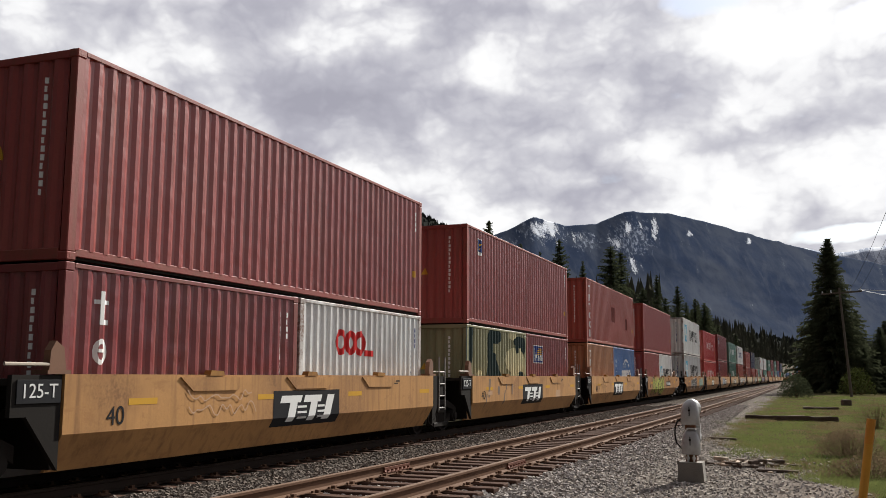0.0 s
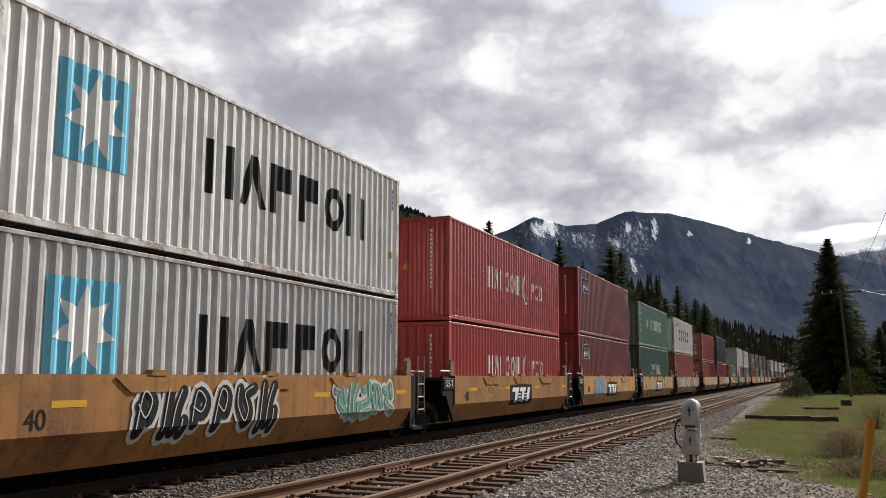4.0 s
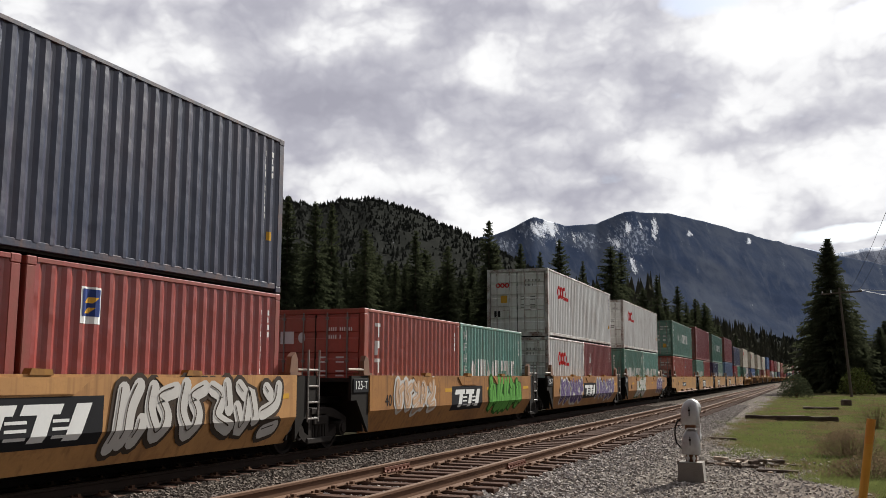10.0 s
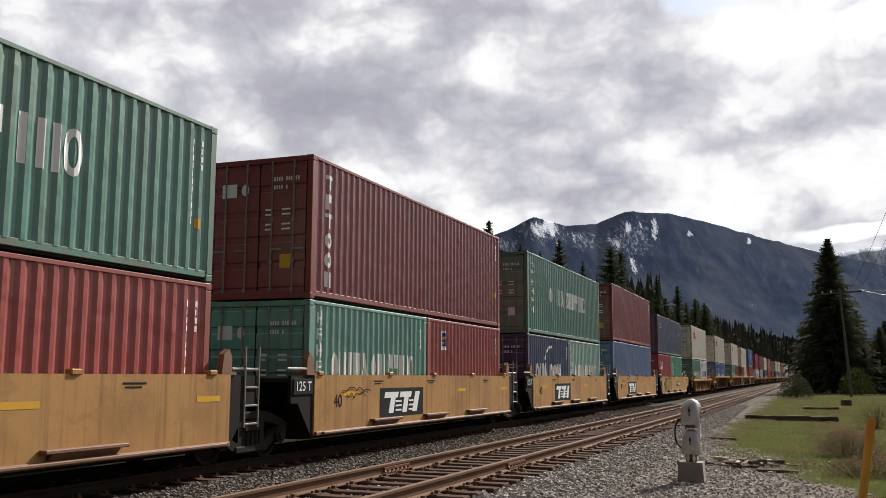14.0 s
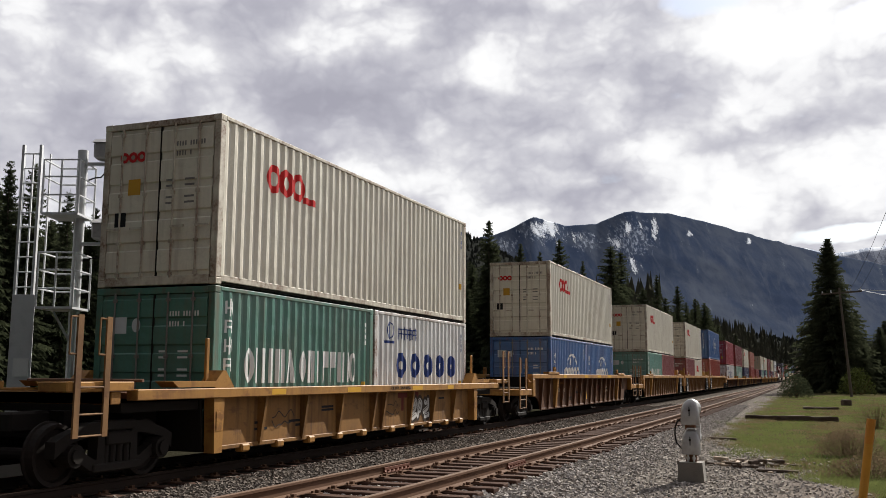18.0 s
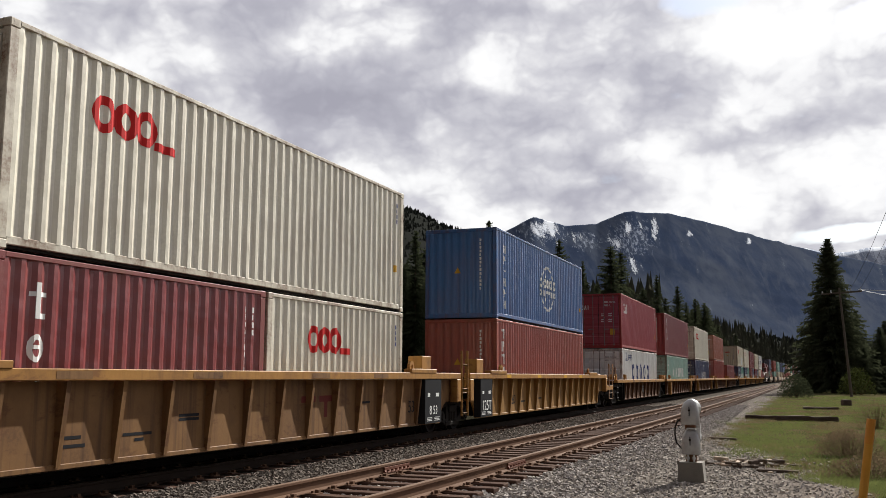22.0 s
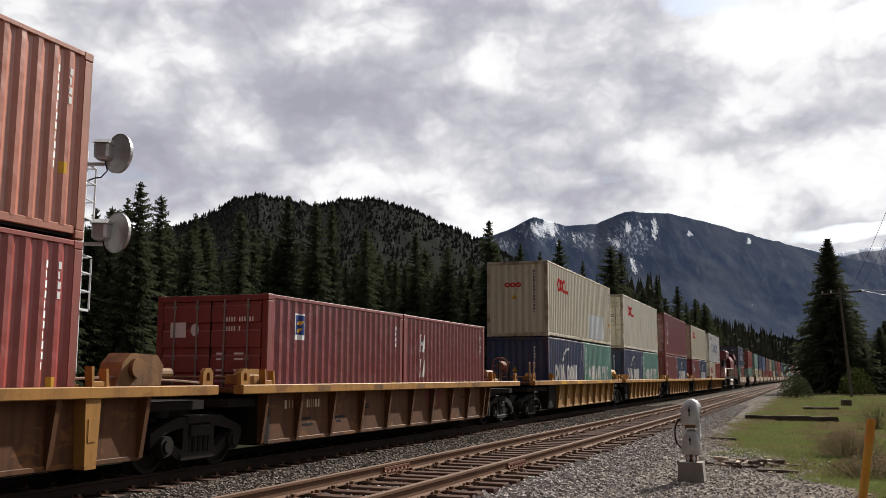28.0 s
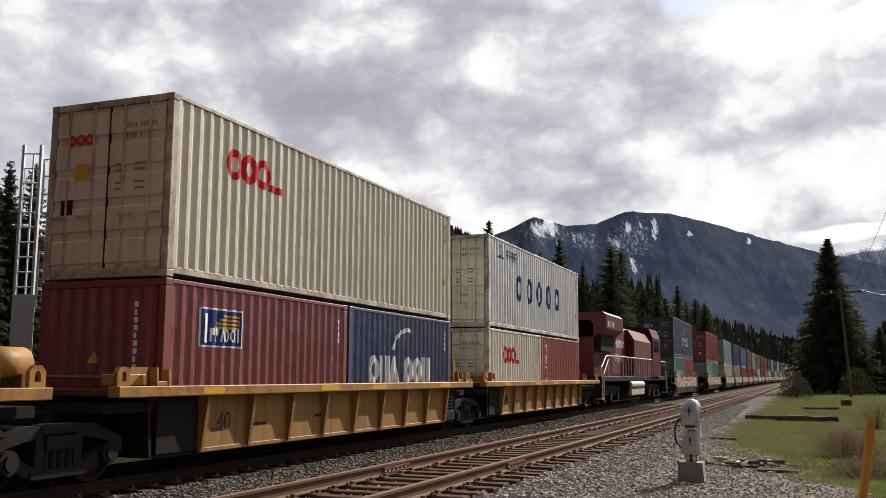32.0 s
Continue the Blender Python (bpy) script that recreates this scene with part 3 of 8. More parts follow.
def decal(name, polys, creases, place, material, parent, rise=0.0):
    bm = draw(bmesh.new(), polys, creases, place, rise)
    me = bpy.data.meshes.new(name)
    bm.to_mesh(me)
    bm.free()
    me.materials.append(material)
    ob = new(name, me)
    ob.parent = parent
    if len(polys) > 1:
        tagged(ob, kind="stuff")
    return ob


def letters(text, size, material, parent, m, name="lettering"):
    """Writing in the built-in font, as a thin mesh."""
    cu = bpy.data.curves.new(name, "FONT")
    cu.body, cu.size, cu.extrude, cu.align_x, cu.align_y = text, size, 0.002, "CENTER", "CENTER"
    tmp = bpy.data.objects.new(name, cu)
    me = bpy.data.meshes.new_from_object(tmp)
    bpy.data.objects.remove(tmp)
    me.materials.append(material)
    ob = new(name, me)
    ob.parent = parent
    ob.matrix_basis = m
    return tagged(ob, kind="stuff")


FACING = Matrix(((0, 0, 1, 0), (1, 0, 0, 0), (0, 1, 0, 0), (0, 0, 0, 1)))  # writing on a side that looks to +x


def on_side(x, y, z):
    return Matrix.Translation((x, y, z)) @ FACING


# ---- containers ----
HALF = 1.219
PITCH_W, DEEP = 0.278, 0.036
RIB = ((0.0, 0.0), (0.072, 0.0), (0.140, 1.0), (0.210, 1.0), (0.278, 0.0))


def fold_line(a, b):
    """The folds of a corrugated sheet between a and b: (place, depth)."""
    out, n = [], max(1, round((b - a) / PITCH_W))
    w = (b - a) / n
    for i in range(n):
        for u, d in RIB[:-1]:
            out.append((a + (i + u / PITCH_W) * w, d * DEEP))
    out.append((b, 0.0))
    return out


def depth_at(folds, u):
    for (a, da), (b, db) in zip(folds, folds[1:]):
        if a <= u <= b + 1e-6:
            return da + (db - da) * (u - a) / (b - a)
    return 0.0


MESHES = {}


def cached(key, maker):
    if key not in MESHES:
        MESHES[key] = maker()
    return MESHES[key]


def sheet(folds, z0, z1, place, material, name):
    bm = bmesh.new()
    rows = [[bm.verts.new(place(u, z, d)) for z in (z0, z1)] for u, d in folds]
    for a, b in zip(rows, rows[1:]):
        bm.faces.new((a[0], b[0], b[1], a[1]))
    return finish(name, bm, material)


def box_meshes(length, high, ink):
    """The meshes of one size and colour of container; its base's near end is the origin."""
    m, edge = BOX[ink], EDGE[ink]
    L, H = length, high
    side_folds, end_folds = fold_line(0.16, L - 0.16), fold_line(-HALF + 0.14, HALF - 0.14)
    out = {"folds": side_folds, "end_folds": end_folds}
    out["right"] = sheet(side_folds, 0.15, H - 0.06, lambda u, z, d: (HALF - 0.012 - d, u, z), m, "side_panel")
    out["left"] = sheet(side_folds, 0.15, H - 0.06, lambda u, z, d: (-HALF + 0.012 + d, u, z), m, "side_panel")
    out["front"] = sheet(end_folds, 0.15, H - 0.10, lambda u, z, d: (u, 0.012 + d, z), m, "end_panel")
    out["back"] = sheet(end_folds, 0.15, H - 0.10, lambda u, z, d: (u, L - 0.012 - d, z), m, "end_panel")
    roof = bmesh.new()
    n = int(L / 0.42)
    rows = []
    for i in range(n * 2 + 1):
        y, dz = 0.1 + (L - 0.2) * i / (2 * n), 0.018 * (i % 2)
        rows.append([roof.verts.new((x, y, H - 0.030 - dz)) for x in (-HALF + 0.05, HALF - 0.05)])
    for a, b in zip(rows, rows[1:]):
        roof.faces.new((a[0], a[1], b[1], b[0]))
    out["roof"] = finish("roof", roof, m)
    out["floor"] = finish("floor_frame", boxes((-HALF + 0.06, HALF - 0.06, 0.1, L - 0.1, 0.02, 0.13)), BLACK_STEEL)
    rail_b, rail_t = bmesh.new(), bmesh.new()
    box(rail_b, HALF - 0.10, HALF - 0.016, 0.17, L - 0.17, 0.060, 0.168, 0.008)
    box(rail_b, HALF - 0.17, HALF - 0.10, 0.17, L - 0.17, 0.020, 0.10)
    box(rail_t, HALF - 0.06, HALF - 0.001, 0.17, L - 0.17, H - 0.075, H - 0.008, 0.008)
    out["rail_b"], out["rail_t"] = finish("bottom_rail", rail_b, edge), finish("top_rail", rail_t, edge)
    out["header"] = finish("end_header", box(bmesh.new(), -HALF + 0.15, HALF - 0.15, 0.0, 0.09, H - 0.12, H - 0.008, 0.008), edge)
    out["end_sill"] = finish("end_sill", box(bmesh.new(), -HALF + 0.15, HALF - 0.15, 0.0, 0.09, 0.012, 0.165, 0.008), edge)
    post = bmesh.new()
    box(post, HALF - 0.13, HALF - 0.004, 0.004, 0.165, 0.118, H - 0.118, 0.012)
    for z in (0.0, H - 0.118):
        box(post, HALF - 0.162, HALF, 0.0, 0.178, z, z + 0.118, 0.014)
        box(post, HALF - 0.10, HALF + 0.001, 0.055, 0.125, z + 0.035, z + 0.085)
    out["post"] = finish("corner_post", post, edge)
    door = bmesh.new()
    w = HALF - 0.15
    zs = [0.17 + (H - 0.30) * i / 5 for i in range(6)]
    edge_line = [(0.055, 0.17), (0.030, 0.17)]
    for a, b in zip(zs, zs[1:]):
        edge_line += [(0.030, a + 0.06), (0.008, a + 0.085), (0.008, b - 0.085), (0.030, b - 0.06)]
    prism(door, edge_line + [(0.030, H - 0.13), (0.055, H - 0.13)], 0, 0.014, w)
    out["door"] = finish("door", door, m)
    out["seal"] = finish("door_seal", boxes((-0.013, 0.013, 0.002, 0.05, 0.17, H - 0.13)), BLACK_STEEL)
    rod = bmesh.new()
    tube(rod, (0, -0.012, 0.13), (0, -0.012, H - 0.09), 0.017, 8)
    for z in (0.20, 0.75, H * 0.55, H - 0.22):
        box(rod, -0.035, 0.035, -0.03, 0.012, z - 0.03, z + 0.03)
    box(rod, -0.02, 0.26, -0.04, -0.02, 0.98, 1.02)
    out["rod"] = finish("lock_rod", rod, edge if min(BASE[ink]) > 0.2 else ROD_STEEL)
    return out


def flip_y(length):
    return Matrix.Translation((0, length, 0)) @ Matrix.Rotation(math.pi, 4, "Z")


def side_mark(boxob, me, polys, ink, layer=0):
    folds = me["folds"]
    creases = [u for u, d in folds]
    decal("marking", polys, [creases[0] - 0.2] + creases + [creases[-1] + 0.2], lambda u, v: (HALF - 0.012 - depth_at(folds, u) + 0.004 + 0.004 * layer, u, v), INK[ink], boxob, 0.00008)


def end_mark(boxob, me, polys, ink, door):
    folds = me["end_folds"]
    creases = [u for u, d in folds]
    if door:
        decal("marking", polys, [-2, 2], lambda u, v: (u, 0.006, v), INK[ink], boxob)
    else:
        decal("marking", polys, [-2] + creases + [2], lambda u, v: (u, 0.012 + depth_at(folds, u) - 0.004, v), INK[ink], boxob)


def livery(kind, L, H):
    """The drawn shapes of a container's side: (colour, polygons)."""
    out = []
    if kind == "ring_red":  # red rings high at the near end
        out.append(("red", blocks("ooo", 1.50, H - 1.06, 0.50, 0.54, -0.05, 0.27) + rect(2.86, H - 1.06, 3.36, H - 0.93)))
    elif kind == "navy_row":
        out.append(("navy", blocks("ooooo", 3.0, H * 0.35, 0.70, 0.92, 0.60, 0.27)))
        out.append(("navy", rect(0.95, H - 0.62, 1.6, H - 0.57) + ring(1.27, H - 0.38, 0.15, 0.19, 0.03, 12) + rect(1.26, H - 0.58, 1.29, H - 0.20) + [p for k in range(4) for c in (1.85 + 0.33 * k,) for p in rect(c, H - 0.58, c + 0.03, H - 0.30) + rect(c + 0.20, H - 0.58, c + 0.23, H - 0.30) + rect(c, H - 0.46, c + 0.25, H - 0.43) + rect(c, H - 0.33, c + 0.25, H - 0.30) + rect(c + 0.10, H - 0.62, c + 0.13, H - 0.26)]))
    elif kind == "navy_row20":
        out.append(("navy", blocks("ooooo", 1.24, 1.07, 0.58, 0.60, 0.265, 0.34)))
        out.append(("navy", ring(0.87, 2.17, 0.19, 0.20, 0.03, 14) + rect(0.85, 1.97, 0.89, 2.37) + rect(0.58, 1.87, 1.16, 1.93) + [p for k in range(4) for c in (1.31 + 0.31 * k,) for p in rect(c, 2.00, c + 0.03, 2.24) + rect(c + 0.20, 2.00, c + 0.23, 2.24) + rect(c, 2.10, c + 0.25, 2.13) + rect(c, 2.21, c + 0.25, 2.24) + rect(c + 0.10, 1.97, c + 0.13, 2.28)]))
    elif kind == "white_row":
        v, h = H * 0.43, 0.66
        u = L * 0.255
        out.append(("white", blocks("onina", u, v, 0.38, h, 0.06, 0.30) + blocks("onippino", u + 2.6, v, 0.38, h, 0.06, 0.30)))
        out.append(("white", [p for i in range(6) for p in blocks("npinpn"[i], 0.52, H - 0.50 - 0.33 * i, 0.26, 0.22, 0, 0.26) + rect(0.52, H - 0.40 - 0.33 * i, 0.78, H - 0.36 - 0.33 * i)]))
    elif kind == "white_row20":
        out.append(("white", blocks("onina", 0.95, 0.98, 0.31, 0.62, 0.04, 0.32) + blocks("onippino", 2.85, 0.98, 0.27, 0.62, 0.03, 0.34)))
        out.append(("white", [p for i in range(4) for v in (2.14 - 0.32 * i,) for p in rect(0.36, v, 0.40, v + 0.22) + rect(0.54, v, 0.58, v + 0.22) + rect(0.36, v + 0.08, 0.58, v + 0.12) + (rect(0.36, v + 0.19, 0.58, v + 0.22) if i % 2 else rect(0.45, v - 0.04, 0.49, v + 0.26))]))
    elif kind == "black_row":
        out.append(("black", blocks("nappon", L * 0.36, H * 0.40, 0.84, 0.92, 0.18, 0.26)))
        out.append(("cyan", rect(1.15, H * 0.36, 2.55, H * 0.36 + 1.35)))
        out.append(("white", star(1.85, H * 0.36 + 0.68, 0.62)))
    elif kind == "black_row20":
        out.append(("black", blocks("nappon", 1.95, 0.90, 0.48, 0.75, 0.11, 0.28)))
        out.append(("cyan", rect(0.55, 0.95, 1.45, 1.80)))
        out.append(("white", star(1.0, 1.37, 0.38)))
    elif kind == "white_curl":
        out.append(("white", blocks("nanoobi", L * 0.28, H * 0.42, 0.46, 0.66, 0.13, 0.28) + ring(L * 0.62, H * 0.52, 0.34, 0.55, 0.09, 10, 100, 330) + blocks("poo", L * 0.68, H * 0.42, 0.40, 0.56, 0.1, 0.25)))
    elif kind == "down6":
        out.append(("white", [p for i, k in enumerate("ipioon") for p in blocks(k, 0.62, H - 0.62 - i * 0.40, 0.30, 0.32, 0, 0.30) + (rect(0.62, H - 0.38 - i * 0.40, 0.92, H - 0.30 - i * 0.40) if k == "i" else [])]))
    elif kind == "down3":
        out.append(("white", rect(0.70, H - 0.80, 0.79, H - 0.34) + rect(0.61, H - 0.52, 0.90, H - 0.46) + rect(0.79, H - 0.80, 0.90, H - 0.73) + ring(0.76, H - 1.17, 0.14, 0.18, 0.07, 14) + rect(0.66, H - 1.18, 0.86, H - 1.13) + rect(0.62, H - 1.86, 0.72, H - 1.50, 0.18) + rect(0.62, H - 1.54, 0.74, H - 1.50) + rect(0.80, H - 1.86, 0.92, H - 1.82)))
    elif kind == "down3s":
        out.append(("white", [p for i in range(3) for v in (H - 0.88 - i * 0.62,) for p in rect(1.0, v, 1.10, v + 0.44, 0.10) + rect(1.20, v, 1.30, v + 0.44, 0.10) + (rect(1.12, v + 0.16, 1.24, v + 0.26) if i != 1 else [])]))
    elif kind == "leaf":
        out.append(("white", rect(0.98, H - 0.80, 1.40, H - 0.30)))
        out.append(("navy", rect(1.01, H - 0.70, 1.37, H - 0.33)))
        out.append(("yellow", rect(1.05, H - 0.52, 1.22, H - 0.44, 0.10) + rect(1.05, H - 0.66, 1.16, H - 0.58, 0.10)))
    elif kind == "beam":
        out.append(("white", rect(0.92, H - 1.02, 2.12, H - 0.38)))
        out.append(("navy", rect(0.95, H - 0.99, 2.09, H - 0.41)))
        out.append(("yellow", [p for k in range(4) for p in rect(1.55 - 0.08 * k, H - 0.52 - 0.065 * k, 2.04, H - 0.48 - 0.065 * k)]))
        out.append(("white", rect(1.02, H - 0.95, 1.14, H - 0.48) + blocks("ppaoon", 1.20, H - 0.93, 0.13, 0.22, 0.01, 0.26)))
    elif kind == "serif_row":
        out.append(("white", blocks("oapinal", 4.35, 1.26, 0.46, 0.62, 0.12, 0.22)))
        out.append(("red", rect(3.9, 1.06, 8.6, 1.10) + [[(6.05, 1.10), (6.20, 0.95), (6.35, 1.10)]]))
    elif kind == "swoosh":
        u = L * 0.17 if L < 7 else L * 0.42
        out.append(("white", blocks("ona", u, 0.92, 0.52, 0.66, 0.04, 0.33) + blocks("oon", u + 1.95, 0.92, 0.52, 0.66, 0.04, 0.33)))
        out.append(("white", ring(u + 2.2, 1.55, 1.0, 0.72, 0.10, 8, 80, 165)))
    elif kind == "three":
        out.append(("white", blocks("oai", 0.80, H - 1.00, 0.36, 0.52, 0.03, 0.30)))
    elif kind == "globe":
        cu, cv = L * 0.52, H * 0.50
        out.append(("white", ring(cu, cv, 0.92, 0.86, 0.07, 18) + ring(cu, cv, 0.45, 0.86, 0.06, 14)))
        out.append(("royal_", rect(cu - 1.2, cv - 0.36, cu + 1.2, cv + 0.40)))
        out.append(("white", blocks("ooooo", cu - 1.12, cv - 0.0, 0.42, 0.36, 0.04, 0.25) + blocks("onippino", cu - 1.12, cv - 0.30, 0.22, 0.22, 0.07, 0.3)))
        out.append(("white", [p for i in range(6) for p in blocks("npinpn"[i], 0.72, H - 0.75 - i * 0.36, 0.26, 0.26, 0, 0.2) + rect(0.72, H - 0.63 - i * 0.36, 0.98, H - 0.59 - i * 0.36)]))
    elif kind == "globe20":
        cu = L * 0.58
        out.append(("white", ring(cu, 1.50, 0.86, 0.52, 0.08, 14, 8, 172) + ring(cu, 1.50, 0.40, 0.52, 0.07, 12, 8, 172) + blocks("ooooo", cu - 1.28, 1.02, 0.48, 0.46, 0.04, 0.27)))
        out.append(("white", [p for i in range(5) for p in blocks("npinp"[i], 0.48, H - 0.80 - 0.27 * i, 0.24, 0.20, 0, 0.18) + rect(0.48, H - 0.71 - 0.27 * i, 0.72, H - 0.68 - 0.27 * i)]))
    elif kind == "square":
        out.append(("red", rect(0.98, H - 0.80, 1.42, H - 0.42)))
        out.append(("white", rect(1.02, H - 0.84, 1.40, H - 0.76) + rect(1.10, H - 0.66, 1.28, H - 0.54) + rect(L - 1.5, H * 0.62, L - 1.1, H * 0.68)))
    elif kind == "yellow_top":
        out.append(("yellow", blocks("oipol", 0.55, H - 0.52, 0.28, 0.30, 0.06, 0.3)))
        out.append(("cyan", rect(2.2, H * 0.5, 2.55, H * 0.5 + 0.4)))
    elif kind == "diamond":
        out.append(("blue_", disc(1.1, H - 0.72, 0.30, 0.24, 16)))
        out.append(("cyan", disc(1.1, H - 0.72, 0.20, 0.10, 10)))
    elif kind == "patches":
        out.append(("rust", rect(5.9, H * 0.42, 6.75, H * 0.42 + 0.75) + rect(9.6, H * 0.34, 10.2, H * 0.34 + 0.6)))
        out += livery("down6", L, H)
    elif kind == "panel":
        out.append(("patch", rect(7.2, 0.22, 10.4, 1.30)))
        out += livery("ring_red", L, H)
    elif kind == "green_bar":
        out.append(("white", rect(0.75, 0.6, 1.2, 2.1)))
        out.append(("green_", rect(0.82, 0.7, 0.9, 1.9)))
    elif kind == "camouflage":
        dark = disc(2.70, 2.34, 0.62, 0.24) + disc(2.22, 1.95, 0.30, 0.62) + disc(2.45, 1.35, 0.46, 0.50) + disc(2.72, 0.95, 0.52, 0.55) + disc(2.10, 0.95, 0.34, 0.60) + disc(2.55, 0.35, 0.50, 0.40)
        dark += disc(0.16, 1.95, 0.38, 0.66) + disc(0.40, 2.38, 0.26, 0.18)
        cream = disc(4.75, 1.62, 1.10, 0.42) + disc(5.35, 1.45, 0.60, 0.66) + disc(4.85, 1.10, 0.62, 0.40) + disc(5.35, 0.50, 0.58, 0.50) + disc(1.14, 1.02, 0.28, 0.28) + disc(4.55, 2.42, 0.45, 0.14)
        out += [("camo_dark", dark), ("camo_cream", cream), ("camo_dark", disc(5.30, 2.24, 0.62, 0.20) + disc(5.02, 2.06, 0.22, 0.20) + disc(5.75, 2.14, 0.24, 0.30) + disc(5.45, 0.98, 0.36, 0.30))]
    return out


def star(cu, cv, r):
    out = []
    for i in range(7):
        a, b, c = (radians(90 + 360 / 7 * (i + k)) for k in (-0.5, 0.0, 0.5))
        out.append([(cu, cv), (cu + r * 0.5 * math.cos(c), cv + r * 0.5 * math.sin(c)), (cu + r * math.cos(b), cv + r * math.sin(b)), (cu + r * 0.5 * math.cos(a), cv + r * 0.5 * math.sin(a))][::1])
    return out


INK["royal_"] = BOX["royal"]
INK["blue_"] = BOX["blue"]
INK["green_"] = BOX["darkgreen"]
COLOUR_WORDS = {"maroon": "dark maroon", "red": "faded red", "brick": "brick-red", "rose": "sun-bleached rusty red", "orange": "ochre orange", "scarlet": "bright red", "crimson": "crimson red",
                "cream": "cream-white", "white": "white", "grey": "pale grey", "beige": "beige", "green": "green", "teal": "teal green", "mint": "pale mint green", "darkgreen": "dark green", "kelly": "mid green",
                "navy": "navy blue", "midnight": "midnight blue", "slate": "dark slate-blue", "blue": "bright blue", "royal": "deep blue", "sky": "light blue", "tan": "tan", "brown": "brown", "camo": "camouflage-painted"}
MARK_WORDS = {"": "plain sides", "camouflage": "dark and cream blotches", "ring_red": "red emblem", "panel": "red emblem, white patch", "navy_row": "large navy marks", "navy_row20": "large navy marks", "white_row": "large white marks", "white_row20": "large white marks",
              "black_row": "black marks", "black_row20": "black marks", "white_curl": "curling white marks", "down6": "white edge marks", "down3": "white edge marks", "down3s": "slanted edge marks", "leaf": "small blue sticker",
              "beam": "blue-white sticker", "serif_row": "white marks", "swoosh": "white marks and arc", "three": "three white marks", "globe": "white globe emblem", "globe20": "white globe emblem", "square": "small red sticker",
              "yellow_top": "yellow marks", "diamond": "small blue disc", "patches": "dark repair patches", "green_bar": "tall white plate"}


def container(length, high, ink, marks, doors, m, rest, rnd):
    """A container whose near end is at the origin of the pose m."""
    me = cached((length, high, ink), lambda: box_meshes(length, high, ink))
    L, H = length, high
    feet = {6.058: "twenty-foot", 12.192: "forty-foot", 13.716: "forty-five-foot"}[length]
    c = thing("shipping_container", f"{COLOUR_WORDS[ink]} {feet} container, {MARK_WORDS[marks]}, {rest}", "container", "containers on the train", m)
    right = part("side_panel", me["right"], None, c)
    part("side_panel", me["left"], None, c)
    part("roof", me["roof"], None, c)
    part("floor_frame", me["floor"], None, c)
    for k in range(4):
        p = part("corner_post", me["post"], None, c)
        p.matrix_basis = (Matrix(), Matrix.Scale(-1, 4, (1, 0, 0)), Matrix.Translation((0, L, 0)) @ Matrix.Scale(-1, 4, (0, 1, 0)), flip_y(L))[k]
    for k in range(2):
        for key, name in (("rail_b", "bottom_rail"), ("rail_t", "top_rail")):
            part(name, me[key], None, c).matrix_basis = flip_y(L) if k else Matrix()
        part("end_header", me["header"], None, c).matrix_basis = flip_y(L) if k else Matrix()
        part("end_sill", me["end_sill"], None, c).matrix_basis = flip_y(L) if k else Matrix()
    dark = "white" if ink not in ("white", "grey", "cream", "beige", "mint", "tan") else "navy"
    if doors:
        for s in (1, -1):
            d = part("door", me["door"], None, c)
            d.matrix_basis = Matrix.Scale(s, 4, (1, 0, 0))
            for x in (0.30, 0.80):
                part("lock_rod", me["rod"], None, d).matrix_basis = Matrix.Translation((x, 0, 0))
        part("door_seal", me["seal"], None, c, "black rubber door seal")
        part("end_panel", me["back"], None, c)
        end_mark(c, me, [p for r in range(2) for p in blocks("bbbb bbbbbb"[: 11 - 5 * r].replace(" ", "x"), 0.33, H - 0.50 - r * 0.17, 0.035, 0.085, 0.020)] + [p for r in (0, 1, 3, 4) for p in rect(0.14, H - 1.10 - r * 0.10, 0.27, H - 1.065 - r * 0.10) + rect(0.52, H - 1.10 - r * 0.10, 0.72, H - 1.065 - r * 0.10)], "white" if dark == "white" else "ash", True)
        if marks in ("ring_red", "panel"):
            end_mark(c, me, blocks("ooo", -0.86, H - 0.72, 0.19, 0.19, -0.01, 0.28), "red", True)
            end_mark(c, me, rect(-0.66, H - 1.30, -0.40, H - 1.02), "yellow", True)
            end_mark(c, me, rect(-0.92, H - 1.85, -0.68, H - 1.60), "black", True)
        elif marks == "three":
            end_mark(c, me, blocks("oai", -0.92, H - 0.85, 0.13, 0.24, 0.02, 0.28), "white", True)
            end_mark(c, me, rect(0.6, 0.70, 0.85, 1.02), "yellow", True)
        else:
            end_mark(c, me, rect(-0.9, H - 0.78, -0.55, H - 0.50) + disc(-0.35, H - 0.64, 0.09, 0.12), "patch", True)
            end_mark(c, me, rect(0.5, 0.62, 0.75, 0.9), "yellow" if rnd.random() < 0.5 else "patch", True)
    else:
        part("end_panel", me["front"], None, c)
        part("end_panel", me["back"], None, c)
        end_mark(c, me, stack(14, 0.64, H - 0.35, 0.055, 0.085, 0.035), dark, False)
        end_mark(c, me, [[(-0.22, H * 0.5), (0.0, H * 0.5), (-0.11, H * 0.5 + 0.2)]] if L < 13 else rect(0.25, 0.42, 0.47, 0.58), "yellow", False)
        if marks == "down3":
            end_mark(c, me, rect(-0.86, H - 0.85, -0.79, H - 0.46) + rect(-0.92, H - 0.62, -0.70, H - 0.57) + ring(-0.53, H - 0.72, 0.13, 0.13, 0.06, 14) + rect(-0.36, H - 0.85, -0.28, H - 0.59, 0.16) + rect(-0.20, H - 0.85, -0.12, H - 0.59, -0.16), "white", False)
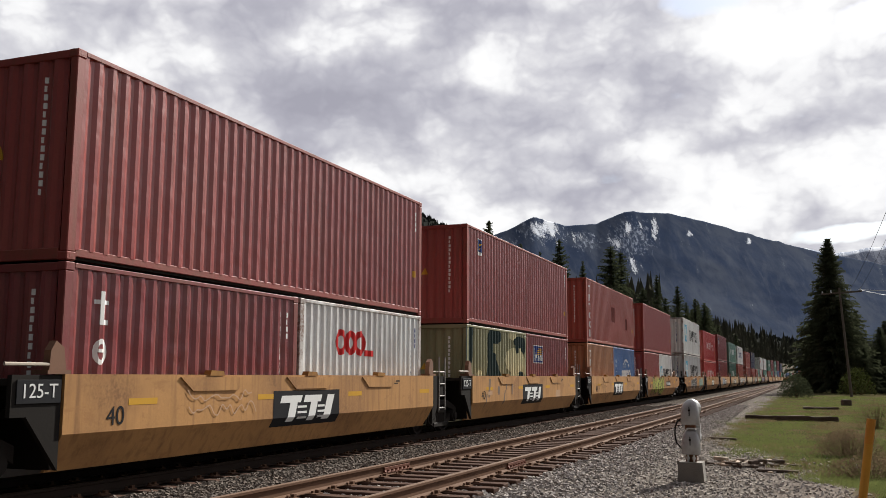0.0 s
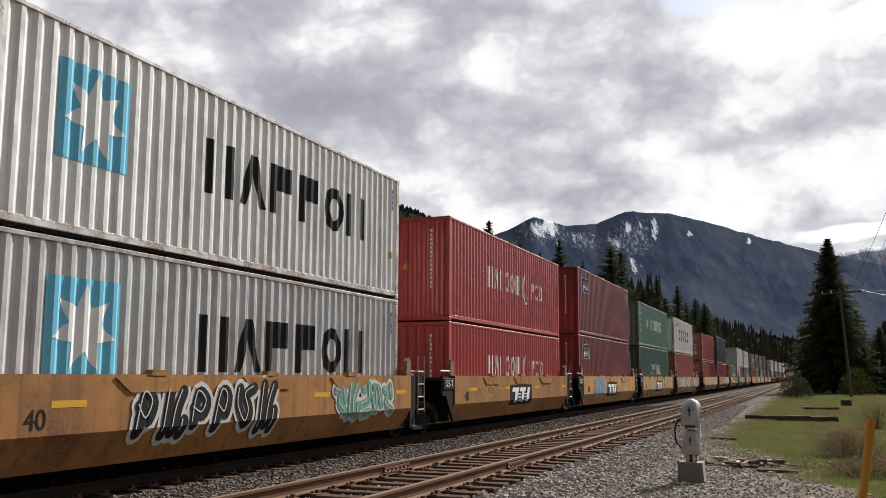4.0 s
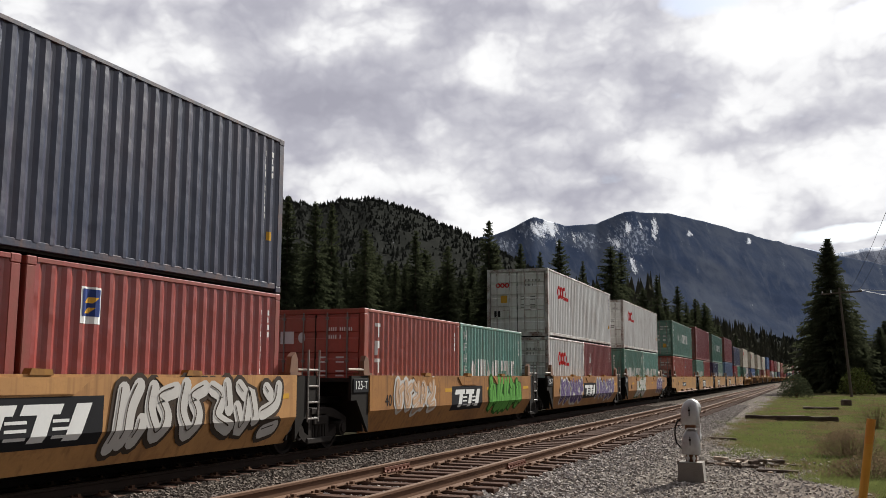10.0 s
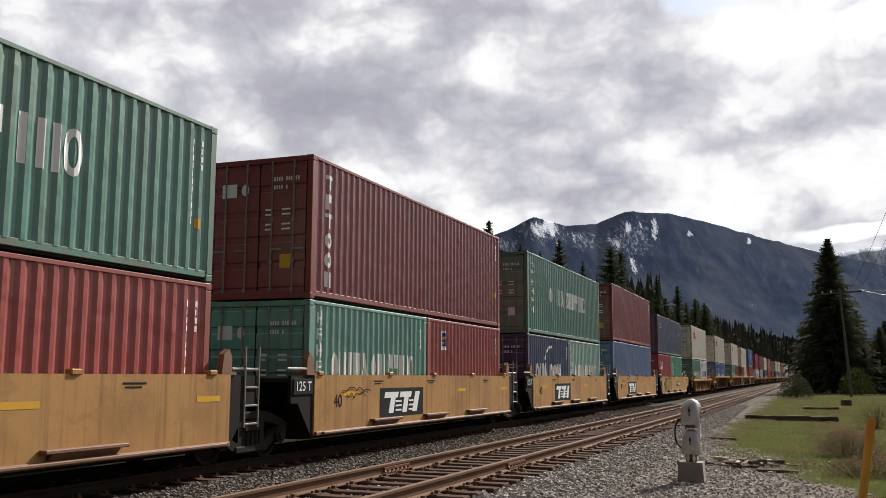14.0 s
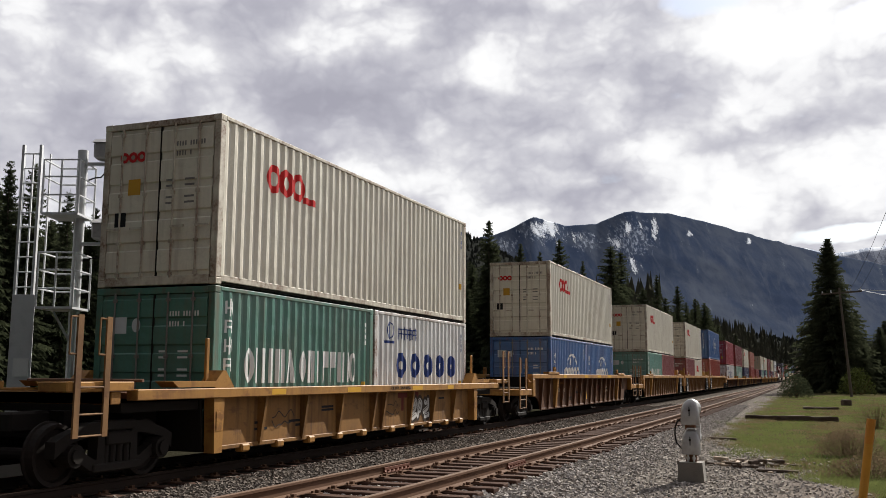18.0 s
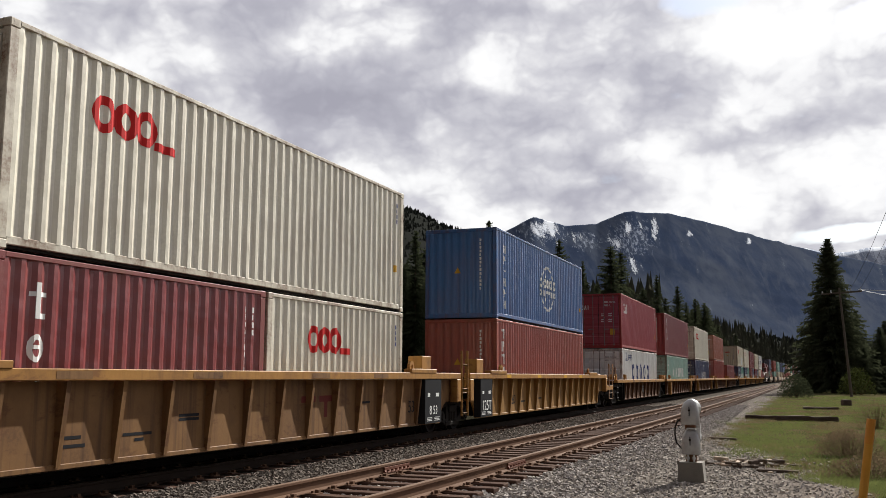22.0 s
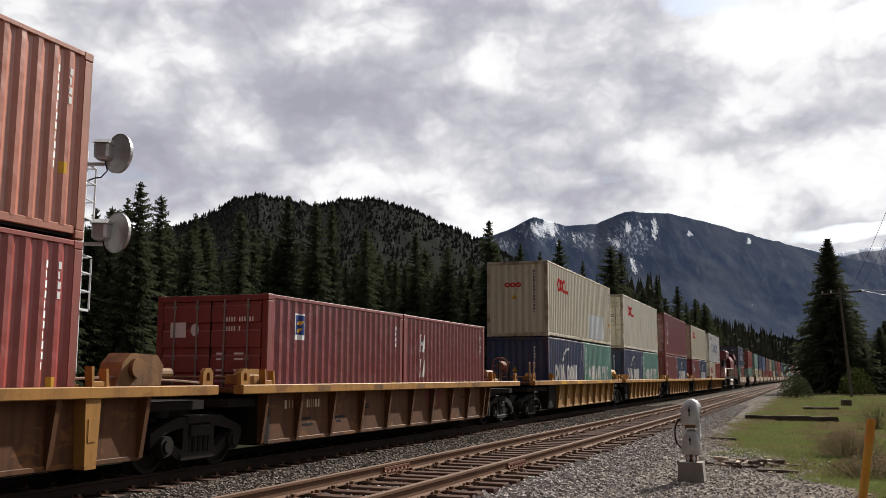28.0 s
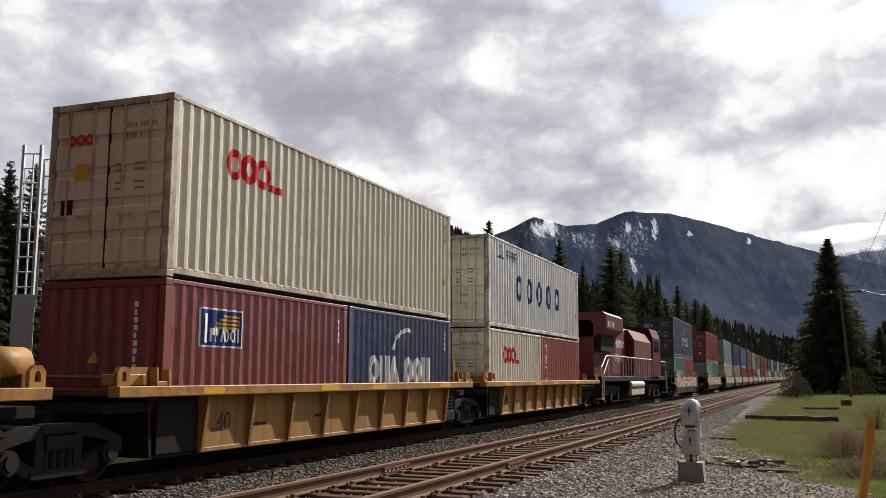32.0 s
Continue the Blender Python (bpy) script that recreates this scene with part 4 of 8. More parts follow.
        if marks in ("ring_red", "panel"):
            end_mark(c, me, blocks("ooo", -0.50, H - 1.00, 0.22, 0.19, 0.0, 0.28), "red", False)
    if L > 13:  # posts at the forty-foot places
        for m in (Matrix.Translation((0, 0.762, 0)), Matrix.Translation((0, L - 0.762, 0)) @ Matrix.Scale(-1, 4, (0, 1, 0))):
            for k in (1, -1):
                part("inner_post", me["post"], None, c).matrix_basis = Matrix.Scale(k, 4, (1, 0, 0)) @ m
        letters("45", 0.50, INK["white"], c, Matrix.Translation((0.12, 0.0, H - 1.25)) @ Matrix.Rotation(math.pi / 2, 4, "X"))
    # identity marks at the far end, and its stickers
    side_mark(right, me, stack(11, L - 0.62, H - 0.32, 0.055, 0.095, 0.035) + stack(4, L - 0.42, H - 0.32, 0.055, 0.095, 0.035), dark)
    side_mark(right, me, rect(L - 0.50, H * 0.32, L - 0.38, H * 0.32 + 0.16), "yellow")
    for i, (colour, polys) in enumerate(livery(marks, L, H)):
        side_mark(right, me, [[(u + (0.55 if L > 13 else 0.0), v) for u, v in p] for p in polys], colour, i)
    return c


# ---- the ground ----
def smooth(a, b, v):
    t = min(1.0, max(0.0, (v - a) / (b - a)))
    return t * t * (3 - 2 * t)


def ground_z(x, y):
    z = -0.20 + 0.145 * smooth(-8.0, -7.2, x) - 0.10 * smooth(-3.7, -2.4, x) - 0.55 * smooth(-12.2, -14.5, x)
    z -= 0.040 * smooth(-7.0, -6.6, x) * (1 - smooth(-3.9, -3.5, x))
    z += 0.05 * noise.noise(Vector((x * 0.25, y * 0.25, 0))) * smooth(-3.4, -1.0, x)
    return z + 0.6 * smooth(8, 60, x) * smooth(20, 80, y)


def steps(start, stop, first, grow):
    out, d = [start], first
    while out[-1] < stop:
        out.append(out[-1] + d)
        d *= grow
    return out


def make_ground():
    xs = [-v for v in steps(9.2, 4800, 0.4, 1.22)][::-1] + [-9.0 + 0.12 * i for i in range(110)] + steps(4.3, 4800, 0.3, 1.22)
    ys = [-v for v in steps(5.6, 4800, 0.8, 1.35)][::-1] + [-5.0 + 0.9 * i for i in range(15)] + [8.6 + 0.14 * i for i in range(160)] + steps(31.2, 4900, 0.3, 1.10)
    verts = []
    for y in ys:
        for x in xs:
            near = 1.0 if (-9 < x < 4 and 8 < y < 31) else 0.0
            verts.append((x, y, ground_z(x, y) + near * 0.022 * noise.noise(Vector((x * 6, y * 6, 1.0)))))
    n = len(xs)
    faces = [(j * n + i, j * n + i + 1, (j + 1) * n + i + 1, (j + 1) * n + i) for j in range(len(ys) - 1) for i in range(n - 1)]
    me = bpy.data.meshes.new("ground")
    me.from_pydata(verts, [], faces)
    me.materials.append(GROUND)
    me.polygons.foreach_set("use_smooth", [True] * len(faces))
    tagged(new("ground", me), "grey gravel ground beside the tracks that turns into patchy spring grass", "ground", kind="structure")


make_ground()


# ---- tracks ----
def bend(y):
    """The long right-hand curve of the line in the distance."""
    return max(0.0, y - 180.0) ** 2 / 9800.0


def main_x(y):
    return -10.22 + bend(y)


def siding_x(y):
    return -5.10 - 0.36 * (max(0.0, 50.0 - y) / 42.0) ** 2 + bend(y)


RAIL = ((-0.068, 0.0), (0.068, 0.0), (0.068, 0.012), (0.012, 0.032), (0.010, 0.122), (0.036, 0.136), (0.036, 0.166), (0.028, 0.172), (-0.028, 0.172), (-0.036, 0.166), (-0.036, 0.136), (-0.010, 0.122), (-0.012, 0.032), (-0.068, 0.012))


def rail_mesh(line, off, top, y0, y1, side):
    ys = [y0 + 4.0 * i for i in range(int((min(y1, 600) - y0) / 4) + 1)]
    bm = bmesh.new()
    rows = [[bm.verts.new((line(y) + off + px, y, top - 0.172 + pz)) for px, pz in RAIL] for y in ys]
    for a, b in zip(rows, rows[1:]):
        for i in range(len(RAIL)):
            f = bm.faces.new((a[i], a[(i + 1) % len(RAIL)], b[(i + 1) % len(RAIL)], b[i]))
            f.material_index = 1 if i == 7 else 0
    me = finish("rail", bm, side)
    me.materials.append(RAIL_TOP)
    return me


def make_track(name, label, line, top, tie_from, tie_near, tie_far):
    t = thing(name, label, "railway track", kind="structure")
    for s in (-1, 1):
        part("rail", rail_mesh(line, s * 0.7535, top, -30, 600, RAIL_SIDE if top > 0.1 else RAIL_SHADED), None, t, "rusty steel rail with a worn top")
    rnd = random.Random(len(name))
    pitch_t = 0.53
    tie = bmesh.new()
    box(tie, -1.30, 1.30, -0.115, 0.115, -0.18, 0.0, 0.012)
    tie_me = finish("tie", tie, TIE_WOOD)
    plate = bmesh.new()
    for s in (-1, 1):
        c = s * 0.7535
        box(plate, c - 0.17, c + 0.17, -0.09, 0.09, 0.0, 0.016)
        for q in (-1, 1):
            box(plate, c + q * 0.086 - 0.014, c + q * 0.086 + 0.014, -0.055, -0.025, 0.016, 0.045)
            box(plate, c + q * 0.115 - 0.028, c + q * 0.115 + 0.028, 0.015, 0.075, 0.010, 0.055)
    plate_me = finish("tie_plates", plate, RAIL_SIDE)
    y = tie_from
    joined = bmesh.new()
    while y < tie_far:
        a, dx = rnd.uniform(-1.2, 1.2), rnd.uniform(-0.05, 0.05)
        m = pose(line(y) + dx, y + rnd.uniform(-0.02, 0.02), top - 0.176 - rnd.uniform(0, 0.012), 0, rnd.uniform(-0.4, 0.4), a)
        if y < tie_near:
            p = part("tie", tie_me, None, t)
            p.matrix_basis = m
            part("tie_plates", plate_me, None, p)
        else:
            v = len(joined.verts)
            box(joined, line(y) - 1.3, line(y) + 1.3, y - 0.115, y + 0.115, top - 0.35, top - 0.172)
        y += pitch_t
    far = part("far_ties", joined, TIE_WOOD, t)
    tagged(far, kind="stuff")
    return t


siding = make_track("track_siding", "empty siding with rusty rails on weathered wooden ties", siding_x, 0.15, 6.2, 75, 180)
main = make_track("track_main", "main line under the train, rusty rails on dark ties", main_x, 0.0, 4.0, 30, 60)
for s, y in ((-1, 13.75), (1, 15.2)):
    bar = bmesh.new()
    for q in (-1, 1):
        prism(bar, [(q * 0.014, 0.03), (q * 0.05, 0.03), (q * 0.052, 0.05), (q * 0.032, 0.075), (q * 0.040, 0.118), (q * 0.02, 0.122)], 1, -0.47, 0.47)
        for k in range(6):
            c = -0.38 + 0.152 * k
            tube(bar, (q * 0.025, c, 0.075), (q * 0.075, c, 0.075), 0.018, 6)
    b = part("joint_bar", bar, JOINT_RUST, siding, "bright rusty joint bars bolted to the rail")
    b.matrix_basis = pose(siding_x(y) + s * 0.7535, y, -0.022, 0, 0, -0.6)


# ---- well cars ----
HW = 1.43


TREAD = ((0.0, -0.075), (0.15, -0.075), (0.18, -0.03), (0.36, -0.05), (0.36, -0.095), (0.455, -0.095), (0.455, -0.068), (0.425, -0.055), (0.415, 0.065), (0.36, 0.065), (0.34, 0.0), (0.18, 0.045), (0.15, 0.09), (0.0, 0.09))


def wheel_mesh():
    """A railway wheel turned from one profile; its flange looks to -x."""
    bm = bmesh.new()
    last = first = None
    for k in range(32):
        a = 2 * math.pi * k / 32
        ring_ = [bm.verts.new((x, r * math.cos(a), r * math.sin(a))) for r, x in TREAD[1:-1]]
        if last:
            for p, q, u, v in zip(last, last[1:], ring_, ring_[1:]):
                bm.faces.new((p, q, v, u))
        first = first or ring_
        last = ring_
    for p, q, u, v in zip(last, last[1:], first, first[1:]):
        bm.faces.new((p, q, v, u))
    return finish("wheel", bm, WHEEL_STEEL)


def add_axle(truck, y, z=0.42):
    wheel = cached("wheel", wheel_mesh)
    for s in (-1, 1):
        w = part("wheel", wheel, None, truck)
        w.matrix_basis = Matrix.Translation((s * 0.7535, y, z)) @ Matrix.Scale(s, 4, (1, 0, 0))
    part("axle", cached("axle", lambda: finish("axle", tube(bmesh.new(), (-1.02, 0, 0), (1.02, 0, 0), 0.085, 12), TRUCK_STEEL)), None, truck).location = (0, y, z)


def side_frame(bm, x):
    """A cast frame with two windows, bearing boxes and springs."""
    w = 0.085
    for s in (-1, 1):
        prism(bm, [(s * 1.20, 0.40), (s * 1.20, 0.62), (s * 1.02, 0.70), (s * 0.98, 0.54)], 0, x - w, x + w)
        prism(bm, [(s * 1.04, 0.56), (s * 1.02, 0.70), (s * 0.56, 0.84), (s * 0.30, 0.84), (s * 0.30, 0.68), (s * 0.56, 0.66)], 0, x - w, x + w)
        prism(bm, [(s * 0.34, 0.18), (s * 0.54, 0.20), (s * 1.06, 0.50), (s * 0.96, 0.60), (s * 0.46, 0.34), (s * 0.34, 0.34)], 0, x - w, x + w)
        prism(bm, [(s * 0.26, 0.26), (s * 0.42, 0.26), (s * 0.40, 0.76), (s * 0.28, 0.76)], 0, x - w, x + w)
        tube(bm, (x - 0.10, s * 0.89, 0.42), (x + 0.16, s * 0.89, 0.42), 0.155, 16)
        tube(bm, (x + 0.16, s * 0.89, 0.42), (x + 0.20, s * 0.89, 0.42), 0.10, 12)
    box(bm, x - w - 0.02, x + w + 0.02, -0.34, 0.34, 0.72, 0.86, 0.02)
    box(bm, x - w - 0.03, x + w + 0.03, -0.50, 0.50, 0.16, 0.28, 0.02)
    box(bm, x - w - 0.04, x + w + 0.04, -0.26, 0.26, 0.52, 0.70, 0.02)
    for k in range(4):
        c = -0.21 + 0.14 * k
        tube(bm, (x + 0.03, c, 0.28), (x + 0.03, c, 0.54), 0.060, 10)
    return bm


def add_truck(car, y):
    t = new("truck")
    t.parent = car
    t.location = (0, y, 0)
    frame_me = cached("truck_frame", lambda: finish("side_frame", side_frame(bmesh.new(), 0), TRUCK_STEEL))
    bol = cached("bolster", lambda: finish("bolster", boxes((-1.05, 1.05, -0.22, 0.22, 0.56, 0.80), bevel=0.03), TRUCK_STEEL))
    for x in (-1.0, 1.0):
        part("side_frame", frame_me, None, t).location = (x, 0, 0)
    for s in (-1, 1):
        add_axle(t, s * 0.89)
    part("bolster", bol, None, t)


def ladder(bm, x, y, z0, z1, w=0.40, rungs=4, r=0.018):
    for s in (0, w):
        tube(bm, (x, y + s, z0), (x, y + s, z1), r, 6)
    for i in range(rungs):
        z = z0 + 0.06 + (z1 - 0.45 - z0) * i / max(1, rungs - 1)
        tube(bm, (x, y, z), (x, y + w, z), r * 0.9, 6)
    return bm


def guide(bm, x, y, s):
    """A steel guide that leads a container into the well."""
    prism(bm, [(y, 0.0), (y + s * 0.30, 0.0), (y + s * 0.24, 0.34), (y + s * 0.10, 0.42), (y + s * 0.02, 0.30)], 0, x - 0.05, x + 0.06)
    prism(bm, [(y - s * 0.06, 0.0), (y + s * 0.34, 0.0), (y + s * 0.34, 0.05), (y - s * 0.06, 0.05)], 0, x - 0.16, x + 0.10)
    return bm


def sweep(pts, w, a=0.0, taper=0.0):
    """A curved stroke through some points, w wide, shifted sideways by a: a strip of quads."""
    P = [pts[0]] + list(pts) + [pts[-1]]
    line = []
    for k in range(1, len(P) - 2):
        for s in range(5):
            t = s / 5
            line.append(tuple(0.5 * (2 * P[k][i] + (P[k + 1][i] - P[k - 1][i]) * t + (2 * P[k - 1][i] - 5 * P[k][i] + 4 * P[k + 1][i] - P[k + 2][i]) * t * t + (3 * P[k][i] - P[k - 1][i] - 3 * P[k + 1][i] + P[k + 2][i]) * t ** 3) for i in (0, 1)))
    line.append(pts[-1])
    edge = []
    for k, p in enumerate(line):
        q0, q1 = line[max(0, k - 1)], line[min(len(line) - 1, k + 1)]
        du, dv = q1[0] - q0[0], q1[1] - q0[1]
        n = math.hypot(du, dv) or 1.0
        nu, nv = -dv / n, du / n
        h = w / 2 * (1 - taper * abs(2 * k / (len(line) - 1) - 1))
        edge.append(((p[0] + nu * (a - h), p[1] + nv * (a - h)), (p[0] + nu * (a + h), p[1] + nv * (a + h))))
    return [[e[0], f[0], f[1], e[1]] for e, f in zip(edge, edge[1:])]


def graffiti(rnd, y0, y1, z0, z1, style):
    """Sprayed bubble shapes that spell nothing: (colour, polygons) from the lowest layer to the top one. style: fill and outline; no fill gives a thin scrawl."""
    fill, line = style
    tall, out = z1 - z0, []
    if not fill:
        scrawl = []
        for k in range(2):
            v, a = z0 + tall * (0.3 + 0.4 * k), y0 + rnd.uniform(0, 0.2) * (y1 - y0)
            scrawl += sweep([(a + 0.11 * i, v + rnd.uniform(-0.17, 0.17) * tall) for i in range(int((y1 - a) * rnd.uniform(0.6, 0.9) / 0.11) + 2)], 0.022)
        return [(line, scrawl)]
    big = tall > 1.15
    w = tall * (0.36 if big else 0.235)
    lo, hi = z0 + w * 0.55, z1 - w * 0.55
    mid, step = (lo + hi) / 2, tall * (1.10 if big else 0.66)
    n = max(1, round((y1 - y0) / step))
    step = (y1 - y0) / n
    strokes = []
    for k in range(n):
        a, b = y0 + k * step + w * 0.5, y0 + (k + 1) * step - w * (0.62 if big else 0.35)
        def at(u, v):
            return (a + (b - a) * u + rnd.uniform(-0.05, 0.05) * step, lo + (hi - lo) * v + rnd.uniform(-0.05, 0.05) * tall)
        kind = rnd.randrange(6)
        strokes += ([[at(0.0, 0.9), at(0.55, 0.7), at(0.25, 0.35), at(1.0, 0.1)], [at(0.8, 1.0), at(0.95, 0.55)]],
                    [[at(0.0, 0.15), at(0.3, 0.95), at(0.75, 0.75), at(0.5, 0.4), at(0.15, 0.6)]],
                    [[at(0.0, 0.0), at(0.25, 1.0)], [at(0.45, 0.0), at(0.6, 0.6), at(0.95, 1.0)], [at(0.9, 0.0), at(1.0, 0.35)]],
                    [[at(0.1, 1.0), at(0.0, 0.5), at(0.35, 0.1), at(0.7, 0.45), at(0.45, 0.75), at(1.0, 0.95)]],
                    [[at(0.0, 0.6), at(0.35, 0.05), at(0.6, 0.9), at(1.0, 0.3)], [at(0.05, 1.0), at(0.3, 0.85)]],
                    [[at(0.0, 0.35), at(0.9, 0.55), at(0.95, 1.0)], [at(0.2, 0.95), at(0.5, 0.8)], [at(0.3, 0.0), at(1.0, 0.1)]])[kind]

    def spread(width, du=0.0, dv=0.0):
        polys = []
        for st in strokes:
            pts = [(u + du, v + dv) for u, v in st]
            polys += sweep(pts, width)
            for u, v in (pts[0], pts[-1]):
                polys += disc(u, v, width / 2, width / 2, 10)
        return polys

    rim = 0.06 if big else 0.075
    if big:
        out.append((line, spread(w, 0.13, -0.05)))
    else:
        out.append((line, spread(w + rim * 2)))
    out.append((fill, spread(w)))
    if not big:
        inner = []
        for st in strokes:
            inner += sweep([(u - w * 0.22, v + w * 0.18) for u, v in st], 0.022)
        out.append((line, inner))
    return out


def side_place(x, fold, lean):
    def place(u, v):
        return (x if v >= fold else x - (fold - v) * lean, u, v)
    return place


def split_v(polys, cut):
    out = []
    for p in polys:
        sw = [(v, u) for u, v in p]
        for lo, hi in ((-9, cut), (cut, 9)):
            c = clip(sw, lo, hi)
            if len(c) >= 3:
                out.append([(u, v) for v, u in c])
    return out


def spray(parent, polys, ink, x, fold, lean, lift):
    polys = split_v(polys, fold)
    decal("marking", polys, [-9, 40], side_place(x + lift, fold, lean), INK[ink], parent, 0.00006)


def smooth_car(rnd, first, last, colour, marks, kind):
    """A well unit with smooth sides. kind a: folded lower side; b: flat side with a rub rail."""
    label = "yellow well car unit with smooth grimy sides" + (", spray-painted" if len(marks) > 2 else ", lightly stained")
    car = thing("well_car", label, "railway car", "well cars of the train")
    fold, low, top = (0.74, 0.26, 1.50) if kind == "a" else (0.42, 0.36, 1.505)
    lean = 0.55 if kind == "a" else 0.0
    y0, y1 = -0.12, 12.50

    def side():
        bm = bmesh.new()
        xb = HW - (fold - low) * lean
        t = 0.05
        out_ = [(HW, top), (HW, fold), (xb, low), (xb - t, low), (HW - t, fold), (HW - t, top - 0.06), (HW - 0.17, top - 0.06), (HW - 0.17, top)]
        prof = [[(x, y, z) for x, z in out_] for y in (y0, y1)]
        rows = [[bm.verts.new(p) for p in r] for r in prof]
        n = len(out_)
        for i in range(n):
            bm.faces.new((rows[0][i], rows[0][(i + 1) % n], rows[1][(i + 1) % n], rows[1][i]))
        bm.faces.new(rows[0][::-1])
        bm.faces.new(rows[1])
        return finish("side_wall", bm, colour)

    wall = cached(("side", kind, colour.name), side)
    near = part("side_wall", wall, None, car)
    part("side_wall", wall, None, car).matrix_basis = Matrix.Scale(-1, 4, (1, 0, 0))
    part("well_floor", cached("well_floor", lambda: finish("well_floor", boxes((-1.12, 1.12, 0.05, 12.3, 0.27, 0.34)), BLACK_STEEL)), None, car)

    pieces = {
        "bulkhead": lambda: prism(bmesh.new(), [(-0.12, 0.30), (-0.06, 0.30), (-0.16, 1.40), (-0.22, 1.40)], 0, -1.25, 1.25),
        "deck": lambda: prism(bmesh.new(), [(-1.25, 0.92), (-0.1, 0.92), (-0.1, 1.05), (-1.25, 1.05)], 0, -0.75, 0.75),
        "center_sill": lambda: prism(bmesh.new(), [(-1.2, 0.86), (-0.65, 0.86), (-0.2, 0.40), (-0.2, 1.20), (-1.2, 1.20)], 0, -0.12, 0.12),
        "end_beam": lambda: box(bmesh.new(), -HW + 0.08, HW - 0.08, -0.95, -0.10, 1.36, 1.44),
        "shoulder_plate": lambda: prism(bmesh.new(), [(-0.95, 1.49), (-0.95, 0.98), (-0.70, 0.98), (-0.14, 0.30), (-0.14, 1.49)], 0, HW - 0.10, HW - 0.03)}
    for name, make in pieces.items():
        me = cached(name, lambda: finish(name, make(), BLACK_STEEL))
        for m in (Matrix(), flip_y(12.38)):
            part(name, me, None, car).matrix_basis = m
            if name == "shoulder_plate":
                part(name, me, None, car).matrix_basis = Matrix.Scale(-1, 4, (1, 0, 0)) @ m
    # guides on the sills
    g = cached("guide_n", lambda: finish("guide", guide(bmesh.new(), 0, 0, 1), RUSTY))
    for x in (-HW + 0.10, HW - 0.10):
        part("guide", g, None, car, "rusty container guide").location = (x, -0.36, 1.50)
        p = part("guide", g, None, car, "rusty container guide")
        p.matrix_basis = Matrix.Translation((x, 12.60, 1.50)) @ Matrix.Scale(-1, 4, (0, 1, 0))
    # handrail across the end, ladder, number board
    part("handrail", cached("end_rail_bar", lambda: finish("handrail", pipe(bmesh.new(), [(HW - 0.06, -0.3, 1.62), (HW - 0.06, -1.05, 1.62)], 0.022), PALE_STEEL)), None, car)
    part("handrail", cached("end_rail_far", lambda: finish("handrail", pipe(bmesh.new(), [(HW - 0.06, 12.62, 1.60), (HW - 0.06, 13.4, 1.60), (HW - 0.06, 13.4, 1.1)], 0.02), PALE_STEEL)), None, car)
    part("ladder", cached("ladder_smooth", lambda: finish("ladder", ladder(bmesh.new(), HW - 0.02, 12.95, 0.62, 1.98, 0.42, 4, 0.020), ROD_STEEL)), None, car, "worn steel end ladder")
    board = part("number_board", cached("nboard", lambda: finish("number_board", boxes((HW - 0.03, HW - 0.012, -0.88, -0.16, 1.14, 1.43), bevel=0.004), INK["black"])), None, car, "black number board with white figures")
    if first:
        bpy.data.objects.remove(board)
    else:
        letters("125-T" if kind == "a" else "125 T", 0.25, INK["white"], board, on_side(HW - 0.009, -0.52, 1.285))
    letters("40", 0.36, INK["black"], near, on_side(HW + 0.004, 0.85, 0.98 if kind == "b" else 0.93))
    if kind == "a":
        def flap():
            bm = prism(bmesh.new(), [(-0.92, 1.46), (0.92, 1.46), (0.60, 1.25), (-0.60, 1.25)], 0, HW + 0.001, HW + 0.022)
            return finish("flap", bm, colour)
        fm = cached(("flap", colour.name), flap)
        tab = cached(("tab", colour.name), lambda: finish("tab", prism(bmesh.new(), [(-0.20, 1.485), (0.20, 1.485), (0.17, 1.56), (-0.16, 1.57)], 0, HW - 0.10, HW + 0.03), CAR_CHORD))
        for y in (3.15, 6.25, 9.35):
            f = part("flap", fm, None, car)
            f.location = (0, y, 0)
            part("tab", tab, None, f)
    else:
        rail_me = cached("rub_rail", lambda: finish("rub_rail", boxes((HW - 0.03, HW + 0.05, -0.10, 12.48, 0.355, 0.43), (HW + 0.05, HW + 0.12, 0.1, 12.3, 0.375, 0.425), bevel=0.012), RUSTY))
        part("rub_rail", rail_me, None, car, "rusty rub rail")
        tabm = cached("rub_tab", lambda: finish("rub_tab", prism(boxes((HW, HW + 0.13, -0.76, 0.76, 0.52, 0.575), bevel=0.012), [(HW, 0.44), (HW + 0.03, 0.44), (HW + 0.10, 0.52), (HW, 0.52)], 1, -0.62, 0.62), RUSTY))
        for y in (3.1, 6.1, 9.2):
            part("rub_tab", tabm, None, car).location = (0, y, 0)
        pads = cached("top_pad", lambda: finish("top_pad", boxes((HW - 0.10, HW + 0.03, -0.10, 0.10, 1.49, 1.57), bevel=0.015), CAR_CHORD))
        for y in (0.1, 3.4, 6.1, 9.0, 12.0):
            part("top_pad", pads, None, car).location = (0, y, 0)
    # yellow reflectors, stencil bars
    spray(near, [p for y in (1.1, 4.4, 7.8, 11.6) for p in rect(y, 1.08, y + 0.62, 1.17)], "yellow", HW, fold, lean, 0.003)
    spray(near, [p for y in (2.5, 5.6, 9.9) for p in rect(y, 1.36, y + 0.5, 1.39) + rect(y + 0.05, 1.31, y + 0.4, 1.335)], "black", HW, fold, lean, 0.0035)
    for colour_, polys, lift in marks:
        spray(near, polys, colour_, HW, fold, lean, lift)
    add_truck(car, -1.74 if not first else -2.05)
    if last:
        add_truck(car, 14.25)
